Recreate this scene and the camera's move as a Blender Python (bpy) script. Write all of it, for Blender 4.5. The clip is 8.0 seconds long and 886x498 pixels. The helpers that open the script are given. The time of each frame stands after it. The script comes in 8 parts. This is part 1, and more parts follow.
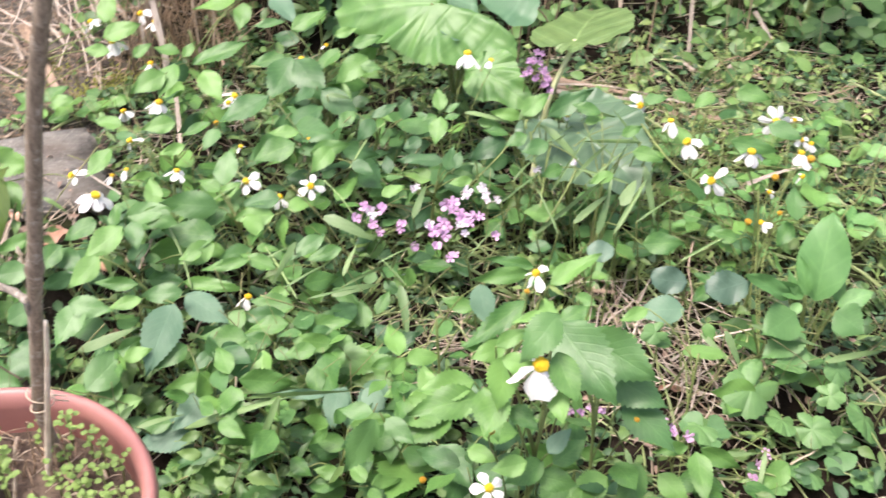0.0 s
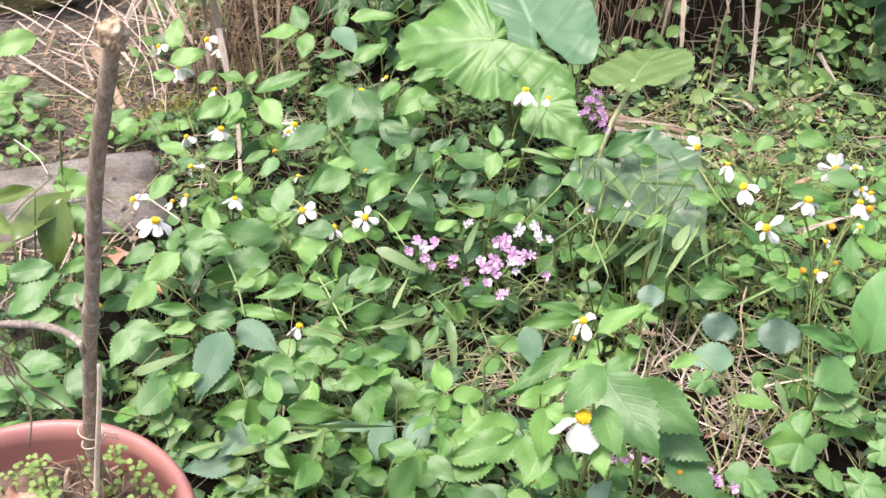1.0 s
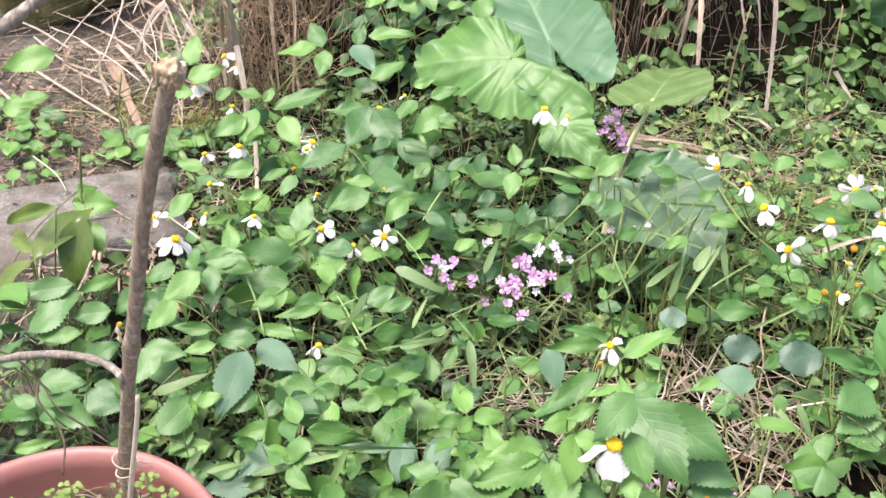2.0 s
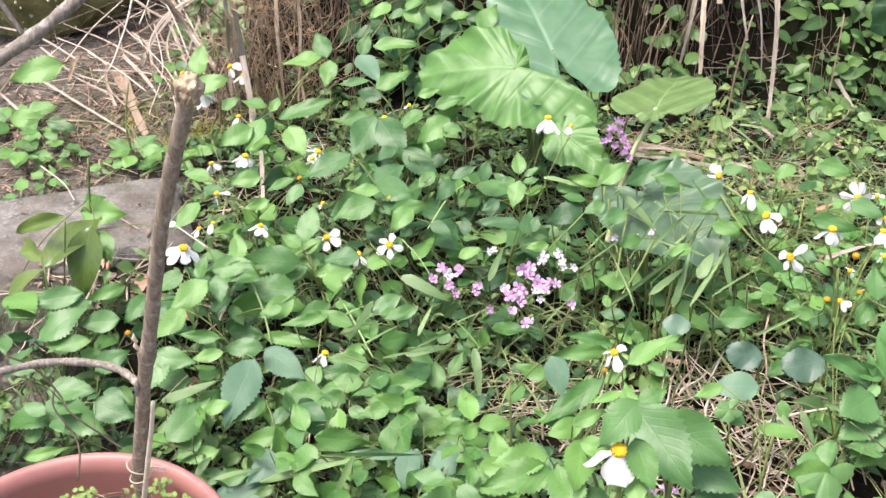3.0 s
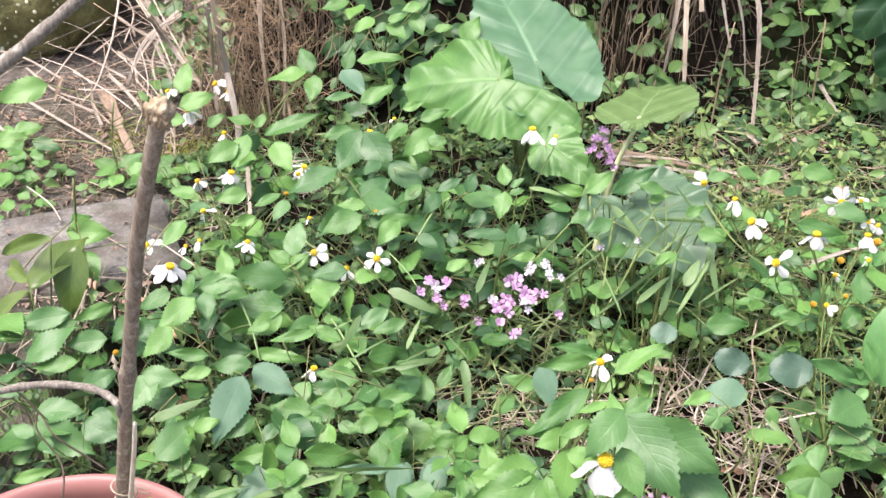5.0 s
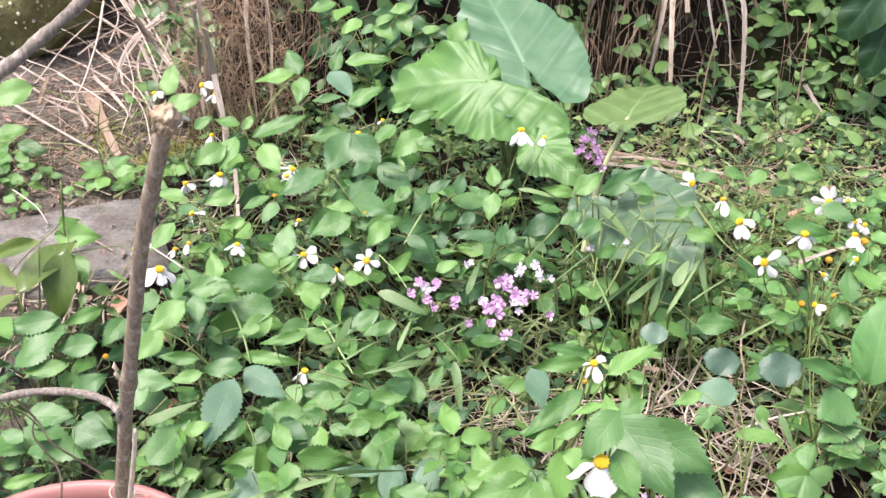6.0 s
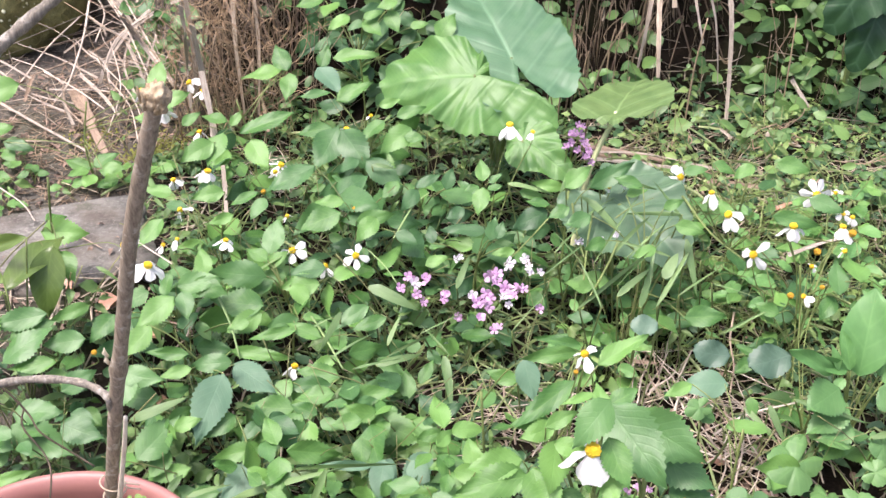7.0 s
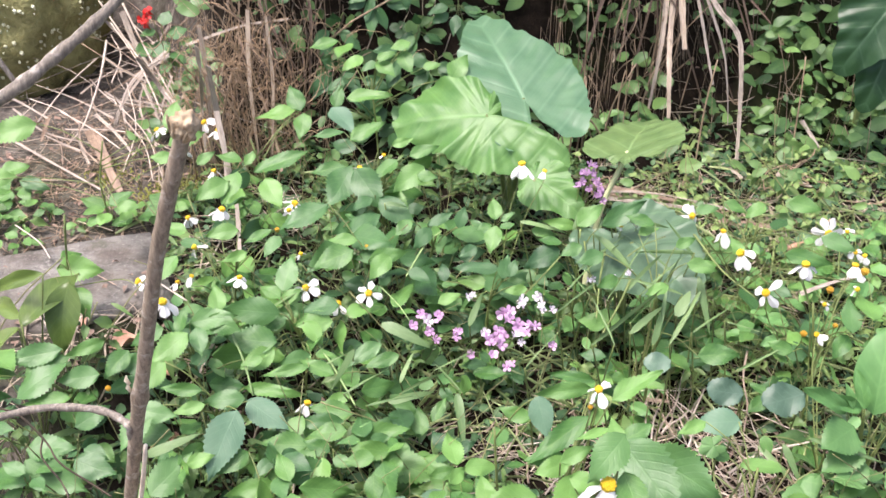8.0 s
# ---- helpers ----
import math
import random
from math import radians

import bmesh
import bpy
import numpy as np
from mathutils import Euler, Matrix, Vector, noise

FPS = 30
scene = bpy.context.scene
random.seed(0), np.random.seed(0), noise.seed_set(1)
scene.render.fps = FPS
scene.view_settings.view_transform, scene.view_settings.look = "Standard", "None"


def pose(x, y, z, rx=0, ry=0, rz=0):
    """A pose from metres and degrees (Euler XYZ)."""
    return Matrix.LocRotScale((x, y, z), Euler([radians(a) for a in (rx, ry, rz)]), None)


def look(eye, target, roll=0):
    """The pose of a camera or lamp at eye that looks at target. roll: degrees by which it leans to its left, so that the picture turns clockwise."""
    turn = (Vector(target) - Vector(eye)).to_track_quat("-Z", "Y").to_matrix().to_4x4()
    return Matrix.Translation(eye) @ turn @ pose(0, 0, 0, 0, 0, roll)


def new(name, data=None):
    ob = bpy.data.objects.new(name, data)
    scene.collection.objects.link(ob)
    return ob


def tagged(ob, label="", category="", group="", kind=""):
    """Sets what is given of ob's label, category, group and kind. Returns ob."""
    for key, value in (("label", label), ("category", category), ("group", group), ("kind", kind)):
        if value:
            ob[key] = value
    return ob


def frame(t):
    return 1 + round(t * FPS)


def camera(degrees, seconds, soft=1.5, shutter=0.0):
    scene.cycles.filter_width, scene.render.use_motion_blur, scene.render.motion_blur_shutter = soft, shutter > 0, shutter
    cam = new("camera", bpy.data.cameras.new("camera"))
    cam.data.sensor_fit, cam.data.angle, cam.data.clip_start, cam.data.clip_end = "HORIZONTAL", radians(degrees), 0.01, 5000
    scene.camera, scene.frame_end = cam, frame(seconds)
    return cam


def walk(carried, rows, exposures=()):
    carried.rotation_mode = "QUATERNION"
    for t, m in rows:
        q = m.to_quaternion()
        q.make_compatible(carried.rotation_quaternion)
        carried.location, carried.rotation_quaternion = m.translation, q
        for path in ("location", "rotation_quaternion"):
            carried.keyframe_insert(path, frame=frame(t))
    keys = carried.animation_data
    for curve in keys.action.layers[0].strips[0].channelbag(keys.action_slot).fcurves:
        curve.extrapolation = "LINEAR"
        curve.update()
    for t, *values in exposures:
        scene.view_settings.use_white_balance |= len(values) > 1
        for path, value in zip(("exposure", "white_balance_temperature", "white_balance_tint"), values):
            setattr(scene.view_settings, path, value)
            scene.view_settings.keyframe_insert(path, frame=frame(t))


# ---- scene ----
cam = camera(46.0, 8.0, soft=1.5, shutter=0.5)
PATH = [
    (0.0, 0.0154, -0.0037, 1.2016, 52.904, -0.414, -3.969),
    (0.2, 0.0093, 0.0039, 1.2118, 52.384, -0.790, -2.313),
    (0.5, 0.0121, 0.0042, 1.2227, 53.262, -0.639, -0.492),
    (1.0, 0.0221, 0.0034, 1.2290, 53.969, -0.337, -0.254),
    (1.5, 0.0110, 0.0100, 1.2317, 53.966, -0.236, 0.268),
    (2.0, -0.0011, 0.0139, 1.2379, 54.602, -0.380, 0.163),
    (2.2, -0.0057, 0.0128, 1.2403, 54.765, -0.441, 0.164),
    (3.3, -0.0026, -0.0001, 1.2493, 55.266, -0.061, 0.140),
    (3.5, 0.0000, 0.0000, 1.2500, 55.500, -0.000, 0.000),
    (4.0, 0.0052, 0.0010, 1.2490, 55.719, 0.269, -0.247),
    (4.5, 0.0078, 0.0022, 1.2492, 55.733, 0.464, -0.557),
    (4.7, 0.0076, 0.0002, 1.2501, 55.693, 0.546, -0.631),
    (5.8, -0.0060, 0.0056, 1.2523, 55.588, 0.334, -1.494),
    (6.0, -0.0065, 0.0021, 1.2541, 55.619, 0.290, -1.714),
    (6.5, -0.0119, -0.0047, 1.2480, 55.841, 0.213, -2.070),
    (7.0, -0.0090, -0.0022, 1.2440, 55.654, 0.188, -2.437),
    (7.5, -0.0112, 0.0010, 1.2504, 55.703, 0.209, -2.813),
    (7.7, -0.0114, -0.0033, 1.2526, 56.585, 0.426, -2.462),
    (8.0, -0.0155, -0.0130, 1.2416, 57.979, 0.358, -1.943),
]
walk(cam, [(t, pose(x, y, z, rx, ry, rz)) for t, x, y, z, rx, ry, rz in PATH],
     exposures=[(0.0, 1.4, 6550, 18), (2.0, 1.39, 6500, 17), (3.5, 1.36, 6400, 15), (4.5, 1.36, 6400, 15), (6.0, 1.38, 6350, 19), (8.0, 1.35, 6350, 19)])

# ---- world and sun: a bright, thinly overcast day ----
world = bpy.data.worlds.new("overcast_sky")
scene.world = world
world.use_nodes = True
wn = world.node_tree
sky = wn.nodes.new("ShaderNodeTexSky")
sky.sky_type, sky.sun_disc = "NISHITA", False
sky.sun_elevation, sky.sun_rotation = radians(72), radians(253)
sky.air_density, sky.dust_density, sky.ozone_density = 1.0, 6.0, 0.6
back = wn.nodes["Background"]
back.inputs["Strength"].default_value = 0.115
wn.links.new(sky.outputs["Color"], back.inputs["Color"])
sun = bpy.data.lights.new("sun", "SUN")
sun.energy, sun.angle, sun.color = 1.5, radians(20), (1.0, 0.97, 0.92)
sun_ob = new("sun", sun)
sun_ob.matrix_world = look((-1.6, -0.5, 5.0), (0, 0, 0))


# ---- materials ----
def graph(name):
    m = bpy.data.materials.new(name)
    m.use_nodes = True
    nt = m.node_tree
    return m, nt, nt.nodes["Principled BSDF"]


def node(nt, kind, **values):
    n = nt.nodes.new(kind)
    for key, value in values.items():
        n.inputs[key].default_value = value
    return n


def maths(nt, op, a, b=None):
    n = nt.nodes.new("ShaderNodeMath")
    n.operation = op
    for i, v in enumerate((a, b)):
        if v is None:
            continue
        if hasattr(v, "links"):
            nt.links.new(v, n.inputs[i])
        else:
            n.inputs[i].default_value = v
    return n.outputs[0]


def blend(nt, fac, a, b, how="MIX"):
    n = nt.nodes.new("ShaderNodeMix")
    n.data_type, n.blend_type = "RGBA", how
    for i, v in ((0, fac), (6, a), (7, b)):
        if hasattr(v, "links"):
            nt.links.new(v, n.inputs[i])
        else:
            n.inputs[i].default_value = v if i == 0 else (*v, 1.0)
    return n.outputs[2]


def grain(nt, scale, detail=3.0, rough=0.6, where="Object"):
    co = nt.nodes.new("ShaderNodeTexCoord")
    n = node(nt, "ShaderNodeTexNoise", Scale=scale, Detail=detail, Roughness=rough)
    nt.links.new(co.outputs[where], n.inputs["Vector"])
    return n.outputs["Fac"]


def stretch(nt, fac, low, high):
    n = node(nt, "ShaderNodeMapRange")
    nt.links.new(fac, n.inputs["Value"])
    n.inputs["From Min"].default_value, n.inputs["From Max"].default_value = low, high
    return n.outputs["Result"]


def bump(nt, shader, height, strength, distance=0.002):
    n = node(nt, "ShaderNodeBump", Strength=strength, Distance=distance)
    nt.links.new(height, n.inputs["Height"])
    nt.links.new(n.outputs["Normal"], shader.inputs["Normal"])


def leaf_material(name, dark, light, rough=0.45, clear=0.2, veins=9.0, islands=False, old=(0.25, 0.2, 0.05), spots=0.35):
    """A leaf: two greens by the leaf, paler veins by the blade's own UV, light through the blade."""
    m, nt, p = graph(name)
    if islands:
        rnd = nt.nodes.new("ShaderNodeNewGeometry").outputs["Random Per Island"]
    else:
        rnd = nt.nodes.new("ShaderNodeObjectInfo").outputs["Random"]
    col = blend(nt, rnd, dark, light)
    patch = stretch(nt, grain(nt, 3.0, 3), 0.35, 0.7)
    col = blend(nt, maths(nt, "MULTIPLY", patch, 0.35), col, [min(1, c * 1.25) for c in light])
    speck = stretch(nt, grain(nt, 16.0, 4), 0.66, 0.78)
    col = blend(nt, maths(nt, "MULTIPLY", speck, spots), col, old)
    uv = nt.nodes.new("ShaderNodeUVMap")
    sep = nt.nodes.new("ShaderNodeSeparateXYZ")
    nt.links.new(uv.outputs["UV"], sep.inputs[0])
    across = maths(nt, "ABSOLUTE", maths(nt, "SUBTRACT", sep.outputs[0], 0.5))
    along = sep.outputs[1]
    rib = stretch(nt, across, 0.035, 0.0)
    side = maths(nt, "SINE", maths(nt, "MULTIPLY", maths(nt, "SUBTRACT", along, maths(nt, "MULTIPLY", across, 0.55)), veins * 6.2832))
    side = maths(nt, "POWER", maths(nt, "ABSOLUTE", maths(nt, "MULTIPLY", maths(nt, "ADD", side, 1.0), 0.5)), 10.0)
    vein = maths(nt, "MAXIMUM", rib, maths(nt, "MULTIPLY", side, 0.55))
    col = blend(nt, maths(nt, "MULTIPLY", vein, 0.13), col, [min(1, c * 1.7 + 0.03) for c in light])
    nt.links.new(col, p.inputs["Base Color"])
    p.inputs["Roughness"].default_value = rough
    p.inputs["Specular IOR Level"].default_value = 0.5
    bump(nt, p, maths(nt, "SUBTRACT", maths(nt, "MULTIPLY", grain(nt, 9.0, 4), 0.8), maths(nt, "MULTIPLY", vein, 0.5)), 0.3, 0.0015)
    thin = nt.nodes.new("ShaderNodeBsdfTranslucent")
    nt.links.new(blend(nt, 0.5, col, [c * 1.4 for c in light]), thin.inputs["Color"])
    mix = node(nt, "ShaderNodeMixShader", Fac=clear)
    nt.links.new(p.outputs[0], mix.inputs[1])
    nt.links.new(thin.outputs[0], mix.inputs[2])
    nt.links.new(mix.outputs[0], nt.nodes["Material Output"].inputs["Surface"])
    return m


def taro_material(name, dark, light, rough=0.4, ribs=0.5):
    """The blade of a taro: pale ribs that run out from the stalk."""
    m, nt, p = graph(name)
    uv = nt.nodes.new("ShaderNodeUVMap")
    sep = nt.nodes.new("ShaderNodeSeparateXYZ")
    nt.links.new(uv.outputs["UV"], sep.inputs[0])
    x, y = maths(nt, "ABSOLUTE", sep.outputs[0]), sep.outputs[1]
    rib = maths(nt, "MULTIPLY", stretch(nt, x, 0.03, 0.004), stretch(nt, y, -0.03, 0.02))
    # it thins out towards the tip
    rib = maths(nt, "MULTIPLY", rib, stretch(nt, y, 1.15, 0.1))
    # side ribs leave the midrib at about 50 degrees
    run = maths(nt, "SUBTRACT", y, maths(nt, "MULTIPLY", x, 0.75))
    wave = maths(nt, "SINE", maths(nt, "MULTIPLY", run, 6.2832 * 3.4))
    side = maths(nt, "POWER", maths(nt, "MULTIPLY", maths(nt, "ADD", wave, 1.0), 0.5), 30.0)
    fine = maths(nt, "POWER", maths(nt, "MULTIPLY", maths(nt, "ADD", maths(nt, "SINE", maths(nt, "MULTIPLY", run, 6.2832 * 26)), 1.0), 0.5), 3.0)
    col = blend(nt, stretch(nt, grain(nt, 4.0, 4, where="UV"), 0.3, 0.7), dark, light)
    col = blend(nt, maths(nt, "MULTIPLY", fine, 0.05), col, [c * 1.4 for c in light])
    col = blend(nt, maths(nt, "MULTIPLY", stretch(nt, grain(nt, 22.0, 4, where="UV"), 0.68, 0.8), 0.3), col, (0.22, 0.24, 0.05))
    vein = maths(nt, "MAXIMUM", rib, maths(nt, "MULTIPLY", side, 0.35))
    col = blend(nt, maths(nt, "MULTIPLY", vein, ribs), col, [min(1, c * 1.7 + 0.06) for c in light])
    nt.links.new(col, p.inputs["Base Color"])
    p.inputs["Roughness"].default_value = rough
    bump(nt, p, maths(nt, "SUBTRACT", maths(nt, "MULTIPLY", fine, 0.05), vein), 0.3, 0.005)
    thin = nt.nodes.new("ShaderNodeBsdfTranslucent")
    nt.links.new(col, thin.inputs["Color"])
    mix = node(nt, "ShaderNodeMixShader", Fac=0.3)
    nt.links.new(p.outputs[0], mix.inputs[1])
    nt.links.new(thin.outputs[0], mix.inputs[2])
    nt.links.new(mix.outputs[0], nt.nodes["Material Output"].inputs["Surface"])
    return m


def plain_material(name, dark, light, scale=30.0, rough=0.7, relief=0.4, depth=0.003, spread=0.5, islands=False, clear=0.0):
    """Two tones by noise at two sizes, with fine relief."""
    m, nt, p = graph(name)
    big, small = grain(nt, scale * 0.2, 3), grain(nt, scale, 5, 0.7)
    col = blend(nt, stretch(nt, maths(nt, "ADD", maths(nt, "MULTIPLY", big, 0.5), maths(nt, "MULTIPLY", small, 0.5)), 0.38, 0.62), dark, light)
    if islands:
        rnd = nt.nodes.new("ShaderNodeNewGeometry").outputs["Random Per Island"]
    else:
        rnd = nt.nodes.new("ShaderNodeObjectInfo").outputs["Random"]
    col = blend(nt, maths(nt, "MULTIPLY", rnd, spread), col, [min(1, c * 1.5) for c in light])
    nt.links.new(col, p.inputs["Base Color"])
    p.inputs["Roughness"].default_value = rough
    bump(nt, p, small, relief, depth)
    if clear:
        thin = nt.nodes.new("ShaderNodeBsdfTranslucent")
        nt.links.new(col, thin.inputs["Color"])
        mix = node(nt, "ShaderNodeMixShader", Fac=clear)
        nt.links.new(p.outputs[0], mix.inputs[1])
        nt.links.new(thin.outputs[0], mix.inputs[2])
        nt.links.new(mix.outputs[0], nt.nodes["Material Output"].inputs["Surface"])
    return m


def bark_material(name, dark, light, pale):
    """Bark with fine lengthwise streaks, pale scuffs and dark pits."""
    m, nt, p = graph(name)
    co = nt.nodes.new("ShaderNodeTexCoord")
    lie = nt.nodes.new("ShaderNodeMapping")
    lie.inputs["Scale"].default_value = (420, 420, 40)
    nt.links.new(co.outputs["Object"], lie.inputs["Vector"])
    streak = node(nt, "ShaderNodeTexNoise", Scale=1.0, Detail=4.0, Roughness=0.7)
    nt.links.new(lie.outputs["Vector"], streak.inputs["Vector"])
    col = blend(nt, stretch(nt, streak.outputs["Fac"], 0.35, 0.65), dark, light)
    col = blend(nt, maths(nt, "MULTIPLY", stretch(nt, grain(nt, 130.0, 4), 0.56, 0.66), 0.7), col, pale)
    col = blend(nt, maths(nt, "MULTIPLY", stretch(nt, grain(nt, 45.0, 3), 0.58, 0.68), 0.5), col, dark)
    nt.links.new(col, p.inputs["Base Color"])
    p.inputs["Roughness"].default_value = 0.8
    bump(nt, p, maths(nt, "ADD", streak.outputs["Fac"], grain(nt, 130.0, 4)), 0.8, 0.0012)
    return m


def fibre_material(name, dark, light):
    """A dry split stalk: long fibres along the strip, dark seams, a tone of its own."""
    m, nt, p = graph(name)
    uv = nt.nodes.new("ShaderNodeUVMap")
    lie = nt.nodes.new("ShaderNodeMapping")
    lie.inputs["Scale"].default_value = (7.0, 9.0, 1.0)
    nt.links.new(uv.outputs["UV"], lie.inputs["Vector"])
    fibre = node(nt, "ShaderNodeTexNoise", Scale=1.0, Detail=5.0, Roughness=0.7)
    nt.links.new(lie.outputs["Vector"], fibre.inputs["Vector"])
    col = blend(nt, stretch(nt, fibre.outputs["Fac"], 0.32, 0.68), dark, light)
    col = blend(nt, maths(nt, "MULTIPLY", stretch(nt, grain(nt, 40.0, 4), 0.56, 0.7), 0.6), col, [c * 0.55 for c in dark])
    rnd = nt.nodes.new("ShaderNodeObjectInfo").outputs["Random"]
    col = blend(nt, maths(nt, "MULTIPLY", rnd, 0.45), col, [c * 0.62 for c in light])
    nt.links.new(col, p.inputs["Base Color"])
    p.inputs["Roughness"].default_value = 0.75
    bump(nt, p, fibre.outputs["Fac"], 0.7, 0.0015)
    return m


def stone_material():
    """Old grey stone: mottled, pitted, with brown stains and a little moss."""
    m, nt, p = graph("weathered_stone")
    big, mid, fine = grain(nt, 4.0, 4), grain(nt, 22.0, 6, 0.7), grain(nt, 120.0, 5, 0.75)
    col = blend(nt, stretch(nt, mid, 0.36, 0.64), (0.1, 0.095, 0.083), (0.255, 0.242, 0.212))
    col = blend(nt, stretch(nt, fine, 0.52, 0.7), col, (0.36, 0.34, 0.3))
    col = blend(nt, maths(nt, "MULTIPLY", stretch(nt, big, 0.5, 0.6), 0.6), col, (0.1, 0.075, 0.055))
    col = blend(nt, maths(nt, "MULTIPLY", stretch(nt, grain(nt, 9.0, 5), 0.6, 0.68), 0.5), col, (0.06, 0.075, 0.03))
    nt.links.new(col, p.inputs["Base Color"])
    p.inputs["Roughness"].default_value = 0.92
    bump(nt, p, maths(nt, "ADD", mid, maths(nt, "MULTIPLY", fine, 0.5)), 0.9, 0.008)
    return m


def soil_material():
    """Soil with shade put into its near-black tone, drier and greyer where it is trodden beside the slab."""
    m, nt, p = graph("soil")
    big, mid, fine = grain(nt, 1.6, 4), grain(nt, 18.0, 5, 0.7), grain(nt, 90.0, 5, 0.75)
    # near-black colour stands in for shade between leaves and on the bank
    shade_soil = blend(nt, stretch(nt, mid, 0.35, 0.65), (0.008, 0.006, 0.004), (0.027, 0.019, 0.013))
    shade_soil = blend(nt, stretch(nt, fine, 0.55, 0.75), shade_soil, (0.035, 0.026, 0.018))
    dry = blend(nt, stretch(nt, mid, 0.35, 0.65), (0.062, 0.052, 0.043), (0.2, 0.178, 0.155))
    dry = blend(nt, stretch(nt, fine, 0.52, 0.72), dry, (0.29, 0.26, 0.225))
    co = nt.nodes.new("ShaderNodeTexCoord")
    sep = nt.nodes.new("ShaderNodeSeparateXYZ")
    nt.links.new(co.outputs["Object"], sep.inputs[0])
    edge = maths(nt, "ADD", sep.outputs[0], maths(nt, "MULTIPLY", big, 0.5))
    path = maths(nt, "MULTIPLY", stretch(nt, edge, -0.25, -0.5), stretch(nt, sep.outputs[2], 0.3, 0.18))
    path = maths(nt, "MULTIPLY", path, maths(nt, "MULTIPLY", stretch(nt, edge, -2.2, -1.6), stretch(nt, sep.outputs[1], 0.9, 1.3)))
    col = blend(nt, path, shade_soil, dry)
    col = blend(nt, maths(nt, "MULTIPLY", stretch(nt, big, 0.52, 0.64), 0.45), col, (0.045, 0.065, 0.02))
    nt.links.new(col, p.inputs["Base Color"])
    p.inputs["Roughness"].default_value = 0.95
    p.inputs["Specular IOR Level"].default_value = 0.12
    bump(nt, p, maths(nt, "ADD", mid, maths(nt, "MULTIPLY", fine, 0.6)), 0.9, 0.012)
    return m


SOIL = soil_material()
WEED = leaf_material("weed_leaf", (0.042, 0.135, 0.03), (0.165, 0.335, 0.08), spots=0.4)
# duller green, partly standing in for shade on the leaf
WEED_DULL = leaf_material("dull_shade_weed_leaf", (0.045, 0.13, 0.04), (0.115, 0.25, 0.074), rough=0.42)
# weed green darkened to imitate shade inside and under the clumps
WEED_SHADE = leaf_material("shade_weed_leaf", (0.026, 0.08, 0.03), (0.08, 0.19, 0.062), rough=0.45)
FRESH = leaf_material("fresh_weed_leaf", (0.09, 0.235, 0.065), (0.175, 0.36, 0.11), rough=0.5, veins=4.0)
# bluish base colour imitates the sky's sheen on some leaves
WEED_COOL = leaf_material("bluish_sheen_weed_leaf", (0.075, 0.165, 0.095), (0.13, 0.245, 0.145), rough=0.5)
UNDER = leaf_material("undergrowth_leaf", (0.032, 0.08, 0.025), (0.16, 0.27, 0.078), islands=True)
UNDER_LIGHT = leaf_material("light_weed_leaf", (0.075, 0.14, 0.038), (0.29, 0.41, 0.13), islands=True)
ROUND = leaf_material("round_weed_leaf", (0.085, 0.2, 0.065), (0.17, 0.32, 0.105), veins=4.0)
CREEP = leaf_material("creeper_leaf", (0.036, 0.105, 0.034), (0.175, 0.32, 0.095), rough=0.4, islands=True)
CREEP_ONE = leaf_material("creeper_leaf_near", (0.05, 0.13, 0.04), (0.2, 0.34, 0.1), rough=0.38)
CITRUS = leaf_material("citrus_leaf", (0.085, 0.14, 0.03), (0.165, 0.245, 0.06), rough=0.28, veins=7.0)
SILVERY = leaf_material("silvery_leaf", (0.06, 0.12, 0.08), (0.125, 0.21, 0.14), rough=0.45, veins=5.0, old=(0.42, 0.46, 0.42), spots=0.75)
GRASS = leaf_material("grass_blade", (0.085, 0.17, 0.055), (0.2, 0.31, 0.12), veins=1.0)
GRASS_MANY = leaf_material("grass_tuft_blade", (0.09, 0.155, 0.05), (0.34, 0.41, 0.17), veins=1.0, islands=True)
CLOVER = leaf_material("clover_leaf", (0.07, 0.17, 0.06), (0.12, 0.25, 0.09), rough=0.5)
SPROUT = leaf_material("sprout_leaf", (0.14, 0.25, 0.05), (0.24, 0.36, 0.09), rough=0.5)
TARO_PALE = taro_material("taro_blade_pale", (0.095, 0.24, 0.06), (0.165, 0.33, 0.09), 0.42, 0.3)
TARO_GREY = taro_material("taro_blade_grey", (0.1, 0.22, 0.115), (0.145, 0.275, 0.15), 0.38)
TARO_DULL = taro_material("taro_blade_dull", (0.1, 0.185, 0.1), (0.15, 0.25, 0.145), 0.35)
TARO_OLD = taro_material("taro_blade_old", (0.12, 0.215, 0.07), (0.185, 0.285, 0.1), 0.45)
# low-leaf green darkened to stand in for deep shade
DEEP_SHADE = leaf_material("low_shade_tone_leaf", (0.03, 0.085, 0.035), (0.075, 0.16, 0.06), rough=0.5, islands=True)
# dark taro green with the bank's shade partly put into it
TARO_DARK = taro_material("taro_blade_shade_dark", (0.026, 0.075, 0.028), (0.045, 0.115, 0.042), 0.38)
STEM = plain_material("green_stem", (0.09, 0.12, 0.035), (0.2, 0.25, 0.08), 40, 0.55)
STEM_TARO = plain_material("taro_stalk", (0.38, 0.43, 0.2), (0.58, 0.6, 0.34), 30, 0.45)
STEM_MANY = plain_material("weed_stem", (0.1, 0.11, 0.04), (0.24, 0.24, 0.1), 40, 0.6, islands=True)
STEM_PALE = plain_material("pale_stalk", (0.13, 0.22, 0.07), (0.24, 0.34, 0.13), 30, 0.5)
PETAL = plain_material("white_petal", (0.8, 0.8, 0.77), (0.86, 0.86, 0.84), 60, 0.55, 0.2, 0.0008, 0.1, clear=0.25)
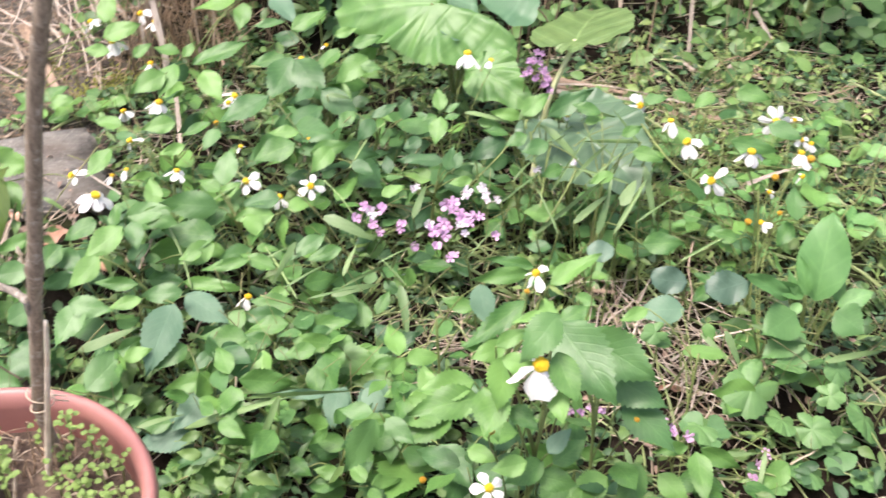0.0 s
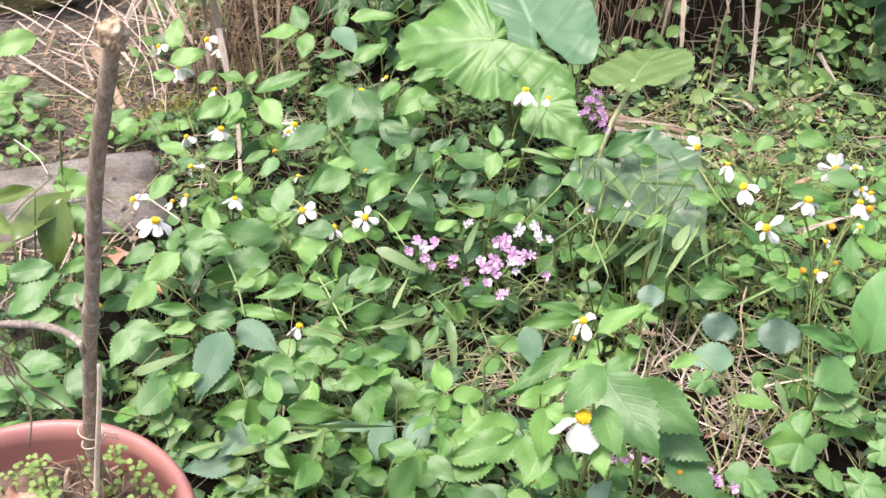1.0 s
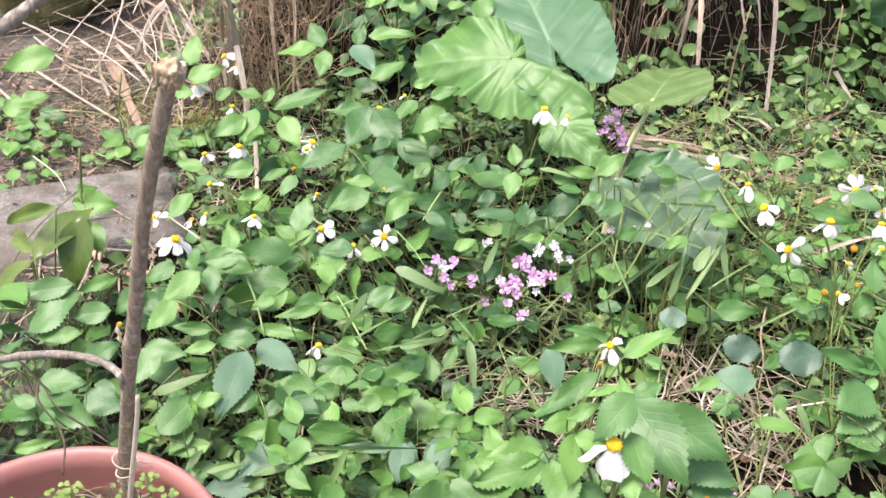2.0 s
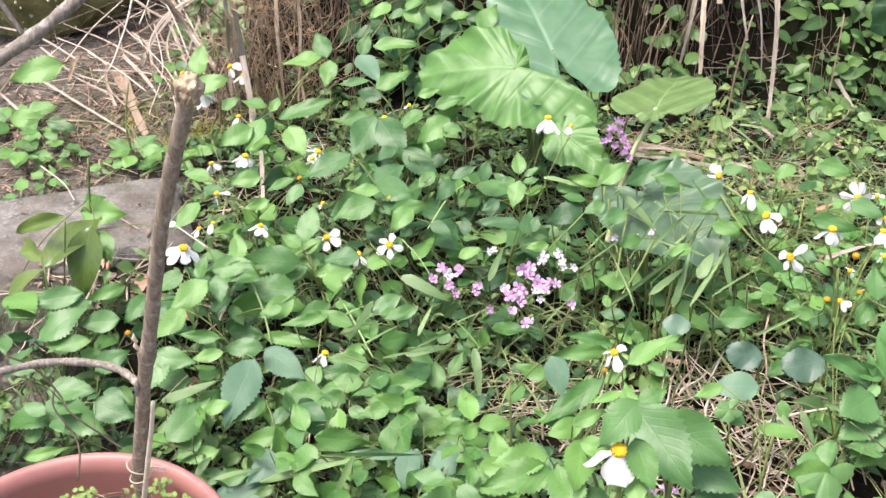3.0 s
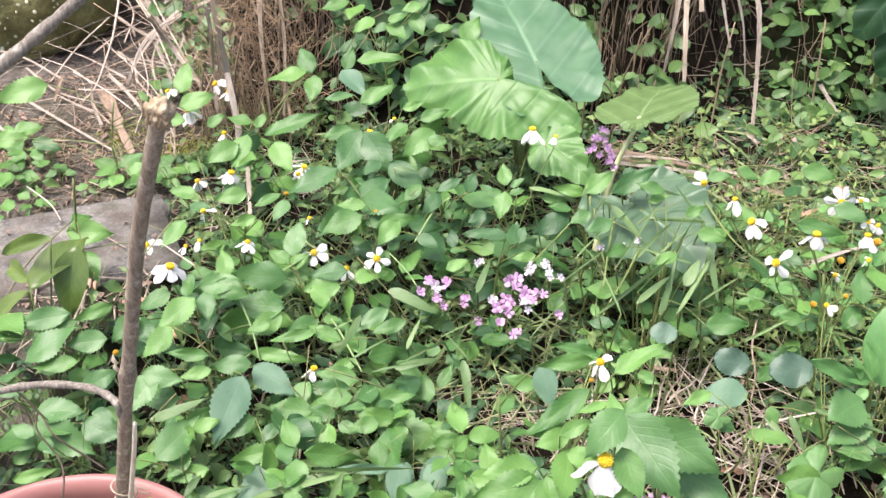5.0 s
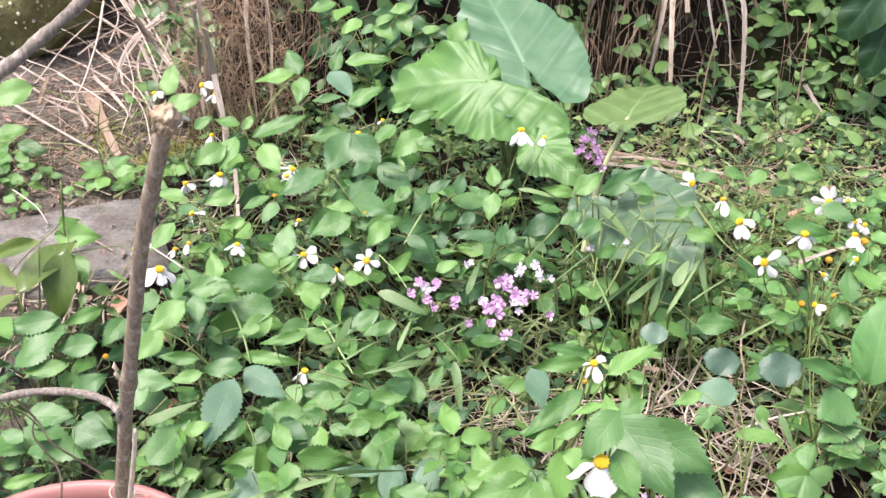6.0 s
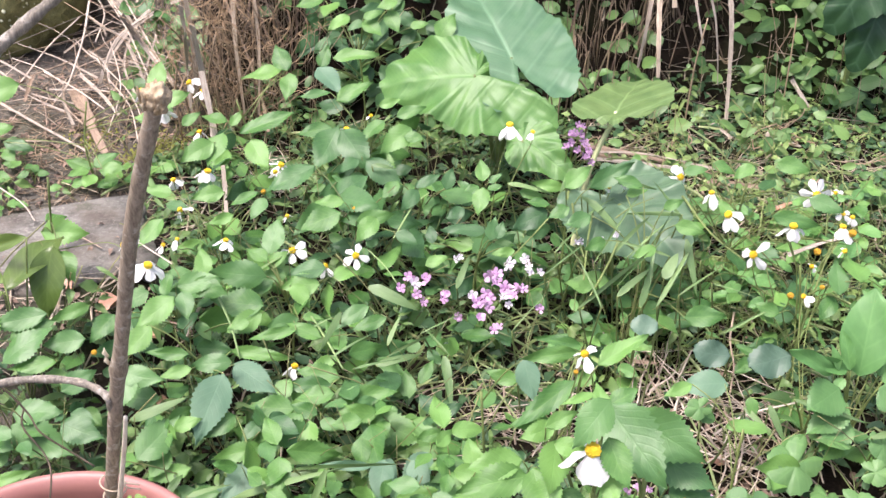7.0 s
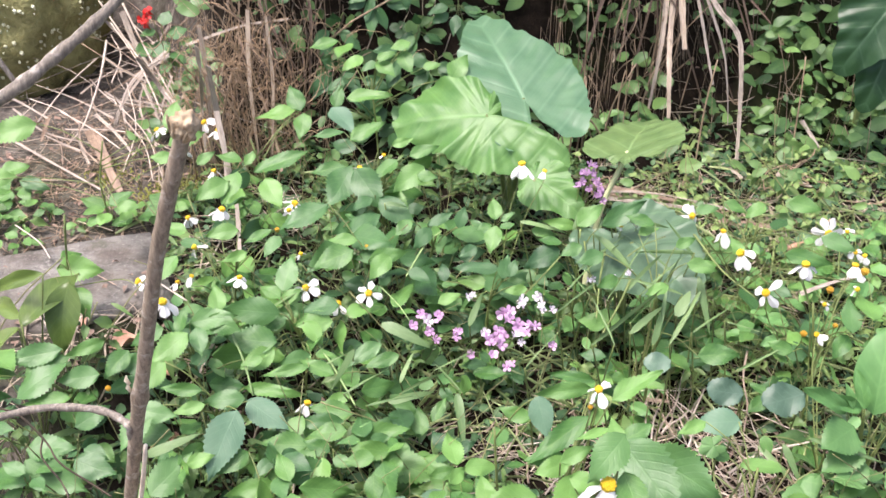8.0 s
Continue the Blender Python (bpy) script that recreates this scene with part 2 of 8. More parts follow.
DISC = plain_material("yellow_disc", (0.75, 0.48, 0.012), (0.9, 0.65, 0.04), 300, 0.7, 0.6, 0.001, 0.2)
DISC_OLD = plain_material("orange_disc", (0.5, 0.27, 0.02), (0.68, 0.42, 0.04), 300, 0.7, 0.6, 0.001, 0.2)
PINK = plain_material("pink_petal", (0.52, 0.25, 0.48), (0.74, 0.48, 0.69), 80, 0.55, 0.2, 0.0008, 0.4, clear=0.25)
MAUVE = plain_material("mauve_petal", (0.26, 0.125, 0.26), (0.47, 0.3, 0.46), 80, 0.55, 0.2, 0.0008, 0.4, clear=0.2)
BLUSH = plain_material("blush_petal", (0.68, 0.58, 0.68), (0.8, 0.74, 0.8), 80, 0.55, 0.2, 0.0008, 0.3, clear=0.2)
RED = plain_material("red_petal", (0.6, 0.02, 0.02), (0.75, 0.05, 0.04), 80, 0.5, 0.2, 0.0008, 0.2, clear=0.15)
STRAW = plain_material("dry_straw", (0.19, 0.15, 0.105), (0.5, 0.415, 0.315), 60, 0.75, 0.4, 0.001, 0.5, islands=True)
RUNNER = plain_material("dry_runner", (0.12, 0.08, 0.045), (0.42, 0.29, 0.17), 60, 0.8, 0.4, 0.001, 0.5, islands=True)
STRAW_ONE = plain_material("dry_stalk", (0.34, 0.27, 0.215), (0.62, 0.54, 0.45), 50, 0.7, 0.5, 0.001, 0.3)
HUSK = plain_material("dry_husk", (0.19, 0.135, 0.095), (0.46, 0.355, 0.265), 40, 0.7, 0.5, 0.001, 0.3)
FIBRE = fibre_material("split_stalk", (0.2, 0.16, 0.125), (0.6, 0.52, 0.43))
FIBRE_PALE = fibre_material("bleached_stalk", (0.3, 0.22, 0.15), (0.74, 0.62, 0.48))
# dark brown stalk, its tone deepened for shading in the clump
FIBRE_SHADE = fibre_material("shade_brown_stalk", (0.06, 0.04, 0.026), (0.2, 0.14, 0.095))
FIBRE_BROWN = fibre_material("brown_split_stalk", (0.17, 0.115, 0.08), (0.42, 0.31, 0.22))
BROWN = plain_material("dead_brown_stem", (0.075, 0.048, 0.028), (0.38, 0.28, 0.185), 60, 0.8, 0.5, 0.001, 0.5, islands=True)
DEADLEAF = plain_material("dead_leaf", (0.4, 0.2, 0.13), (0.58, 0.36, 0.26), 40, 0.7, 0.5, 0.001, 0.3)
BARK = bark_material("grey_brown_bark", (0.18, 0.138, 0.095), (0.4, 0.325, 0.24), (0.56, 0.5, 0.41))
BARK_GREY = bark_material("grey_bark", (0.14, 0.12, 0.095), (0.33, 0.29, 0.235), (0.5, 0.46, 0.4))
TWIG_DARK = plain_material("dark_twig", (0.045, 0.034, 0.022), (0.14, 0.105, 0.07), 90, 0.8, 0.5, 0.0006, 0.2)
FRAY = plain_material("frayed_wood", (0.45, 0.34, 0.21), (0.76, 0.66, 0.5), 90, 0.8, 0.8, 0.002, 0.2)
PITH = plain_material("broken_pith", (0.26, 0.18, 0.1), (0.62, 0.5, 0.34), 260, 0.9, 0.9, 0.002, 0.1)
CANE = plain_material("pale_cane", (0.62, 0.52, 0.38), (0.86, 0.77, 0.62), 120, 0.6, 0.4, 0.0006, 0.1)
POT_SOIL = plain_material("dry_potting_soil", (0.05, 0.034, 0.024), (0.2, 0.145, 0.105), 110, 0.95, 0.9, 0.004, 0.0)
STRING = plain_material("pale_wire", (0.45, 0.37, 0.26), (0.62, 0.53, 0.4), 90, 0.5, 0.3, 0.0005, 0.1)
POT = plain_material("terracotta_plastic", (0.33, 0.14, 0.12), (0.44, 0.205, 0.175), 14, 0.4, 0.15, 0.001, 0.0)
CONCRETE = stone_material()
PAVING = plain_material("terrace_concrete", (0.1, 0.095, 0.09), (0.2, 0.19, 0.175), 20, 0.9, 0.5, 0.004, 0.1)
LICHEN = plain_material("lichen", (0.5, 0.5, 0.3), (0.75, 0.75, 0.52), 60, 0.9, 0.4, 0.001, 0.4, islands=True)
FLAKE = plain_material("leaf_litter", (0.09, 0.06, 0.045), (0.3, 0.21, 0.16), 60, 0.85, 0.4, 0.001, 0.6, islands=True)
MOSS = leaf_material("soil_moss", (0.1, 0.12, 0.02), (0.25, 0.26, 0.05), rough=0.8, islands=True)
MOSSY = plain_material("mossy_rock", (0.14, 0.132, 0.045), (0.45, 0.43, 0.18), 18, 0.95, 0.9, 0.03, 0.1)


# ---- shape helpers ----
def ease(a, b, v):
    t = min(1.0, max(0.0, (v - a) / (b - a)))
    return t * t * (3 - 2 * t)


rand = random.Random(11)


def frame_of(base, tip, hint):
    """Axes with y from base to tip and z as near to hint as can be."""
    y = (Vector(tip) - Vector(base)).normalized()
    x = y.cross(Vector(hint))
    x = x.normalized() if x.length > 1e-4 else y.orthogonal().normalized()
    z = x.cross(y)
    return Matrix((x, y, z)).transposed()


def blade_arrays(rows, cols, shape, fold=0.18, droop=0.25, wave=0.04, teeth=0.0, tooth_rows=2, seed=0):
    """A leaf blade of unit length along +y and unit width: points, quads, UV."""
    r = random.Random(seed)
    ph, tw = r.uniform(0, 6.28), r.uniform(-0.15, 0.15)
    bend = r.uniform(-0.06, 0.06)
    pts, uvs, faces = [], [], []
    for i in range(rows + 1):
        u = i / rows
        half = 0.5 * shape(u)
        tooth = (i % tooth_rows) / max(1, tooth_rows - 1) if teeth and 0 < i < rows else 0.0
        for j in range(cols + 1):
            v = 2 * j / cols - 1
            edge = 1.0 if abs(v) > 0.99 else 0.0
            # teeth point forward along the margin
            reach = half * (1 + teeth * edge * (2 * tooth - 1)) + 0.02 * teeth * edge * tooth
            x = v * reach + bend * math.sin(u * 3.14)
            z = -droop * u * u + fold * abs(v) * half * 2 + wave * math.sin(ph + 9 * u + 2 * v) * abs(v) + tw * v * u * half
            z -= 0.12 * droop * v * v
            # the blade swells a little between its side veins
            z += 0.007 * math.sin(6.28 * 6 * (u - 0.3 * abs(v))) * (1 - abs(v)) * half * 2
            pts.append((x, u + edge * tooth * teeth * 0.18, z))
            uvs.append((0.5 + 0.5 * v, u))
    w = cols + 1
    for i in range(rows):
        for j in range(cols):
            a = i * w + j
            faces.append((a, a + 1, a + w + 1, a + w))
    return pts, faces, uvs


def mesh_of(name, pts, faces, material, uvs=None, smooth=True):
    me = bpy.data.meshes.new(name)
    me.from_pydata([tuple(p) for p in pts], [], [tuple(f) for f in faces])
    if uvs is not None:
        layer = me.uv_layers.new(name="UVMap")
        idx = np.empty(len(me.loops), dtype=np.int32)
        me.loops.foreach_get("vertex_index", idx)
        layer.data.foreach_set("uv", np.asarray(uvs, dtype=np.float32)[idx].ravel())
    if smooth:
        me.polygons.foreach_set("use_smooth", np.ones(len(me.polygons), dtype=bool))
    me.materials.append(material)
    me.update()
    return me


def ovate(u):
    """Egg-shaped: wedge at the base, long drawn-out tip."""
    if not 0 < u < 1:
        return 0.02
    return max(0.02, 4.0 * u ** 0.8 * (1 - u) ** 1.3)


def round_leaf(u):
    return 2 * math.sqrt(max(0.0, u * (1 - u))) if 0 < u < 1 else 0.02


def strap(u):
    return max(0.03, min(1, 4 * u + 0.35) * (1 - u ** 3))


def elliptic(u):
    return max(0.02, math.sin(math.pi * u ** 0.85) ** 0.75) if 0 < u < 1 else 0.02


def pointed(u):
    """Rounded oval with a short point."""
    return max(0.02, 2.75 * u ** 0.62 * (1 - u) ** 0.95) if 0 < u < 1 else 0.02


def kinds(name, n, material, **how):
    rows, cols, shape = how.pop("rows"), how.pop("cols"), how.pop("shape")
    made = []
    for k in range(n):
        h = dict(how)
        h["droop"] = how.get("droop", 0.2) * (0.5 + k / max(1, n - 1))
        h["fold"] = how.get("fold", 0.18) * (1.3 - 0.6 * k / max(1, n - 1))
        made.append(mesh_of(name, *(lambda a: (a[0], a[1], material, a[2]))(blade_arrays(rows, cols, shape, seed=k + 3, **h))))
    return made


WEED_LEAVES = kinds("leaf", 7, WEED, rows=28, cols=6, shape=ovate, fold=0.045, droop=0.08, wave=0.035, teeth=0.085)
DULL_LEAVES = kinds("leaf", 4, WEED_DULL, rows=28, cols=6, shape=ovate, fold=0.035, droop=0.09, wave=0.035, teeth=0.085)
SHADE_LEAVES = kinds("leaf", 4, WEED_SHADE, rows=28, cols=6, shape=ovate, fold=0.035, droop=0.09, wave=0.035, teeth=0.085)
FRESH_LEAVES = kinds("leaf", 4, FRESH, rows=16, cols=6, shape=elliptic, fold=0.08, droop=0.1, wave=0.03)
COOL_LEAVES = kinds("leaf", 3, WEED_COOL, rows=28, cols=6, shape=ovate, fold=0.04, droop=0.1, wave=0.03, teeth=0.06)
BLADE_LEAVES = kinds("leaf", 4, GRASS, rows=14, cols=2, shape=strap, fold=0.03, droop=0.2, wave=0.004)
def lobed_mesh(seed):
    """A palmate leaf with scalloped lobes, notched where its stalk joins."""
    r = random.Random(seed)
    ph, n, rings = r.uniform(0, 6.28), 84, 7
    pts, uvs, faces = [(0, 0.3, 0.0)], [(0.5, 0.3)], []
    for i in range(1, rings + 1):
        q = i / rings
        for k in range(n):
            t = 2 * math.pi * k / n
            a = t if t <= math.pi else 2 * math.pi - t
            lobe = abs(math.cos(2.5 * a))
            rad = 0.56 * (0.74 + 0.26 * lobe ** 0.6) * (1 + 0.035 * math.cos(22 * t)) * (1 - 0.72 * math.exp(-((math.pi - a) / 0.3) ** 2))
            x, y = q * rad * math.sin(t), 0.3 + q * rad * math.cos(t) * 1.15
            z = 0.05 * q * lobe - 0.1 * q * q + 0.02 * q * math.sin(3 * t + ph)
            pts.append((x, y, z))
            uvs.append((0.5 + x, y))
    for k in range(n):
        faces.append((0, 1 + (k + 1) % n, 1 + k))
    for i in range(rings - 1):
        for k in range(n):
            a, b = 1 + i * n + k, 1 + i * n + (k + 1) % n
            faces.append((a, b, b + n, a + n))
    return mesh_of("leaf", pts, faces, ROUND, uvs)


ROUND_LEAVES = [lobed_mesh(k) for k in range(3)]
SILVER_LEAVES = kinds("leaf", 2, SILVERY, rows=18, cols=6, shape=round_leaf, fold=0.03, droop=0.06, wave=0.07, teeth=0.05)
CITRUS_LEAVES = kinds("leaf", 3, CITRUS, rows=16, cols=6, shape=elliptic, fold=0.12, droop=0.16, wave=0.03)
CREEP_LEAVES = kinds("leaf", 4, CREEP_ONE, rows=12, cols=4, shape=pointed, fold=0.06, droop=0.1, wave=0.02)
SPROUT_LEAVES = kinds("leaf", 2, SPROUT, rows=8, cols=4, shape=round_leaf, fold=0.15, droop=0.15, wave=0.02)
CLOVER_LEAVES = kinds("leaflet", 2, CLOVER, rows=10, cols=4, shape=lambda u: max(0.05, min(1, 1.9 * u) * (1.0 if u < 0.75 else 1.0 - (u - 0.75) * 1.6)), fold=0.2, droop=0.15, wave=0.02)


def tube_arrays(points, radii, sides=6, flat=1.0):
    """A tapered tube along a line through points."""
    pts = [Vector(p) for p in points]
    verts, faces = [], []
    for i, p in enumerate(pts):
        d = (pts[min(i + 1, len(pts) - 1)] - pts[max(i - 1, 0)]).normalized()
        a = d.cross(Vector((0.13, 0.2, 0.97)))
        a = a.normalized() if a.length > 0.05 else d.orthogonal().normalized()
        b = d.cross(a)
        for k in range(sides):
            t = 2 * math.pi * k / sides
            verts.append(p + radii[i] * (math.cos(t) * a + flat * math.sin(t) * b))
    for i in range(len(pts) - 1):
        for k in range(sides):
            n = (k + 1) % sides
            faces.append((i * sides + k, i * sides + n, (i + 1) * sides + n, (i + 1) * sides + k))
    faces.append(tuple(range(sides))[::-1])
    faces.append(tuple((len(pts) - 1) * sides + k for k in range(sides)))
    return verts, faces


def ribbon_arrays(points, widths, face, curl=0.35, seed=0):
    """A strip of dry blade with some thickness, keeled along its middle: points, faces, UV."""
    r = random.Random(seed)
    pts = [Vector(p) for p in points]
    across = (-1.0, -0.55, 0.0, 0.5, 1.0)
    lift = [curl * abs(c) + r.uniform(-0.12, 0.12) for c in across]
    twist = r.uniform(-0.9, 0.9)
    ring = 2 * len(across)
    verts, faces, uvs, run = [], [], [], 0.0
    for i, p in enumerate(pts):
        d = (pts[min(i + 1, len(pts) - 1)] - pts[max(i - 1, 0)]).normalized()
        run += (p - pts[max(i - 1, 0)]).length
        side = d.cross(Vector(face))
        side = side.normalized() if side.length > 0.05 else d.orthogonal().normalized()
        side = Matrix.Rotation(twist * i / len(pts), 3, d) @ side
        up = side.cross(d)
        w = widths[i] * (1 + 0.12 * math.sin(i * 1.9 + seed))
        for k, c in enumerate(across):
            verts.append(p + side * c * w + up * lift[k] * w)
            uvs.append((c * 0.5 + seed * 0.37, run * 3))
        for k in range(len(across) - 1, -1, -1):
            verts.append(p + side * across[k] * w * 0.96 + up * (lift[k] * w - 0.16 * w))
            uvs.append((across[k] * 0.5 + seed * 0.37, run * 3))
    for i in range(len(pts) - 1):
        for k in range(ring):
            n = (k + 1) % ring
            faces.append((i * ring + k, i * ring + n, (i + 1) * ring + n, (i + 1) * ring + k))
    faces.append(tuple(range(ring))[::-1])
    faces.append(tuple((len(pts) - 1) * ring + k for k in range(ring)))
    return verts, faces, uvs


def glide(points, steps=6):
    """A smooth line through the points."""
    p = [Vector(q) for q in points]
    p = [2 * p[0] - p[1], *p, 2 * p[-1] - p[-2]]
    out = []
    for i in range(1, len(p) - 2):
        for s in range(steps):
            t = s / steps
            out.append(0.5 * (2 * p[i] + (p[i + 1] - p[i - 1]) * t + (2 * p[i - 1] - 5 * p[i] + 4 * p[i + 1] - p[i + 2]) * t * t
                              + (3 * p[i] - p[i - 1] - 3 * p[i + 1] + p[i + 2]) * t ** 3))
    out.append(p[-2])
    return out


def gather(pieces):
    """Joins (points, faces) pairs."""
    verts, faces = [], []
    for v, f in pieces:
        o = len(verts)
        verts.extend(v)
        faces.extend(tuple(i + o for i in q) for q in f)
    return verts, faces


def part(name, me, parent, m=None, label=""):
    ob = new(name, me)
    ob.parent = parent
    if m is not None:
        ob.matrix_local = m
    return tagged(ob, label=label)


def thing(name, label, category, group="", at=(0, 0, 0)):
    ob = new(name)
    ob.empty_display_size = 0.02
    ob.location = at
    return tagged(ob, label=label, category=category, group=group)


EYEWARD = Vector((0.0, -0.55, 0.83))


def set_leaf(plant, variants, base, tip, width, turn=0.0, thick=None, hint=EYEWARD, sway=0.22):
    """One leaf under its plant, from base to tip."""
    o = plant.location
    a, b = Vector(base), Vector(tip)
    axes = frame_of(a, b, Vector(hint) + Vector((rand.uniform(-1, 1), rand.uniform(-1, 1), 0)) * sway).to_4x4()
    length = (b - a).length
    m = Matrix.Translation(a - o) @ axes @ pose(0, 0, 0, 0, turn, 0) @ Matrix.Diagonal((width, length, thick or length, 1))
    # let the drooping tip still end where it should
    return part("leaf", rand.choice(variants), plant, m @ pose(0, 0, 0, 6, 0, 0))


# ---- the lie of the land ----
def land(x, y):
    """Height of the ground: a flat bed, a bank behind it, soil flat for longer beside the slab."""
    foot = 3.5 - 1.13 * ease(-0.95, -0.45, x)
    up = max(0.0, y - foot)
    z = 1.9 * up - 0.9 * min(up, 0.22)
    if z > 1.5:
        z = 1.5 + 0.25 * math.tanh((z - 1.5) * 0.6)
    z += 0.112 * ease(-0.42, -0.54, x) * ease(-2.0, -1.5, x) * ease(1.28, 1.42, y) * (1 - ease(1.66, 1.78, y))
    z += 0.012 * noise.noise((x * 4, y * 4, 1)) + 0.006 * noise.noise((x * 13, y * 13, 2))
    z += 0.09 * noise.noise((x * 2.2, y * 2.2, 5)) * ease(0.0, 0.3, up)
    return z


def bell(x, y, cx, cy, sx, sy):
    return math.exp(-((x - cx) / sx) ** 2 - ((y - cy) / sy) ** 2)


def slab_place(x, y):
    """Place along and across the stone slab; both within half a unit on its top."""
    dx, dy = x + 1.076, y - 1.572
    return (dx * 0.951 + dy * 0.309) / 1.16, (dy * 0.951 - dx * 0.309) / 0.29


def on_slab(x, y):
    u, v = slab_place(x, y)
    return abs(u) < 0.48 and abs(v) < 0.46


def canopy(x, y):
    """How high the weeds stand over the ground."""
    h = 0.05 + 0.14 * bell(x, y, -0.15, 0.95, 0.5, 0.25) + 0.12 * bell(x, y, 0.22, 0.85, 0.25, 0.25)
    h += 0.08 * bell(x, y, 0.33, 1.42, 0.16, 0.12)
    h += 0.10 * bell(x, y, -0.35, 1.4, 0.35, 0.3) + 0.17 * bell(x, y, -0.05, 1.85, 0.3, 0.25) + 0.1 * bell(x, y, -0.6, 1.2, 0.25, 0.25)
    return h


def bare(x, y):
    """Where the soil, straw or stone lies open: 1 is quite bare."""
    b = 0.9 * bell(x, y, 0.47, 1.2, 0.17, 0.3)
    b = max(b, 0.45 * bell(x, y, 0.15, 1.3, 0.1, 0.08))
    b = max(b, 0.6 * bell(x, y, -0.06, 1.45, 0.12, 0.12), 0.6 * bell(x, y, 0.62, 1.05, 0.15, 0.15), 0.8 * bell(x, y, -0.72, 1.5, 0.14, 0.1), 0.9 * bell(x, y, 0.45, 1.98, 0.13, 0.14), 0.75 * bell(x, y, 0.12, 2.02, 0.13, 0.1), 0.75 * bell(x, y, -0.3, 2.1, 0.09, 0.12))
    if on_slab(x, y) or (x < -0.47 and 1.42 < y < 1.88):
        b = 1.0
    if x < -0.6 and y >= 1.85:
        b = max(b, 0.97)
    if x < -0.4 and y > 2.2:
        b = max(b, 0.96)
    return b


def spaced(lo, hi, fine_lo, fine_hi, step):
    near = list(np.arange(fine_lo, fine_hi + step / 2, step))
    out, v, s = [], fine_lo, step
    while v > lo:
        s *= 1.5
        v -= s
        out.insert(0, max(v, lo))
    far, v, s = [], fine_hi, step
    while v < hi:
        s *= 1.5
        v += s
        far.append(min(v, hi))
    return out + near + far


def build_ground():
    xs, ys = spaced(-80, 80, -1.7, 1.7, 0.03), spaced(-80, 80, 0.5, 4.4, 0.03)
    pts = [(x, y, land(x, y)) for y in ys for x in xs]
    w = len(xs)
    faces = [(j * w + i, j * w + i + 1, (j + 1) * w + i + 1, (j + 1) * w + i) for j in range(len(ys) - 1) for i in range(w - 1)]
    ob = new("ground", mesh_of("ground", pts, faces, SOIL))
    tagged(ob, label="dark garden soil that rises into a weedy bank", category="ground", kind="structure")


build_ground()


def build_terrace():
    """The low terrace under the pot and the viewer."""
    bm = bmesh.new()
    bmesh.ops.create_cube(bm, size=1.0, matrix=Matrix.Translation((0, -0.15, 0.17)) @ Matrix.Diagonal((2.6, 1.5, 0.4, 1)))
    bmesh.ops.bevel(bm, geom=bm.edges[:], offset=0.012, segments=2, affect="EDGES")
    me = bpy.data.meshes.new("terrace")
    bm.to_mesh(me)
    bm.free()
    me.materials.append(PAVING)
    tagged(new("terrace", me), label="plain grey concrete terrace edge beside the garden bed", category="terrace", kind="structure")


build_terrace()


def build_slab():
    """The old concrete slab that lies in the soil."""
    bm = bmesh.new()
    bmesh.ops.create_cube(bm, size=1.0)
    bmesh.ops.subdivide_edges(bm, edges=bm.edges[:], cuts=14, use_grid_fill=True)
    for v in bm.verts:
        x, y, z = v.co
        edge = 0.02 * noise.noise((x * 5, y * 5, z * 3)) + 0.008 * noise.noise((x * 16, y * 16, z * 9))
        px, py, pz = -1.076 + x * 1.16 * 0.951 - y * 0.29 * 0.309, 1.572 + x * 1.16 * 0.309 + y * 0.29 * 0.951, 0.052 + z * 0.15
        if abs(x) > 0.49 or abs(y) > 0.49:
            px += edge * (1 if x > 0 else -1)
            py += edge * (1 if y > 0 else -1)
        pz += 0.006 * noise.noise((x * 9, y * 9, 3)) - (0.012 if z > 0.4 and (abs(x) > 0.47 or abs(y) > 0.47) else 0)
        v.co = (px, py, pz)
    me = bpy.data.meshes.new("stone_slab")
    bm.to_mesh(me)
    bm.free()
    me.polygons.foreach_set("use_smooth", np.ones(len(me.polygons), dtype=bool))
    me.materials.append(CONCRETE)
    tagged(new("stone_slab", me), label="grey weathered stone slab lying flat in the soil", category="slab")


build_slab()


def build_rock():
    bm = bmesh.new()
    bmesh.ops.create_icosphere(bm, subdivisions=5, radius=1.0)
    for v in bm.verts:
        n = v.co.normalized()
        k = 1 + 0.18 * noise.noise(n * 1.6) + 0.09 * noise.noise(n * 5) + 0.04 * noise.noise(n * 14)
        v.co = Vector((-1.27 + n.x * 0.38 * k, 3.12 + n.y * 0.36 * k, 0.3 + n.z * 0.42 * k))
    me = bpy.data.meshes.new("mossy_rock")
    bm.to_mesh(me)
    bm.free()
    me.polygons.foreach_set("use_smooth", np.ones(len(me.polygons), dtype=bool))
    me.materials.append(MOSSY)
    tagged(new("mossy_rock", me), label="dark mossy rock with pale lichen at the foot of the bank", category="rock")


build_rock()


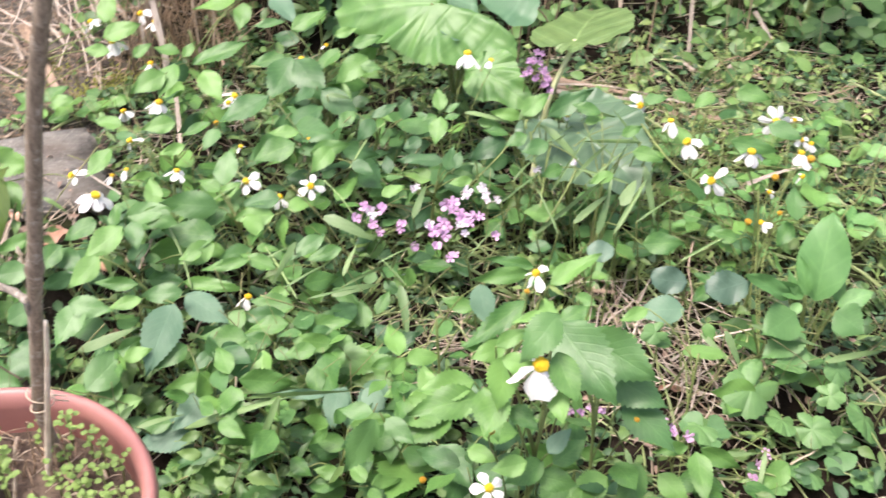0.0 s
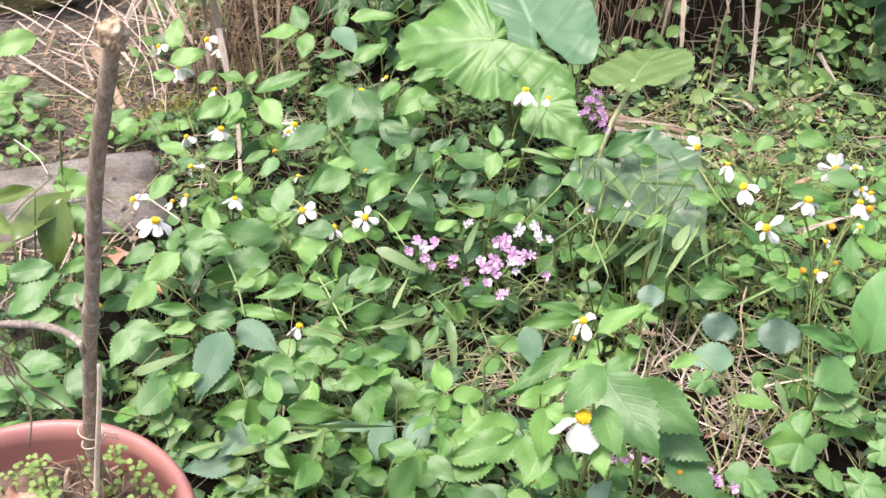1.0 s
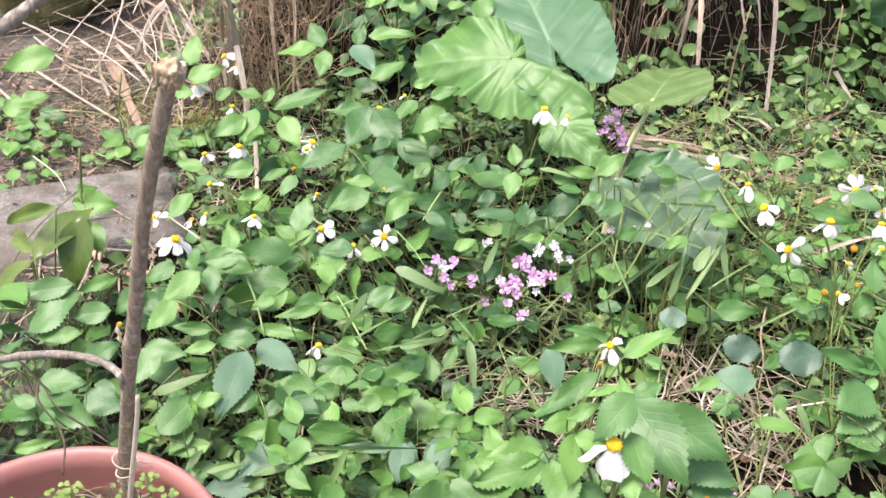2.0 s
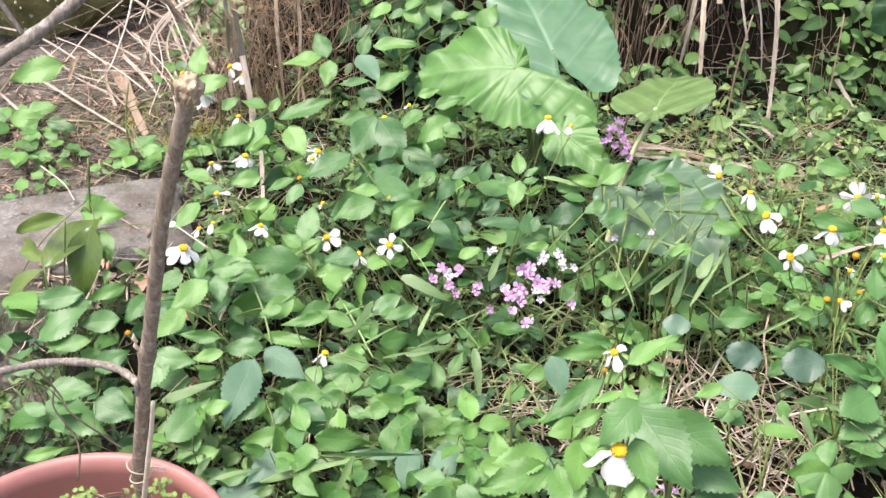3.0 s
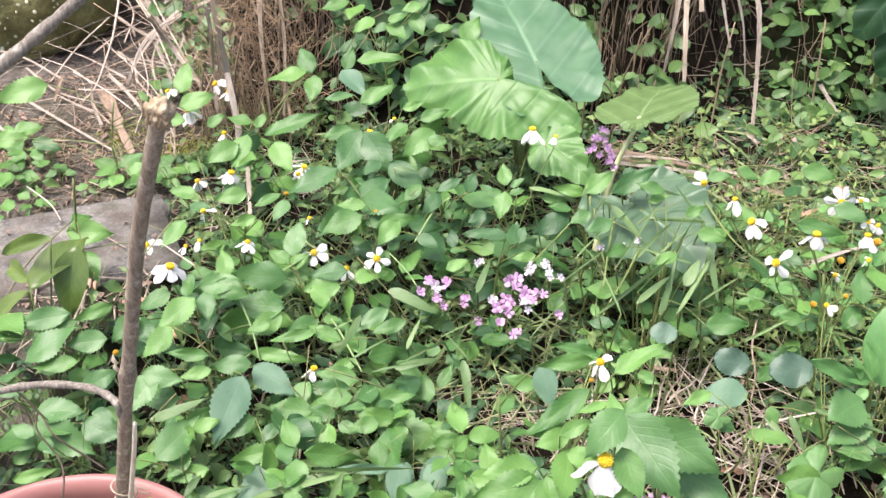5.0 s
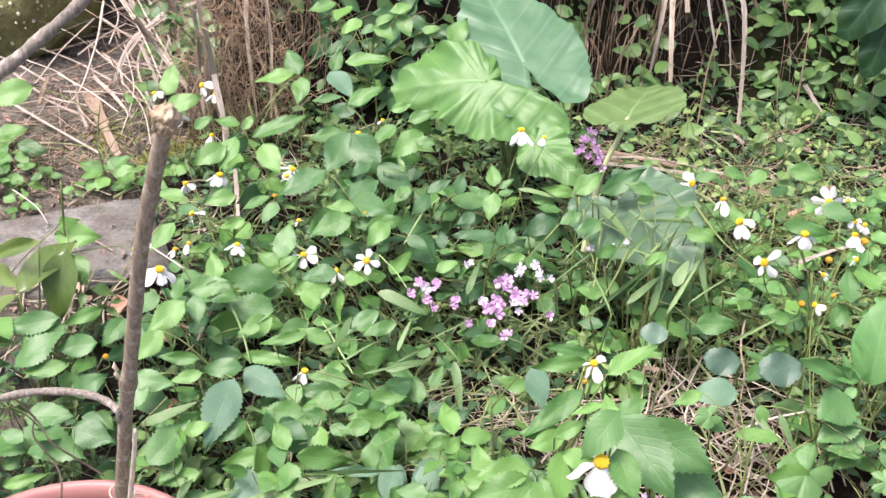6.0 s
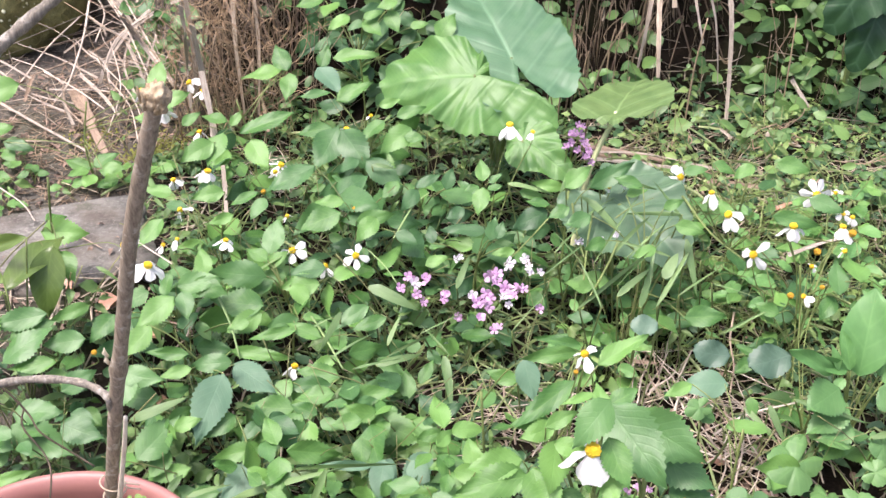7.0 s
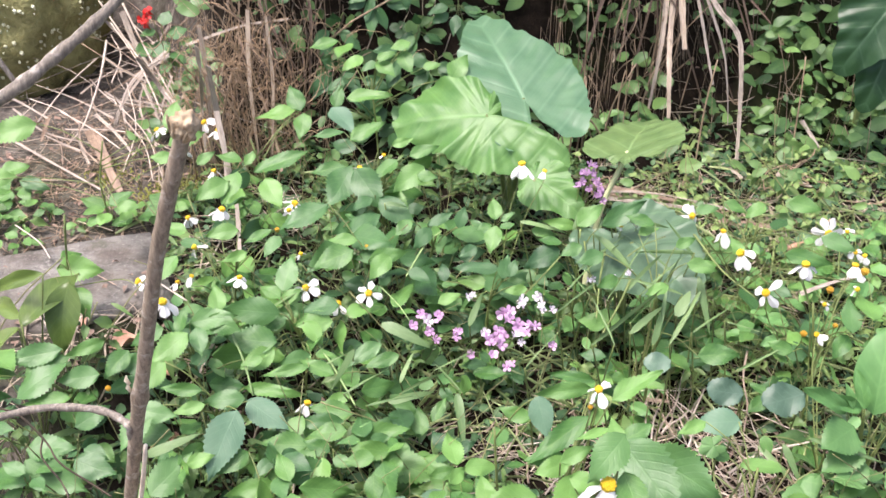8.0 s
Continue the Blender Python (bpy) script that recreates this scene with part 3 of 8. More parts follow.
def build_lichen():
    """Small pale tufts on the rock."""
    pieces = []
    for _ in range(1500):
        n = Vector((rand.uniform(-0.3, 1), rand.uniform(-1, -0.1), rand.uniform(-0.3, 1))).normalized()
        if noise.noise(n * 4) < -0.15:
            continue
        k = 1 + 0.18 * noise.noise(n * 1.6) + 0.09 * noise.noise(n * 5) + 0.04 * noise.noise(n * 14)
        p = Vector((-1.27 + n.x * 0.38 * k, 3.12 + n.y * 0.36 * k, 0.3 + n.z * 0.42 * k))
        r = rand.choice((0.002, 0.0025, 0.003, 0.004, 0.006))
        pieces.append(tube_arrays([p - n * 0.004, p + n * r * 0.5, p + n * r], [r, r * 0.9, r * 0.3], 6))
    me = mesh_of("lichen", *gather(pieces), LICHEN)
    tagged(new("lichen", me), label="pale yellowish lichen tufts on the mossy rock", category="lichen", kind="stuff")


build_lichen()


# ---- the pot with its stick ----
POT_AT, RIM_Z, RIM_R = Vector((-0.288, 0.494, 0.37)), 0.60, 0.135


def lathe(profile, sides=72):
    verts, faces = [], []
    for i, (r, z) in enumerate(profile):
        for k in range(sides):
            t = 2 * math.pi * k / sides
            verts.append((r * math.cos(t), r * math.sin(t), z))
    for i in range(len(profile) - 1):
        for k in range(sides):
            n = (k + 1) % sides
            faces.append((i * sides + k, i * sides + n, (i + 1) * sides + n, (i + 1) * sides + k))
    return verts, faces


def build_pot():
    pot = thing("flower_pot", "salmon terracotta plastic flower pot with a rolled rim", "flower pot", at=POT_AT)
    h, R = RIM_Z - POT_AT.z, RIM_R
    profile = [(0.001, 0.0), (R * 0.7, 0.0), (R * 0.72, 0.006), (R * 0.95, h - 0.03), (R * 0.955, h - 0.024), (R * 0.978, h - 0.02),
               (R * 0.992, h - 0.016), (R, h - 0.011), (R * 0.999, h - 0.006), (R * 0.988, h - 0.002), (R * 0.968, h), (R * 0.943, h - 0.0008), (R * 0.92, h - 0.004), (R * 0.906, h - 0.009), (R * 0.9, h - 0.015), (R * 0.905, h - 0.019), (R * 0.89, h - 0.05), (R * 0.83, h - 0.09)]
    part("shell", mesh_of("shell", *lathe(profile), POT), pot)
    soil = [(0.001, h - 0.036)] + [(R * 0.9 * k / 10, h - 0.039 + 0.006 * noise.noise((k * 1.3, 0, 4))) for k in range(1, 11)]
    v, f = lathe(soil, 40)
    v = [(x, y, z + 0.006 * noise.noise((x * 60, y * 60, 7))) for x, y, z in v]
    part("soil", mesh_of("soil", v, f, POT_SOIL), pot, label="dry brown potting soil")
    return pot


build_pot()


def build_pot_litter():
    pieces = []
    dark = []
    for k in range(190):
        a, r = rand.uniform(0, 6.28), RIM_R * 0.82 * math.sqrt(rand.random())
        p = Vector((POT_AT.x + math.cos(a) * r, POT_AT.y + math.sin(a) * r, RIM_Z - 0.034 + rand.uniform(0, 0.006)))
        g, h = rand.uniform(0, 6.28), rand.uniform(0.006, 0.03)
        d = Vector((math.cos(g) * h, math.sin(g) * h, rand.uniform(-0.1, 0.5) * h))
        w = rand.choice((0.0005, 0.0007, 0.001, 0.0018))
        (dark if k % 2 else pieces).append(tube_arrays([p - d / 2, p + Vector((0, 0, 0.002)), p + d / 2], [w, w, w * 0.5], 4, 0.6))
    for k in range(9):
        # dry tendrils that curl up beside the stick
        p = Vector((-0.262 + rand.uniform(-0.012, 0.035), 0.575 + rand.uniform(-0.02, 0.01), RIM_Z - 0.038))
        up, side = rand.uniform(0.02, 0.05), rand.uniform(-0.012, 0.018)
        line = glide([p, p + Vector((side * 0.3, 0, up * 0.5)), p + Vector((side, -0.004, up)), p + Vector((side * 1.8, -0.006, up * 0.9))], 4)
        dark.append(tube_arrays(line, [0.0009 - 0.0005 * i / len(line) for i in range(len(line))], 5))
    tagged(new("pot_litter", mesh_of("pot_litter", *gather(pieces), STRAW)), label="dry straw bits on the potting soil", category="straw", kind="stuff")
    tagged(new("pot_twigs", mesh_of("pot_twigs", *gather(dark), BROWN)), label="brown dry twigs and tendrils on the potting soil", category="twigs", kind="stuff")


build_pot_litter()


def build_stick():
    stick = thing("plant_stake", "cut grey-brown woody stick standing in the pot with a frayed top", "stick", at=(-0.279, 0.582, 0.553))
    o = stick.location
    line = glide(((-0.2495, 0.5815, 0.5437), (-0.2445, 0.5718, 0.5934), (-0.2382, 0.5559, 0.6467), (-0.2273, 0.5445, 0.6888), (-0.2090, 0.5252, 0.7574), (-0.1950, 0.5110, 0.8075), (-0.1838, 0.5006, 0.8460), (-0.1686, 0.4852, 0.8998), (-0.1576, 0.4756, 0.9370), (-0.1454, 0.4645, 0.9721), (-0.1313, 0.4532, 1.0107), (-0.1267, 0.4491, 1.0234)), 5)
    low, high = Vector(line[0]), Vector(line[-1])
    n = len(line)
    rad = [0.0051 - 0.001 * i / n + 0.00015 * math.sin(i * 1.7) + 0.0001 * math.sin(i * 4.1) for i in range(n)]
    knot = min(range(n), key=lambda i: (line[i] - Vector((-0.1950, 0.5110, 0.8075))).length)
    for off, more in ((-1, 0.0004), (0, 0.0016), (1, 0.0005)):
        rad[knot + off] += more
    part("stem", mesh_of("stem", *tube_arrays([p - o for p in line], rad, 14), BARK), stick)
    for sx, up in ((-1, 0.006), (1, 0.01), (-1, 0.012)):
        b = line[knot] + Vector((0.0042 * sx, -0.002, up))
        part("bud", mesh_of("bud", *tube_arrays([b - o, b + Vector((0.0016 * sx, 0, 0.003)) - o, b + Vector((0.001 * sx, 0, 0.007)) - o], [0.0012, 0.0016, 0.0004], 6), FRAY), stick, label="pale dry bud scar")
    # the broken end: a lump of crushed pith with short splinters
    axis = (high - line[-8]).normalized()
    bm = bmesh.new()
    bmesh.ops.create_icosphere(bm, subdivisions=4, radius=1.0)
    turn = axis.to_track_quat("Z", "Y").to_matrix()
    for v in bm.verts:
        n = v.co.normalized()
        k = 1 + 0.45 * noise.noise(n * 1.9 + Vector((3, 0, 0))) + 0.3 * noise.noise(n * 4.5) + 0.16 * noise.noise(n * 11)
        v.co = (high - o) + axis * 0.003 + turn @ Vector((n.x * 0.0066 * k, n.y * 0.0062 * k, n.z * 0.0072 * k))
    lump = [v.co.copy() for v in bm.verts], [tuple(v.index for v in f.verts) for f in bm.faces]
    bm.free()
    tufts = [lump]
    for k in range(34):
        a = rand.uniform(0, 6.28)
        out = turn @ Vector((math.cos(a), math.sin(a), 0))
        s = high + out * rand.uniform(0.002, 0.006) - axis * 0.002
        e = s + axis * rand.uniform(0.001, 0.011) + out * rand.uniform(0.0, 0.004)
        w = rand.uniform(0.0004, 0.0011)
        tufts.append(tube_arrays([s - o, s.lerp(e, 0.6) - o, e - o], [w, w * 1.1, w * 0.4], 5, 0.6))
    part("frayed_top", mesh_of("frayed_top", *gather(tufts), PITH), stick, label="pale frayed broken wood")
    # the thin pale cane tied beside it
    cane = glide(((-0.2535, 0.565, 0.5528), (-0.2405, 0.5568, 0.6093), (-0.226, 0.5427, 0.6627), (-0.209, 0.527, 0.725), (-0.2005, 0.518, 0.7594)), 5)
    part("cane", mesh_of("cane", *tube_arrays([p - o for p in cane], [0.0025 - 0.0011 * i / len(cane) for i in range(len(cane))], 8), CANE), stick, label="thin pale cane tied to the stick")
    loops = []
    for up, tilt in ((0.0, 0.3), (0.01, -0.35)):
        c = Vector((-0.2372, 0.5541, 0.6499)) + Vector((0.0025, 0, up))
        ring = [c + Vector((0.0088 * math.cos(a), 0.0085 * math.sin(a), 0.004 * tilt * math.cos(a) * 2)) - o for a in [i * 6.5 / 24 for i in range(25)]]
        ring.append(ring[-1] + Vector((0.012, -0.006, 0.004)))
        loops.append(tube_arrays(ring, [0.0006] * len(ring), 6))
    part("tie", mesh_of("tie", *gather(loops), STRING), stick, label="pale wire tie")
    twig = glide(((-0.2107, 0.5241, 0.7610), (-0.2081, 0.5167, 0.7776), (-0.2161, 0.5270, 0.7748), (-0.2250, 0.5311, 0.7773), (-0.2405, 0.5355, 0.7783), (-0.2672, 0.5362, 0.7791), (-0.2880, 0.5305, 0.7795), (-0.3063, 0.5200, 0.7818), (-0.3349, 0.5097, 0.7842)), 6)
    part("twig", mesh_of("twig", *tube_arrays([p - o for p in twig], [0.0027 + 0.0003 * math.sin(i) for i in range(len(twig))], 9), BARK_GREY), stick, label="thin bent grey side twig")
    for pts in (((-0.343, 0.611, 0.720), (-0.324, 0.613, 0.706), (-0.308, 0.609, 0.682), (-0.298, 0.600, 0.669), (-0.276, 0.598, 0.647), (-0.261, 0.592, 0.639)), ((-0.311, 0.612, 0.686), (-0.312, 0.603, 0.673), (-0.297, 0.592, 0.656), (-0.288, 0.576, 0.651), (-0.286, 0.557, 0.640))):
        line = glide(pts, 5)
        part("twig", mesh_of("twig", *tube_arrays([p - o for p in line], [0.0008] * len(line), 6), TWIG_DARK), stick)


build_stick()


def build_branch():
    """The bare shrub whose one branch leans in from the side."""
    shrub = thing("bare_branch", "bare grey branch of a leafless shrub on the terrace", "branch", at=(-0.66, 0.5, 0.37))
    o = shrub.location
    line = glide([(-0.66, 0.5, 0.365), (-0.64, 0.52, 0.6), (-0.5, 0.55, 0.86), (-0.33, 0.566, 0.955), (-0.261, 0.569, 0.99), (-0.225, 0.581, 1.013), (-0.187, 0.597, 1.042), (-0.13, 0.61, 1.1), (-0.1, 0.62, 1.15)], 8)
    n = len(line)
    part("limb", mesh_of("limb", *tube_arrays([p - o for p in line], [0.0058 - 0.0032 * i / n + 0.0004 * math.sin(i * 1.3) + 0.0002 * math.sin(i * 3.1) for i in range(n)], 12), BARK_GREY), shrub)
    line = glide([(-0.25, 0.573, 0.996), (-0.262, 0.575, 1.02), (-0.28, 0.58, 1.05)], 6)
    part("twig", mesh_of("twig", *tube_arrays([p - o for p in line], [0.0016] * len(line), 7), BARK_GREY), shrub)


build_branch()


def build_sprouts():
    """Small round-leaved sprouts in the pot."""
    spots = [(-0.33, 0.56), (-0.31, 0.585), (-0.285, 0.56), (-0.255, 0.59), (-0.235, 0.565), (-0.22, 0.535), (-0.24, 0.51), (-0.2, 0.5), (-0.3, 0.52), (-0.35, 0.53), (-0.32, 0.495), (-0.27, 0.53), (-0.225, 0.48), (-0.36, 0.5), (-0.21, 0.515), (-0.185, 0.52), (-0.19, 0.55), (-0.2, 0.535), (-0.38, 0.54)]
    spots += [(x + rand.uniform(-0.018, 0.018), y + rand.uniform(-0.015, 0.015)) for x, y in spots]
    for x, y in spots:
        z0, top = RIM_Z - 0.04, RIM_Z - 0.014 + rand.uniform(0, 0.018)
        sp = thing("sprout", "tiny bright green round-leaved sprout in the pot soil", "sprout", "sprouts in the pot", (x, y, z0))
        part("stem", mesh_of("stem", *tube_arrays([(0, 0, 0), (0.001, 0.001, (top - z0) / 2), (0, 0, top - z0)], [0.0008] * 3, 5), STEM), sp)
        for k in range(rand.randint(9, 14)):
            a = k * 2.2 + rand.uniform(0, 0.6)
            r0 = rand.uniform(0, 0.011)
            b = Vector((x + math.cos(a) * r0, y + math.sin(a) * r0, top - 0.004 * (k // 3)))
            s = rand.uniform(0.0038, 0.006)
            t = b + Vector((math.cos(a) * s, math.sin(a) * s, s * 0.15))
            set_leaf(sp, SPROUT_LEAVES, b, t, s * 0.95, hint=(0, -0.2, 1))


build_sprouts()


# ---- big-leaved taro ----
def heart_mesh(name, material, seed, ruffle=0.03, cup=0.1, droop=0.2, notch=0.18, half=0.62, point=0.34, rear=0.0, sides=None, crease=0.03):
    """A heart-shaped blade: the stalk joins at the origin, the tip is at y = 1.
    sides: reach of the blade at every 30 degrees from the tip, for +x and for -x, shaped to fit the camera's view."""
    r = random.Random(seed)
    ph = [r.uniform(0, 6.28) for _ in range(4)]
    n, rings = 144, 18
    pts, uvs, faces = [(0, 0, 0)], [(0.0, 0.0)], []
    for i in range(1, rings + 1):
        q = i / rings
        for k in range(n):
            t = 2 * math.pi * k / n
            a = t if t <= math.pi else 2 * math.pi - t
            if sides:
                reach = sides[0] if t <= math.pi else sides[1]
                g = a / (math.pi / 6)
                m = min(5, int(g))
                e = g - m
                e = e * e * (3 - 2 * e)
                rad = reach[m] * (1 - e) + reach[m + 1] * e
            else:
                # outline by the angle from the tip
                tip = point * math.exp(-(a / 0.3) ** 2)
                body = half * (1.0 + 0.1 * math.cos(2 * a) + 0.08 * math.cos(a))
                back = 1 - (1 - notch) * math.exp(-((math.pi - a) / 0.28) ** 2)
                rad = (body + tip) * back * (1 - rear * ease(1.2, 2.3, a))
            if q == 1:
                rad *= 1 + 0.03 * abs(math.sin(17 * t + ph[0])) + 0.012 * math.sin(41 * t + ph[1])
            x, y = q * rad * math.sin(t), q * rad * math.cos(t)
            z = cup * (q * rad) ** 2 * (1 if abs(a) > 0.5 else a / 0.5) - droop * max(0, y) ** 2 * 0.8 - 0.25 * droop * x * x
            z += ruffle * q ** 3 * (math.sin(7 * t + ph[2]) + 0.7 * math.sin(12 * t + ph[3]) + 0.35 * math.sin(25 * t + ph[0]))
            z += crease * q * abs(math.sin((y - 0.75 * abs(x)) * 10.7))
            z += 0.012 * noise.noise((x * 6, y * 6, seed))
            pts.append((x, y, z))
            uvs.append((x, y))
    for k in range(n):
        faces.append((0, 1 + (k + 1) % n, 1 + k))
    for i in range(rings - 1):
        for k in range(n):
            a, b = 1 + i * n + k, 1 + i * n + (k + 1) % n
            faces.append((a, b, b + n, a + n))
    return mesh_of(name, pts, faces, material, uvs)


def taro_leaf(plant, me, join, tip, hint, width, root, label="", stalk=STEM):
    """A blade hung at join with its tip towards tip, on a stalk from root."""
    o = plant.location
    a, b = Vector(join), Vector(tip)
    length = (b - a).length
    m = Matrix.Translation(a - o) @ frame_of(a, b, hint).to_4x4() @ Matrix.Diagonal((width, length, length, 1))
    part("leaf_blade", me, plant, m, label)
    c = Vector(root)
    line = glide([c, c.lerp(a, 0.45) + Vector((0, 0.03, 0.05)), a - Vector((0, -0.012, 0.02)), a], 7)
    n = len(line)
    part("leaf_stalk", mesh_of("leaf_stalk", *tube_arrays([p - o for p in line], [0.0062 - 0.0025 * i / n for i in range(n)], 10), stalk), plant)


def build_taros():
    root = Vector((0.2, 2.1, 0.0))
    taro = thing("taro_plant", "taro plant with large heart-shaped pale green leaves", "taro plant", "taro plants", root)
    taro_leaf(taro, heart_mesh("leaf_blade", TARO_GREY, 5, 0.012, 0.06, 0.12), (0.217, 2.013, 0.342), (0.141, 2.264, 0.437), (0.15, -0.8, 0.55), 0.24, root, "upright grey-green blade")
    taro_leaf(taro, heart_mesh("leaf_blade", TARO_PALE, 8, 0.045, -0.12, 0.3, crease=0.035, sides=((1.0, 0.84, 0.52, 0.27, 0.2, 0.15, 0.14), (1.0, 0.64, 0.55, 0.62, 0.68, 0.95, 0.14))), (0.136, 1.93, 0.345), (-0.063, 1.97, 0.33), (0.0, -0.6, 0.8), 0.205, root, "pale ruffled drooping blade")
    taro_leaf(taro, heart_mesh("leaf_blade", TARO_PALE, 12, 0.03, 0.1, 0.3, 0.5, 0.55, rear=0.5), (0.222, 1.81, 0.262), (0.306, 1.715, 0.236), (-0.3, -0.5, 0.8), 0.115, root, "small folded pale blade")
    old = Vector((0.31, 1.7, 0.0))
    second = thing("taro_plant", "single round taro leaf on a pale stalk", "taro plant", "taro plants", old)
    taro_leaf(second, heart_mesh("leaf_blade", TARO_OLD, 15, 0.015, 0.02, 0.2, 1.0, 0.75, 0.1, 0.66), (0.392, 1.768, 0.336), (0.47, 1.93, 0.352), (-0.3, 0.0, 1.0), 0.15, old, "yellowing flat blade with a wavy edge", STEM_TARO)
    third = thing("taro_plant", "low taro plant with a broad grey-green leaf among weeds", "taro plant", "taro plants", (0.38, 1.62, 0.0))
    taro_leaf(third, heart_mesh("leaf_blade", TARO_DULL, 19, 0.03, 0.1, 0.25, 0.3, 0.7, 0.2), (0.375, 1.585, 0.244), (0.466, 1.464, 0.226), (0.1, -0.45, 0.9), 0.18, (0.38, 1.62, 0.0))
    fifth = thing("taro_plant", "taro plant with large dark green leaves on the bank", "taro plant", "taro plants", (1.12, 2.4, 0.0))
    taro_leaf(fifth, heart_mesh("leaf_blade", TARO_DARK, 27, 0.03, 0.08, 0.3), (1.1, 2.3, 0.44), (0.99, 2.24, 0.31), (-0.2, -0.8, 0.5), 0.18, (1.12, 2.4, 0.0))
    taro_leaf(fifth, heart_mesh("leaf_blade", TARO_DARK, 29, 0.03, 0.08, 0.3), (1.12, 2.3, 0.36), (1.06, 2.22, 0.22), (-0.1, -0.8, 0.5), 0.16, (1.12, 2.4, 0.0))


build_taros()


# ---- flowers ----
def petal_mesh(material, notch=0.12, name="petal"):
    """A broad petal, narrow at its base, notched at its end."""
    def shape(u):
        return (0.3 + 0.7 * min(1, u * 1.7)) * (1.0 if u < 0.72 else max(0.25, 1 - ((u - 0.72) / 0.3) ** 2 * 0.8))
    pts, faces, uvs = blade_arrays(10, 6, shape, fold=-0.06, droop=0.0, wave=0.02, seed=4)
    pts = [(x, y + (0.035 * math.cos(x * 18) if y > 0.95 else 0), z + 0.02 * math.cos(x * 14) - 0.3 * y * y * y * 0.4) for x, y, z in pts]
    return mesh_of(name, pts, faces, material, uvs)


PETALS = {m.name: petal_mesh(m) for m in (PETAL, PINK, MAUVE, BLUSH, RED)}


def disc_mesh(material):
    """A dome of small florets."""
    pieces = []
    for k in range(46):
        q = math.sqrt((k + 0.5) / 46)
        a = k * 2.39996
        x, y = 0.5 * q * math.cos(a), 0.5 * q * math.sin(a)
        z = 0.42 * math.sqrt(max(0.0, 1 - 0.85 * q * q))
        pieces.append(tube_arrays([(x * 0.8, y * 0.8, z - 0.35), (x, y, z), (x * 1.05, y * 1.05, z + 0.1)], [0.07, 0.085, 0.03], 5))
    pieces.append(tube_arrays([(0, 0, -0.5), (0, 0, -0.1), (0, 0, 0.25)], [0.22, 0.46, 0.4], 12))
    return mesh_of("disc", *gather(pieces), material)


DISCS = disc_mesh(DISC)
DISCS_OLD = disc_mesh(DISC_OLD)


def daisy(plant, at, size, petals, face, droop):
    """A white flower head with a yellow disc, under its plant."""
    o = plant.location
    f = Vector(face).normalized()
    m = Matrix.Translation(Vector(at) - o) @ f.to_track_quat("Z", "Y").to_matrix().to_4x4()
    dome = 0.25 * size if petals else size
    dome = max(dome, 0.0075)
    if not petals:
        dome *= 0.62
    head = part("flower_head", DISCS if petals else DISCS_OLD, plant, m @ Matrix.Diagonal((dome, dome, dome, 1)), "yellow disc with white petals" if petals else "spent orange flower head without petals")
    length = size * 0.5 / max(0.62, math.cos(droop * 0.8)) / dome
    start = rand.uniform(0, 6.28)
    for k in range(petals):
        a = start + 2 * math.pi * k / max(petals, 5) + rand.uniform(-0.22, 0.22)
        d = droop + rand.uniform(-0.22, 0.32)
        t = pose(0, 0, 0, 0, 0, math.degrees(a)) @ Matrix.Translation((0, 0.3, 0.0)) @ pose(0, 0, 0, -math.degrees(d), rand.uniform(-18, 18), 0)
        part("petal", PETALS["white_petal"], head, t @ Matrix.Diagonal((length * rand.uniform(0.46, 0.66), length * rand.uniform(0.68, 1.06), length, 1)))
    return Vector(at) - f * dome * 0.4


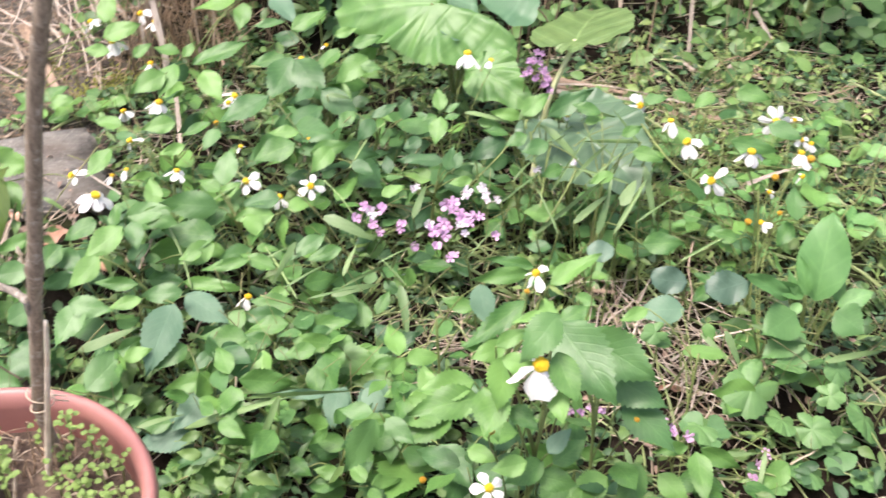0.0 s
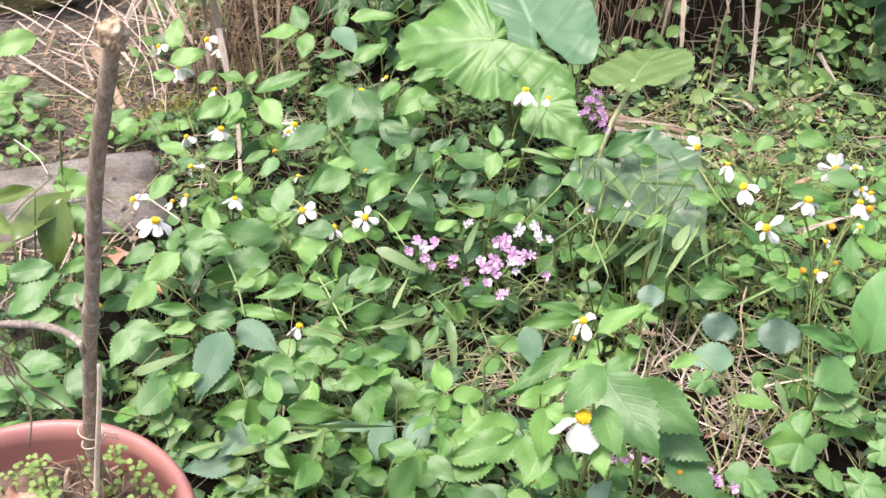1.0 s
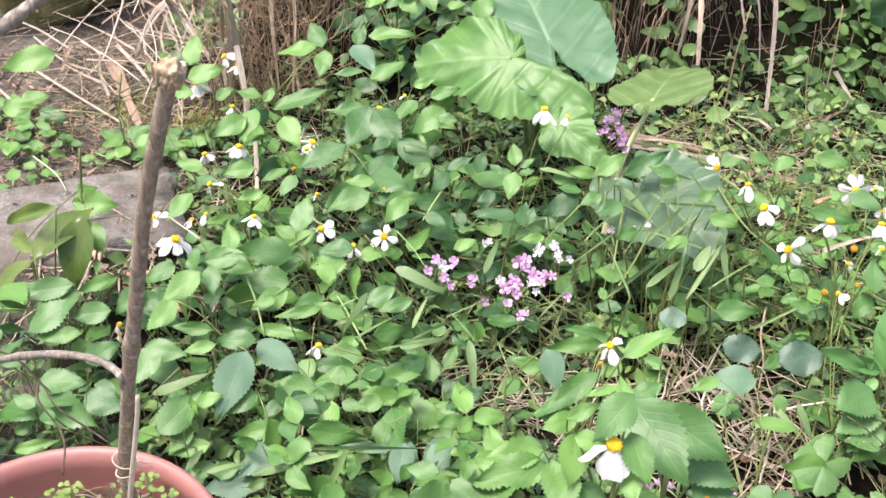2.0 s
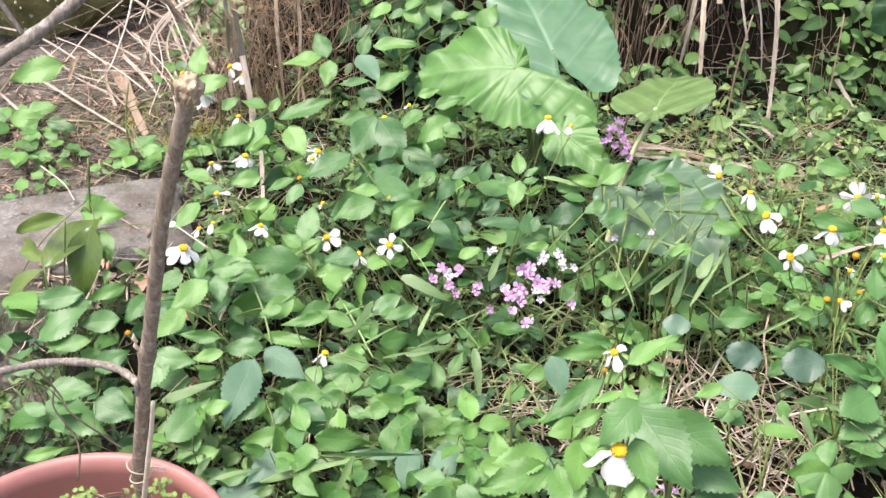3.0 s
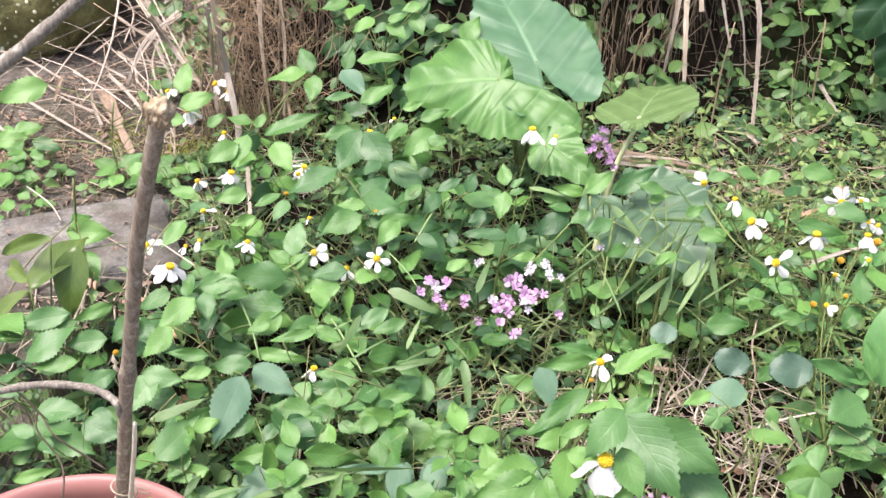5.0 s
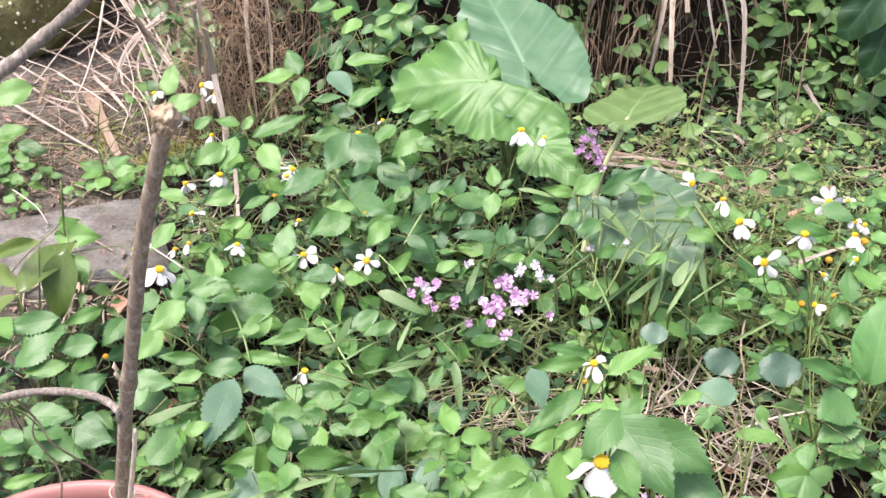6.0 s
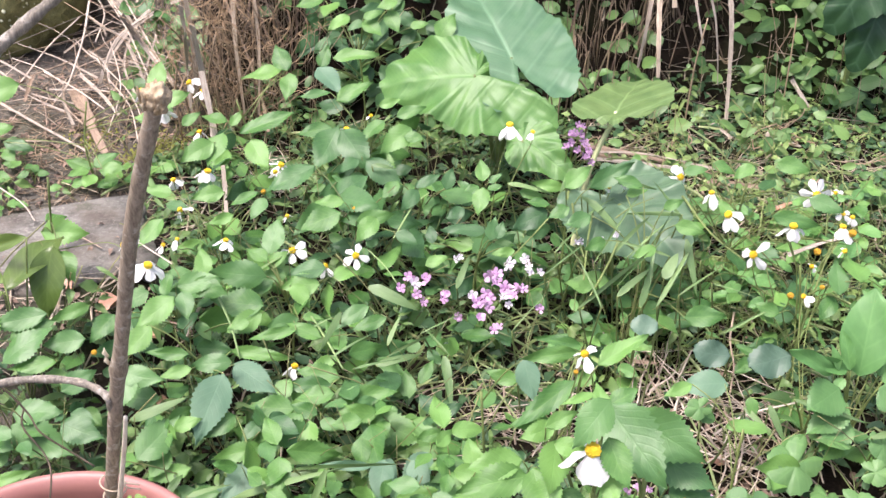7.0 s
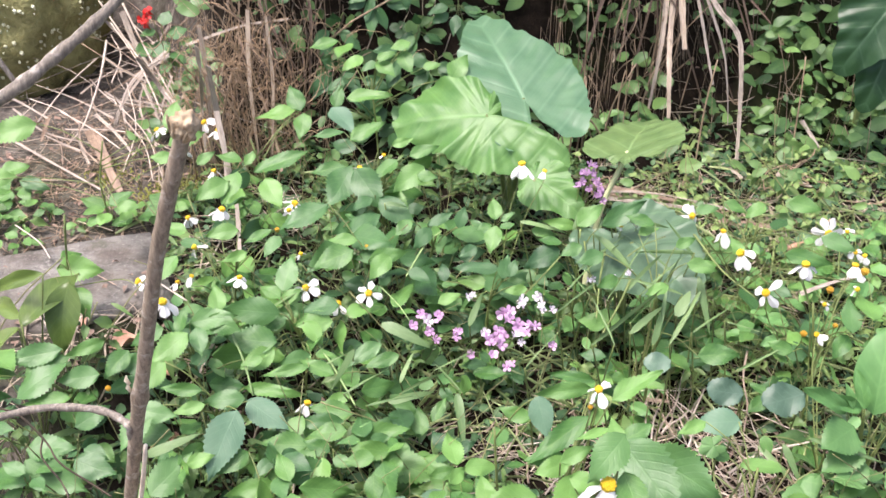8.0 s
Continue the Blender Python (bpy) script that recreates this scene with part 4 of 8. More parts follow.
def weed(x, y, leaves, heads):
    """One clump of beggarticks: stems from the root, toothed leaves, flower heads on thin stalks."""
    root = Vector((x, y, land(x, y) - 0.005))
    white = "leafy green weed with toothed leaves" + (" and white daisy flowers" if heads else " in the garden bed")
    plant = thing("beggarticks_plant", white, "weed", "beggarticks in the bed", root)
    top = max([max(l[2], l[5]) for l in leaves] + [0.08])
    axis = [Vector((0, 0, 0)), Vector((rand.uniform(-0.01, 0.01), rand.uniform(-0.01, 0.01), top * 0.4)), Vector((rand.uniform(-0.02, 0.02), rand.uniform(-0.02, 0.02), top * 0.8))]
    pieces = [tube_arrays(glide(axis, 4), [0.0021] * 9, 6)]
    for bx, by, bz, tx, ty, tz, w, tone in leaves:
        b = Vector((bx, by, bz))
        q = b - root
        s = axis[1].lerp(axis[2], min(1, max(0.0, (q.z / top - 0.5) * 1.6))) if q.z > top * 0.3 else axis[0].lerp(axis[1], 0.6)
        line = glide([s, s.lerp(q, 0.55) + Vector((0, 0, 0.012)), q], 4)
        pieces.append(tube_arrays(line, [0.0013 - 0.0005 * i / len(line) for i in range(len(line))], 5))
        tip = Vector((tx, ty, tz))
        # squat blades are drawn out to the plant's usual proportion
        more = min(1.4, max(1.0, math.sqrt(w / (tip - b).length / 0.58)))
        tip, b = tip + (tip - b) * (0.08 + 0.62 * (more - 1)), b - (tip - b) * 0.38 * (more - 1)
        # tone 2 carries sky sheen, tone 3 shade, in the leaf colour
        set_leaf(plant, (WEED_LEAVES, DULL_LEAVES, COOL_LEAVES, SHADE_LEAVES)[tone], b, tip, w * 1.04 / more ** 0.75, rand.uniform(-14, 14))
    for hx, hy, hz, size, petals, fx, fy, fz, droop in heads:
        neck = daisy(plant, (hx, hy, hz), size, petals, (fx, fy, fz), droop) - root
        s = axis[0].lerp(axis[1], 0.7)
        line = glide([s, s.lerp(neck, 0.6) + Vector((rand.uniform(-0.02, 0.02), 0.015, 0.0)), neck - Vector((0, -0.004, 0.02)), neck], 5)
        pieces.append(tube_arrays(line, [0.0011 - 0.0003 * i / len(line) for i in range(len(line))], 5))
    # smaller leaves between the large ones
    back = ease(1.25, 1.5, y)
    for k in range(3 + int(4 * back)):
        a, r = rand.uniform(0, 6.28), rand.uniform(0.02, 0.13)
        px, py = x + math.cos(a) * r, y + math.sin(a) * r
        if bare(px, py) > 0.6:
            continue
        b = Vector((px, py, min(top * 0.98, land(px, py) + canopy(px, py) * rand.uniform(0.75, 1.15))))
        s, g = rand.uniform(0.042, 0.08) * (1 + 0.3 * bell(px, py, -0.15, 1.75, 0.25, 0.3)), rand.uniform(0, 6.28)
        # darker greens stand in for shade, likelier under the taro
        tone = rand.choice((DULL_LEAVES, SHADE_LEAVES)) if rand.random() < (0.75 if px < -0.4 else 0.3 + 0.65 * bell(px, py, 0.12, 1.7, 0.25, 0.3)) else WEED_LEAVES
        for turn, size in ((0.0, 1.0), (rand.uniform(1.2, 1.8), rand.uniform(0.5, 0.85)), (rand.uniform(-1.8, -1.2), rand.uniform(0.5, 0.85))):
            out = Vector((math.cos(g + turn), math.sin(g + turn), rand.uniform(-0.5, 0.15)))
            set_leaf(plant, tone, b + out * s * 0.12, b + out * s * (0.12 + size), s * size * rand.uniform(0.44, 0.6), rand.uniform(-30, 30), sway=0.5)
        q = b - root
        line = glide([axis[0].lerp(axis[1], rand.uniform(0.3, 1)), q * 0.6 + Vector((0, 0, 0.01)), q], 3)
        pieces.append(tube_arrays(line, [0.001] * len(line), 4))
    # lower leaves round the stem, mostly in greens darkened for shade
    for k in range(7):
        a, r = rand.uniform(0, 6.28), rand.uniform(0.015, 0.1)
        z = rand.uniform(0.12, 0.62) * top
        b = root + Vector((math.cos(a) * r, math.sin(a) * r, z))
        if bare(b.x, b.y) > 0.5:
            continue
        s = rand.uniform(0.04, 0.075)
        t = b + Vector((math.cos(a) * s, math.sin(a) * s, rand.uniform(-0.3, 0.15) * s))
        set_leaf(plant, rand.choice((DULL_LEAVES, SHADE_LEAVES, SHADE_LEAVES)) if rand.random() < 0.65 else WEED_LEAVES, b, t, s * rand.uniform(0.5, 0.66), rand.uniform(-35, 35), hint=(0, -0.2, 1), sway=0.6)
    part("stem", mesh_of("stem", *gather(pieces), STEM), plant)


def trumpet(plant, at, size, material, name="flower"):
    """A small five-petalled flower, under its plant."""
    o = plant.location
    f = Vector((rand.uniform(-0.6, 0.6), rand.uniform(-0.9, -0.2), rand.uniform(0.3, 0.9))).normalized()
    m = Matrix.Translation(Vector(at) - o) @ f.to_track_quat("Z", "Y").to_matrix().to_4x4()
    tubep = tube_arrays([(0, 0, -0.7), (0, 0, -0.35), (0, 0, -0.1), (0, 0, 0.04)], [0.045, 0.07, 0.12, 0.19], 8)
    head = part(name, mesh_of(name, *tubep, material), plant, m @ Matrix.Diagonal((size, size, size, 1)))
    start = rand.uniform(0, 6.28)
    for k in range(5):
        t = pose(0, 0, 0, 0, 0, math.degrees(start) + 72 * k) @ Matrix.Translation((0, 0.1, 0)) @ pose(0, 0, 0, rand.uniform(18, 62), rand.uniform(-15, 15), 0)
        part("petal", PETALS[material.name], head, t @ Matrix.Diagonal((rand.uniform(0.36, 0.48), rand.uniform(0.46, 0.6), 0.52, 1)))
    return Vector(at) - f * size * 0.5


def flower_plant(name, label, spots, root, material, group, mixed=None):
    root = Vector((root[0], root[1], land(root[0], root[1])))
    plant = thing(name, label, "flowers", group, root)
    pieces = []
    for x, y, z, size in spots:
        tone = mixed if mixed and rand.random() < 0.12 else material
        neck = trumpet(plant, (x, y, z), size * 0.82, tone) - root
        if rand.random() < 0.6:
            trumpet(plant, (x + rand.uniform(-0.5, 0.5) * size, y + rand.uniform(-0.3, 0.3) * size, z + rand.uniform(-0.6, 0.3) * size), size * rand.uniform(0.6, 0.8), tone)
        s = Vector((rand.uniform(-0.03, 0.03), rand.uniform(-0.02, 0.03), 0.0))
        line = glide([s, s.lerp(neck, 0.6) + Vector((0, 0.01, 0.01)), neck], 5)
        pieces.append(tube_arrays(line, [0.0011] * len(line), 5))
    part("stem", mesh_of("stem", *gather(pieces), STEM), plant)
    return plant


def pink_clump(spots):
    left = [s for s in spots if s[0] < 0.06]
    right = [s for s in spots if s[0] >= 0.06]
    flower_plant("wood_sorrel_plant", "clump of pale pink wood sorrel flowers on thin stalks", left, (0.0, 1.58), PINK, "pink flower clumps", BLUSH)
    flower_plant("wood_sorrel_plant", "dense clump of pink wood sorrel flowers on thin stalks", right, (0.13, 1.56), PINK, "pink flower clumps", BLUSH)


def white_sprigs(spots):
    flower_plant("wood_sorrel_plant", "few pale lilac flowers on thin dark stalks", [s for s in spots if s[0] < 0.25], (0.2, 1.62), BLUSH, "pink flower clumps")
    flower_plant("wood_sorrel_plant", "few whitish flowers on thin stalks beside a broad leaf", [s for s in spots if s[0] >= 0.25], (0.36, 1.6), BLUSH, "pink flower clumps")


def pink_low(spots):
    flower_plant("wood_sorrel_plant", "low row of violet and pink flowers under broad leaves", [s for s in spots if s[0] < 0.27], (0.22, 0.9), MAUVE, "pink flower clumps", PINK)
    flower_plant("wood_sorrel_plant", "low pink flowers beside round clover leaves", [s for s in spots if s[0] >= 0.27], (0.4, 0.98), PINK, "pink flower clumps", MAUVE)


weed(-0.365, 1.657, [
    (-0.457, 1.708, 0.219, -0.494, 1.713, 0.223, 0.038, 0),
    (-0.445, 1.635, 0.239, -0.414, 1.63, 0.236, 0.031, 1),
    (-0.431, 1.534, 0.273, -0.466, 1.49, 0.244, 0.034, 0),
    (-0.347, 1.673, 0.239, -0.404, 1.665, 0.232, 0.032, 0),
    (-0.319, 1.586, 0.244, -0.361, 1.571, 0.236, 0.02, 0),
    (-0.284, 1.672, 0.239, -0.335, 1.649, 0.223, 0.021, 0),
    (-0.272, 1.653, 0.232, -0.291, 1.626, 0.218, 0.037, 1),
], [
    (-0.403, 1.497, 0.253, 0.029, 2, 0.216, 0.265, 0.94, 0.9),
    (-0.421, 1.622, 0.235, 0.039, 4, -0.533, -0.076, 0.843, 0.5),
    (-0.46, 1.764, 0.215, 0.04, 4, -0.309, 0.13, 0.942, 0.9),
    (-0.398, 1.79, 0.217, 0.051, 6, 0.234, -0.024, 0.972, 0.6),
    (-0.264, 1.775, 0.221, 0.04, 4, -0.219, -0.019, 0.976, 0.7),
    (-0.28, 1.702, 0.22, 0.015, 0, 0.005, -0.261, 0.965, 0),
])
weed(0.160, 0.740, [
    (0.178, 0.73, 0.56, 0.147, 0.702, 0.541, 0.04, 1),
    (0.132, 0.739, 0.499, 0.123, 0.703, 0.477, 0.039, 0),
    (0.129, 0.723, 0.515, 0.156, 0.718, 0.511, 0.022, 0),
    (0.179, 0.716, 0.526, 0.192, 0.681, 0.501, 0.032, 0),
    (0.179, 0.742, 0.537, 0.174, 0.767, 0.551, 0.017, 0),
    (0.127, 0.72, 0.471, 0.111, 0.688, 0.454, 0.034, 0),
    (0.183, 0.705, 0.384, 0.217, 0.723, 0.396, 0.023, 0),
    (0.173, 0.71, 0.381, 0.137, 0.694, 0.374, 0.029, 0),
    (0.152, 0.695, 0.399, 0.123, 0.691, 0.396, 0.026, 0),
    (0.171, 0.709, 0.361, 0.204, 0.698, 0.357, 0.03, 0),
    (0.176, 0.695, 0.413, 0.196, 0.709, 0.425, 0.022, 2),
    (0.137, 0.717, 0.455, 0.16, 0.697, 0.447, 0.022, 0),
    (0.177, 0.702, 0.495, 0.181, 0.671, 0.481, 0.022, 0),
], [
    (0.161, 0.702, 0.525, 0.06, 5, 0.1, -0.25, 0.96, 0.75),
    (0.118, 0.701, 0.355, 0.04, 5, -0.025, -0.253, 0.967, 0.1),
    (0.117, 0.702, 0.44, 0.014, 0, -0.017, -0.137, 0.99, 0.0),
])
weed(-0.157, 1.009, [
    (-0.122, 1.033, 0.15, -0.123, 0.994, 0.159, 0.028, 1),
    (-0.158, 1.018, 0.094, -0.19, 1.012, 0.088, 0.024, 0),
    (-0.135, 0.963, 0.063, -0.164, 0.98, 0.072, 0.024, 1),
    (-0.213, 0.966, 0.034, -0.13, 0.978, 0.043, 0.032, 1),
    (-0.194, 0.98, 0.012, -0.258, 0.961, 0.012, 0.049, 0),
    (-0.118, 0.977, 0.104, -0.093, 0.959, 0.095, 0.025, 0),
], [
])
weed(0.615, 1.661, [
    (0.52, 1.704, 0.239, 0.564, 1.708, 0.242, 0.023, 1),
    (0.691, 1.684, 0.267, 0.742, 1.67, 0.256, 0.037, 0),
    (0.68, 1.494, 0.305, 0.727, 1.469, 0.292, 0.033, 1),
    (0.592, 1.751, 0.229, 0.623, 1.737, 0.218, 0.031, 0),
    (0.658, 1.717, 0.242, 0.623, 1.701, 0.227, 0.032, 0),
    (0.548, 1.498, 0.27, 0.536, 1.519, 0.286, 0.025, 0),
], [
    (0.501, 1.661, 0.255, 0.052, 5, 0.44, -0.801, 0.405, 0.3),
    (0.545, 1.601, 0.255, 0.041, 3, 0.01, 0.179, 0.984, 1),
    (0.543, 1.489, 0.279, 0.054, 5, -0.642, -0.136, 0.754, 0.5),
    (0.707, 1.53, 0.29, 0.055, 6, -0.006, -0.938, 0.346, 0.3),
    (0.754, 1.557, 0.276, 0.026, 3, -0.535, -0.226, 0.814, 0.4),
    (0.727, 1.41, 0.287, 0.02, 0, 0.005, -0.261, 0.965, 0),
])
weed(-0.578, 1.269, [
    (-0.562, 1.282, 0.266, -0.647, 1.269, 0.255, 0.035, 1),
    (-0.615, 1.252, 0.24, -0.555, 1.277, 0.253, 0.039, 0),
    (-0.681, 1.299, 0.249, -0.627, 1.239, 0.262, 0.052, 0),
    (-0.501, 1.3, 0.267, -0.556, 1.282, 0.254, 0.022, 0),
    (-0.62, 1.216, 0.226, -0.553, 1.258, 0.257, 0.047, 1),
    (-0.657, 1.234, 0.256, -0.652, 1.286, 0.224, 0.052, 1),
    (-0.54, 1.218, 0.223, -0.607, 1.211, 0.219, 0.026, 0),
    (-0.504, 1.256, 0.236, -0.564, 1.248, 0.232, 0.035, 1),
    (-0.527, 1.183, 0.197, -0.487, 1.203, 0.212, 0.038, 1),
], [
    (-0.489, 1.237, 0.223, 0.014, 0, 0.005, -0.261, 0.965, 0),
])
weed(-0.731, 2.125, [
    (-0.566, 2.156, 0.217, -0.557, 2.211, 0.261, 0.045, 0),
    (-0.57, 2.129, 0.195, -0.495, 2.149, 0.213, 0.045, 0),
    (-0.549, 2.079, 0.185, -0.6, 2.084, 0.19, 0.031, 0),
    (-0.859, 2.146, 0.247, -0.964, 2.113, 0.225, 0.06, 0),
    (-0.996, 2.127, 0.116, -0.938, 2.132, 0.12, 0.052, 0),
    (-0.955, 2.21, 0.07, -0.885, 2.192, 0.056, 0.034, 1),
    (-0.736, 2.122, 0.041, -0.791, 2.139, 0.054, 0.039, 0),
    (-0.7, 2.04, 0.095, -0.652, 2.063, 0.11, 0.035, 0),
    (-0.649, 1.94, 0.144, -0.607, 1.94, 0.144, 0.03, 0),
], [
    (-0.599, 2.163, 0.217, 0.044, 4, -0.436, 0.075, 0.897, 0.6),
    (-0.557, 2.146, 0.175, 0.054, 5, -0.209, 0.133, 0.969, 0.8),
])
weed(0.271, 1.598, [
    (0.247, 1.6, 0.227, 0.184, 1.573, 0.209, 0.041, 3),
    (0.252, 1.605, 0.236, 0.206, 1.61, 0.24, 0.021, 0),
    (0.28, 1.634, 0.254, 0.224, 1.642, 0.261, 0.023, 0),
    (0.318, 1.586, 0.282, 0.396, 1.618, 0.309, 0.035, 1),
    (0.264, 1.534, 0.314, 0.31, 1.565, 0.333, 0.033, 0),
    (0.267, 1.509, 0.29, 0.237, 1.497, 0.281, 0.029, 0),
], [
    (0.387, 1.609, 0.279, 0.024, 3, 0.004, -0.345, 0.938, 0.4),
    (0.355, 1.595, 0.276, 0.02, 2, 0.004, -0.345, 0.938, 0.4),
])
weed(-0.107, 1.655, [
    (-0.183, 1.748, 0.248, -0.273, 1.701, 0.221, 0.049, 1),
    (-0.135, 1.625, 0.217, -0.196, 1.602, 0.201, 0.052, 0),
    (-0.125, 1.652, 0.224, -0.178, 1.652, 0.224, 0.026, 0),
    (-0.103, 1.607, 0.209, -0.036, 1.618, 0.216, 0.031, 0),
    (-0.067, 1.608, 0.214, -0.097, 1.572, 0.195, 0.041, 0),
    (-0.03, 1.57, 0.208, 0.005, 1.551, 0.195, 0.026, 3),
], [
    (-0.102, 1.519, 0.194, 0.052, 5, -0.099, -0.523, 0.847, 0.1),
    (-0.229, 1.626, 0.213, 0.031, 3, -0.199, 0.041, 0.979, 0.6),
    (-0.107, 1.649, 0.21, 0.015, 0, 0.007, -0.11, 0.994, 0),
])
weed(0.014, 1.709, [
    (-0.026, 1.702, 0.235, -0.052, 1.677, 0.22, 0.032, 0),
    (0.012, 1.676, 0.232, -0.018, 1.645, 0.21, 0.03, 3),
    (0.006, 1.692, 0.228, 0.055, 1.713, 0.242, 0.021, 3),
    (0.065, 1.685, 0.226, 0.078, 1.714, 0.252, 0.026, 3),
], [
])
weed(-0.096, 2.141, [
    (-0.182, 2.248, 0.39, -0.245, 2.233, 0.377, 0.032, 0),
    (-0.159, 2.228, 0.389, -0.174, 2.165, 0.384, 0.043, 0),
    (-0.124, 2.158, 0.385, -0.164, 2.13, 0.368, 0.034, 0),
    (-0.091, 2.094, 0.404, -0.053, 2.109, 0.413, 0.022, 0),
    (-0.089, 2.103, 0.395, -0.058, 2.074, 0.377, 0.038, 0),
    (-0.093, 2.129, 0.384, -0.123, 2.113, 0.374, 0.024, 1),
    (-0.037, 2.122, 0.406, -0.02, 2.091, 0.382, 0.042, 0),
    (-0.019, 2.128, 0.428, -0.057, 2.116, 0.421, 0.03, 0),
    (0.01, 2.116, 0.375, 0.041, 2.121, 0.379, 0.027, 0),
    (-0.186, 2.085, 0.3, -0.171, 2.119, 0.328, 0.034, 0),
    (-0.186, 2.039, 0.315, -0.151, 1.998, 0.288, 0.059, 2),
    (-0.158, 2.06, 0.331, -0.066, 2.061, 0.332, 0.034, 0),
    (0.07, 2.069, 0.369, 0.098, 2.11, 0.394, 0.054, 0),
], [
])
weed(-0.142, 1.214, [
    (-0.122, 1.252, 0.146, -0.188, 1.264, 0.153, 0.034, 0),
    (-0.134, 1.232, 0.147, -0.207, 1.233, 0.147, 0.028, 1),
    (-0.128, 1.207, 0.152, -0.185, 1.203, 0.148, 0.031, 0),
    (-0.126, 1.22, 0.128, -0.037, 1.228, 0.133, 0.034, 0),
    (-0.114, 1.184, 0.149, -0.107, 1.167, 0.135, 0.022, 0),
    (-0.201, 1.238, 0.154, -0.222, 1.212, 0.136, 0.035, 0),
    (-0.188, 1.182, 0.146, -0.254, 1.187, 0.149, 0.039, 0),
    (-0.177, 1.168, 0.148, -0.218, 1.132, 0.125, 0.038, 0),
    (-0.163, 1.15, 0.147, -0.168, 1.111, 0.124, 0.038, 0),
    (-0.148, 1.162, 0.136, -0.122, 1.153, 0.131, 0.024, 1),
    (-0.156, 1.171, 0.145, -0.187, 1.181, 0.153, 0.03, 0),
    (-0.081, 1.182, 0.115, 0.002, 1.154, 0.099, 0.052, 0),
    (-0.102, 1.181, 0.122, -0.063, 1.191, 0.13, 0.03, 0),
], [
    (-0.196, 1.281, 0.146, 0.044, 4, 0.216, 0.037, 0.976, 0.9),
])
weed(0.645, 1.346, [
    (0.578, 1.392, 0.338, 0.648, 1.378, 0.326, 0.027, 0),
    (0.675, 1.3, 0.244, 0.681, 1.35, 0.273, 0.034, 1),
    (0.705, 1.305, 0.267, 0.711, 1.37, 0.264, 0.045, 0),
    (0.677, 1.318, 0.224, 0.65, 1.293, 0.204, 0.031, 0),
    (0.589, 1.313, 0.201, 0.555, 1.327, 0.208, 0.024, 0),
], [
    (0.609, 1.375, 0.327, 0.052, 5, 0.008, 0.039, 0.999, 0.7),
    (0.549, 1.364, 0.282, 0.052, 4, -0.648, -0.557, 0.519, 0.2),
    (0.716, 1.425, 0.29, 0.043, 5, 0.01, 0.179, 0.984, 0.9),
    (0.735, 1.474, 0.285, 0.032, 4, 0.001, -0.576, 0.817, 0.2),
    (0.752, 1.471, 0.279, 0.032, 3, -0.328, -0.172, 0.929, 0.6),
    (0.693, 1.354, 0.291, 0.032, 2, -0.535, -0.226, 0.814, 0.4),
    (0.645, 1.348, 0.295, 0.018, 0, 0.005, -0.261, 0.965, 0),
    (0.609, 1.329, 0.223, 0.017, 0, 0.005, -0.261, 0.965, 0),
    (0.629, 1.324, 0.225, 0.033, 2, -0.68, -0.208, 0.703, 0.3),
    (0.669, 1.332, 0.253, 0.014, 0, 0.005, -0.261, 0.965, 0),
])
weed(0.153, 0.876, [
    (0.188, 0.945, 0.443, 0.124, 0.941, 0.439, 0.02, 0),
    (0.197, 0.962, 0.437, 0.143, 0.97, 0.445, 0.015, 0),
    (0.205, 0.904, 0.457, 0.264, 0.93, 0.472, 0.025, 0),
    (0.18, 0.902, 0.437, 0.109, 0.86, 0.408, 0.026, 0),
    (0.19, 0.837, 0.475, 0.152, 0.826, 0.469, 0.011, 0),
    (0.149, 0.846, 0.421, 0.113, 0.835, 0.415, 0.025, 0),
    (0.149, 0.872, 0.404, 0.103, 0.867, 0.402, 0.021, 0),
    (0.134, 0.813, 0.45, 0.168, 0.826, 0.458, 0.018, 0),
    (0.119, 0.869, 0.344, 0.056, 0.862, 0.339, 0.036, 0),
    (0.125, 0.852, 0.334, 0.045, 0.838, 0.327, 0.04, 0),
    (0.12, 0.793, 0.41, 0.13, 0.742, 0.384, 0.034, 0),
    (0.14, 0.795, 0.435, 0.134, 0.758, 0.416, 0.028, 0),
    (0.105, 0.777, 0.329, 0.129, 0.767, 0.325, 0.025, 0),
], [
    (0.188, 0.9, 0.477, 0.037, 4, -0.328, -0.172, 0.929, 0.5),
    (0.175, 0.878, 0.47, 0.009, 0, 0.007, -0.11, 0.994, 0.0),
])
weed(0.256, 0.821, [
    (0.199, 0.816, 0.475, 0.244, 0.746, 0.437, 0.065, 1),
    (0.202, 0.816, 0.478, 0.23, 0.829, 0.484, 0.024, 0),
    (0.24, 0.851, 0.424, 0.304, 0.813, 0.399, 0.062, 1),
    (0.263, 0.843, 0.378, 0.321, 0.807, 0.359, 0.051, 1),
    (0.268, 0.855, 0.411, 0.297, 0.86, 0.413, 0.019, 0),
    (0.287, 0.826, 0.344, 0.331, 0.773, 0.324, 0.048, 1),
    (0.258, 0.763, 0.288, 0.218, 0.746, 0.281, 0.038, 0),
    (0.214, 0.768, 0.292, 0.186, 0.735, 0.274, 0.038, 0),
    (0.302, 0.785, 0.281, 0.278, 0.748, 0.257, 0.039, 0),
    (0.273, 0.781, 0.289, 0.283, 0.74, 0.3, 0.035, 0),
    (0.254, 0.771, 0.273, 0.227, 0.737, 0.287, 0.032, 0),
    (0.328, 0.778, 0.269, 0.351, 0.756, 0.254, 0.033, 0),
], [
    (0.297, 0.803, 0.337, 0.011, 0, -0.012, -0.067, 0.998, 0.0),
])
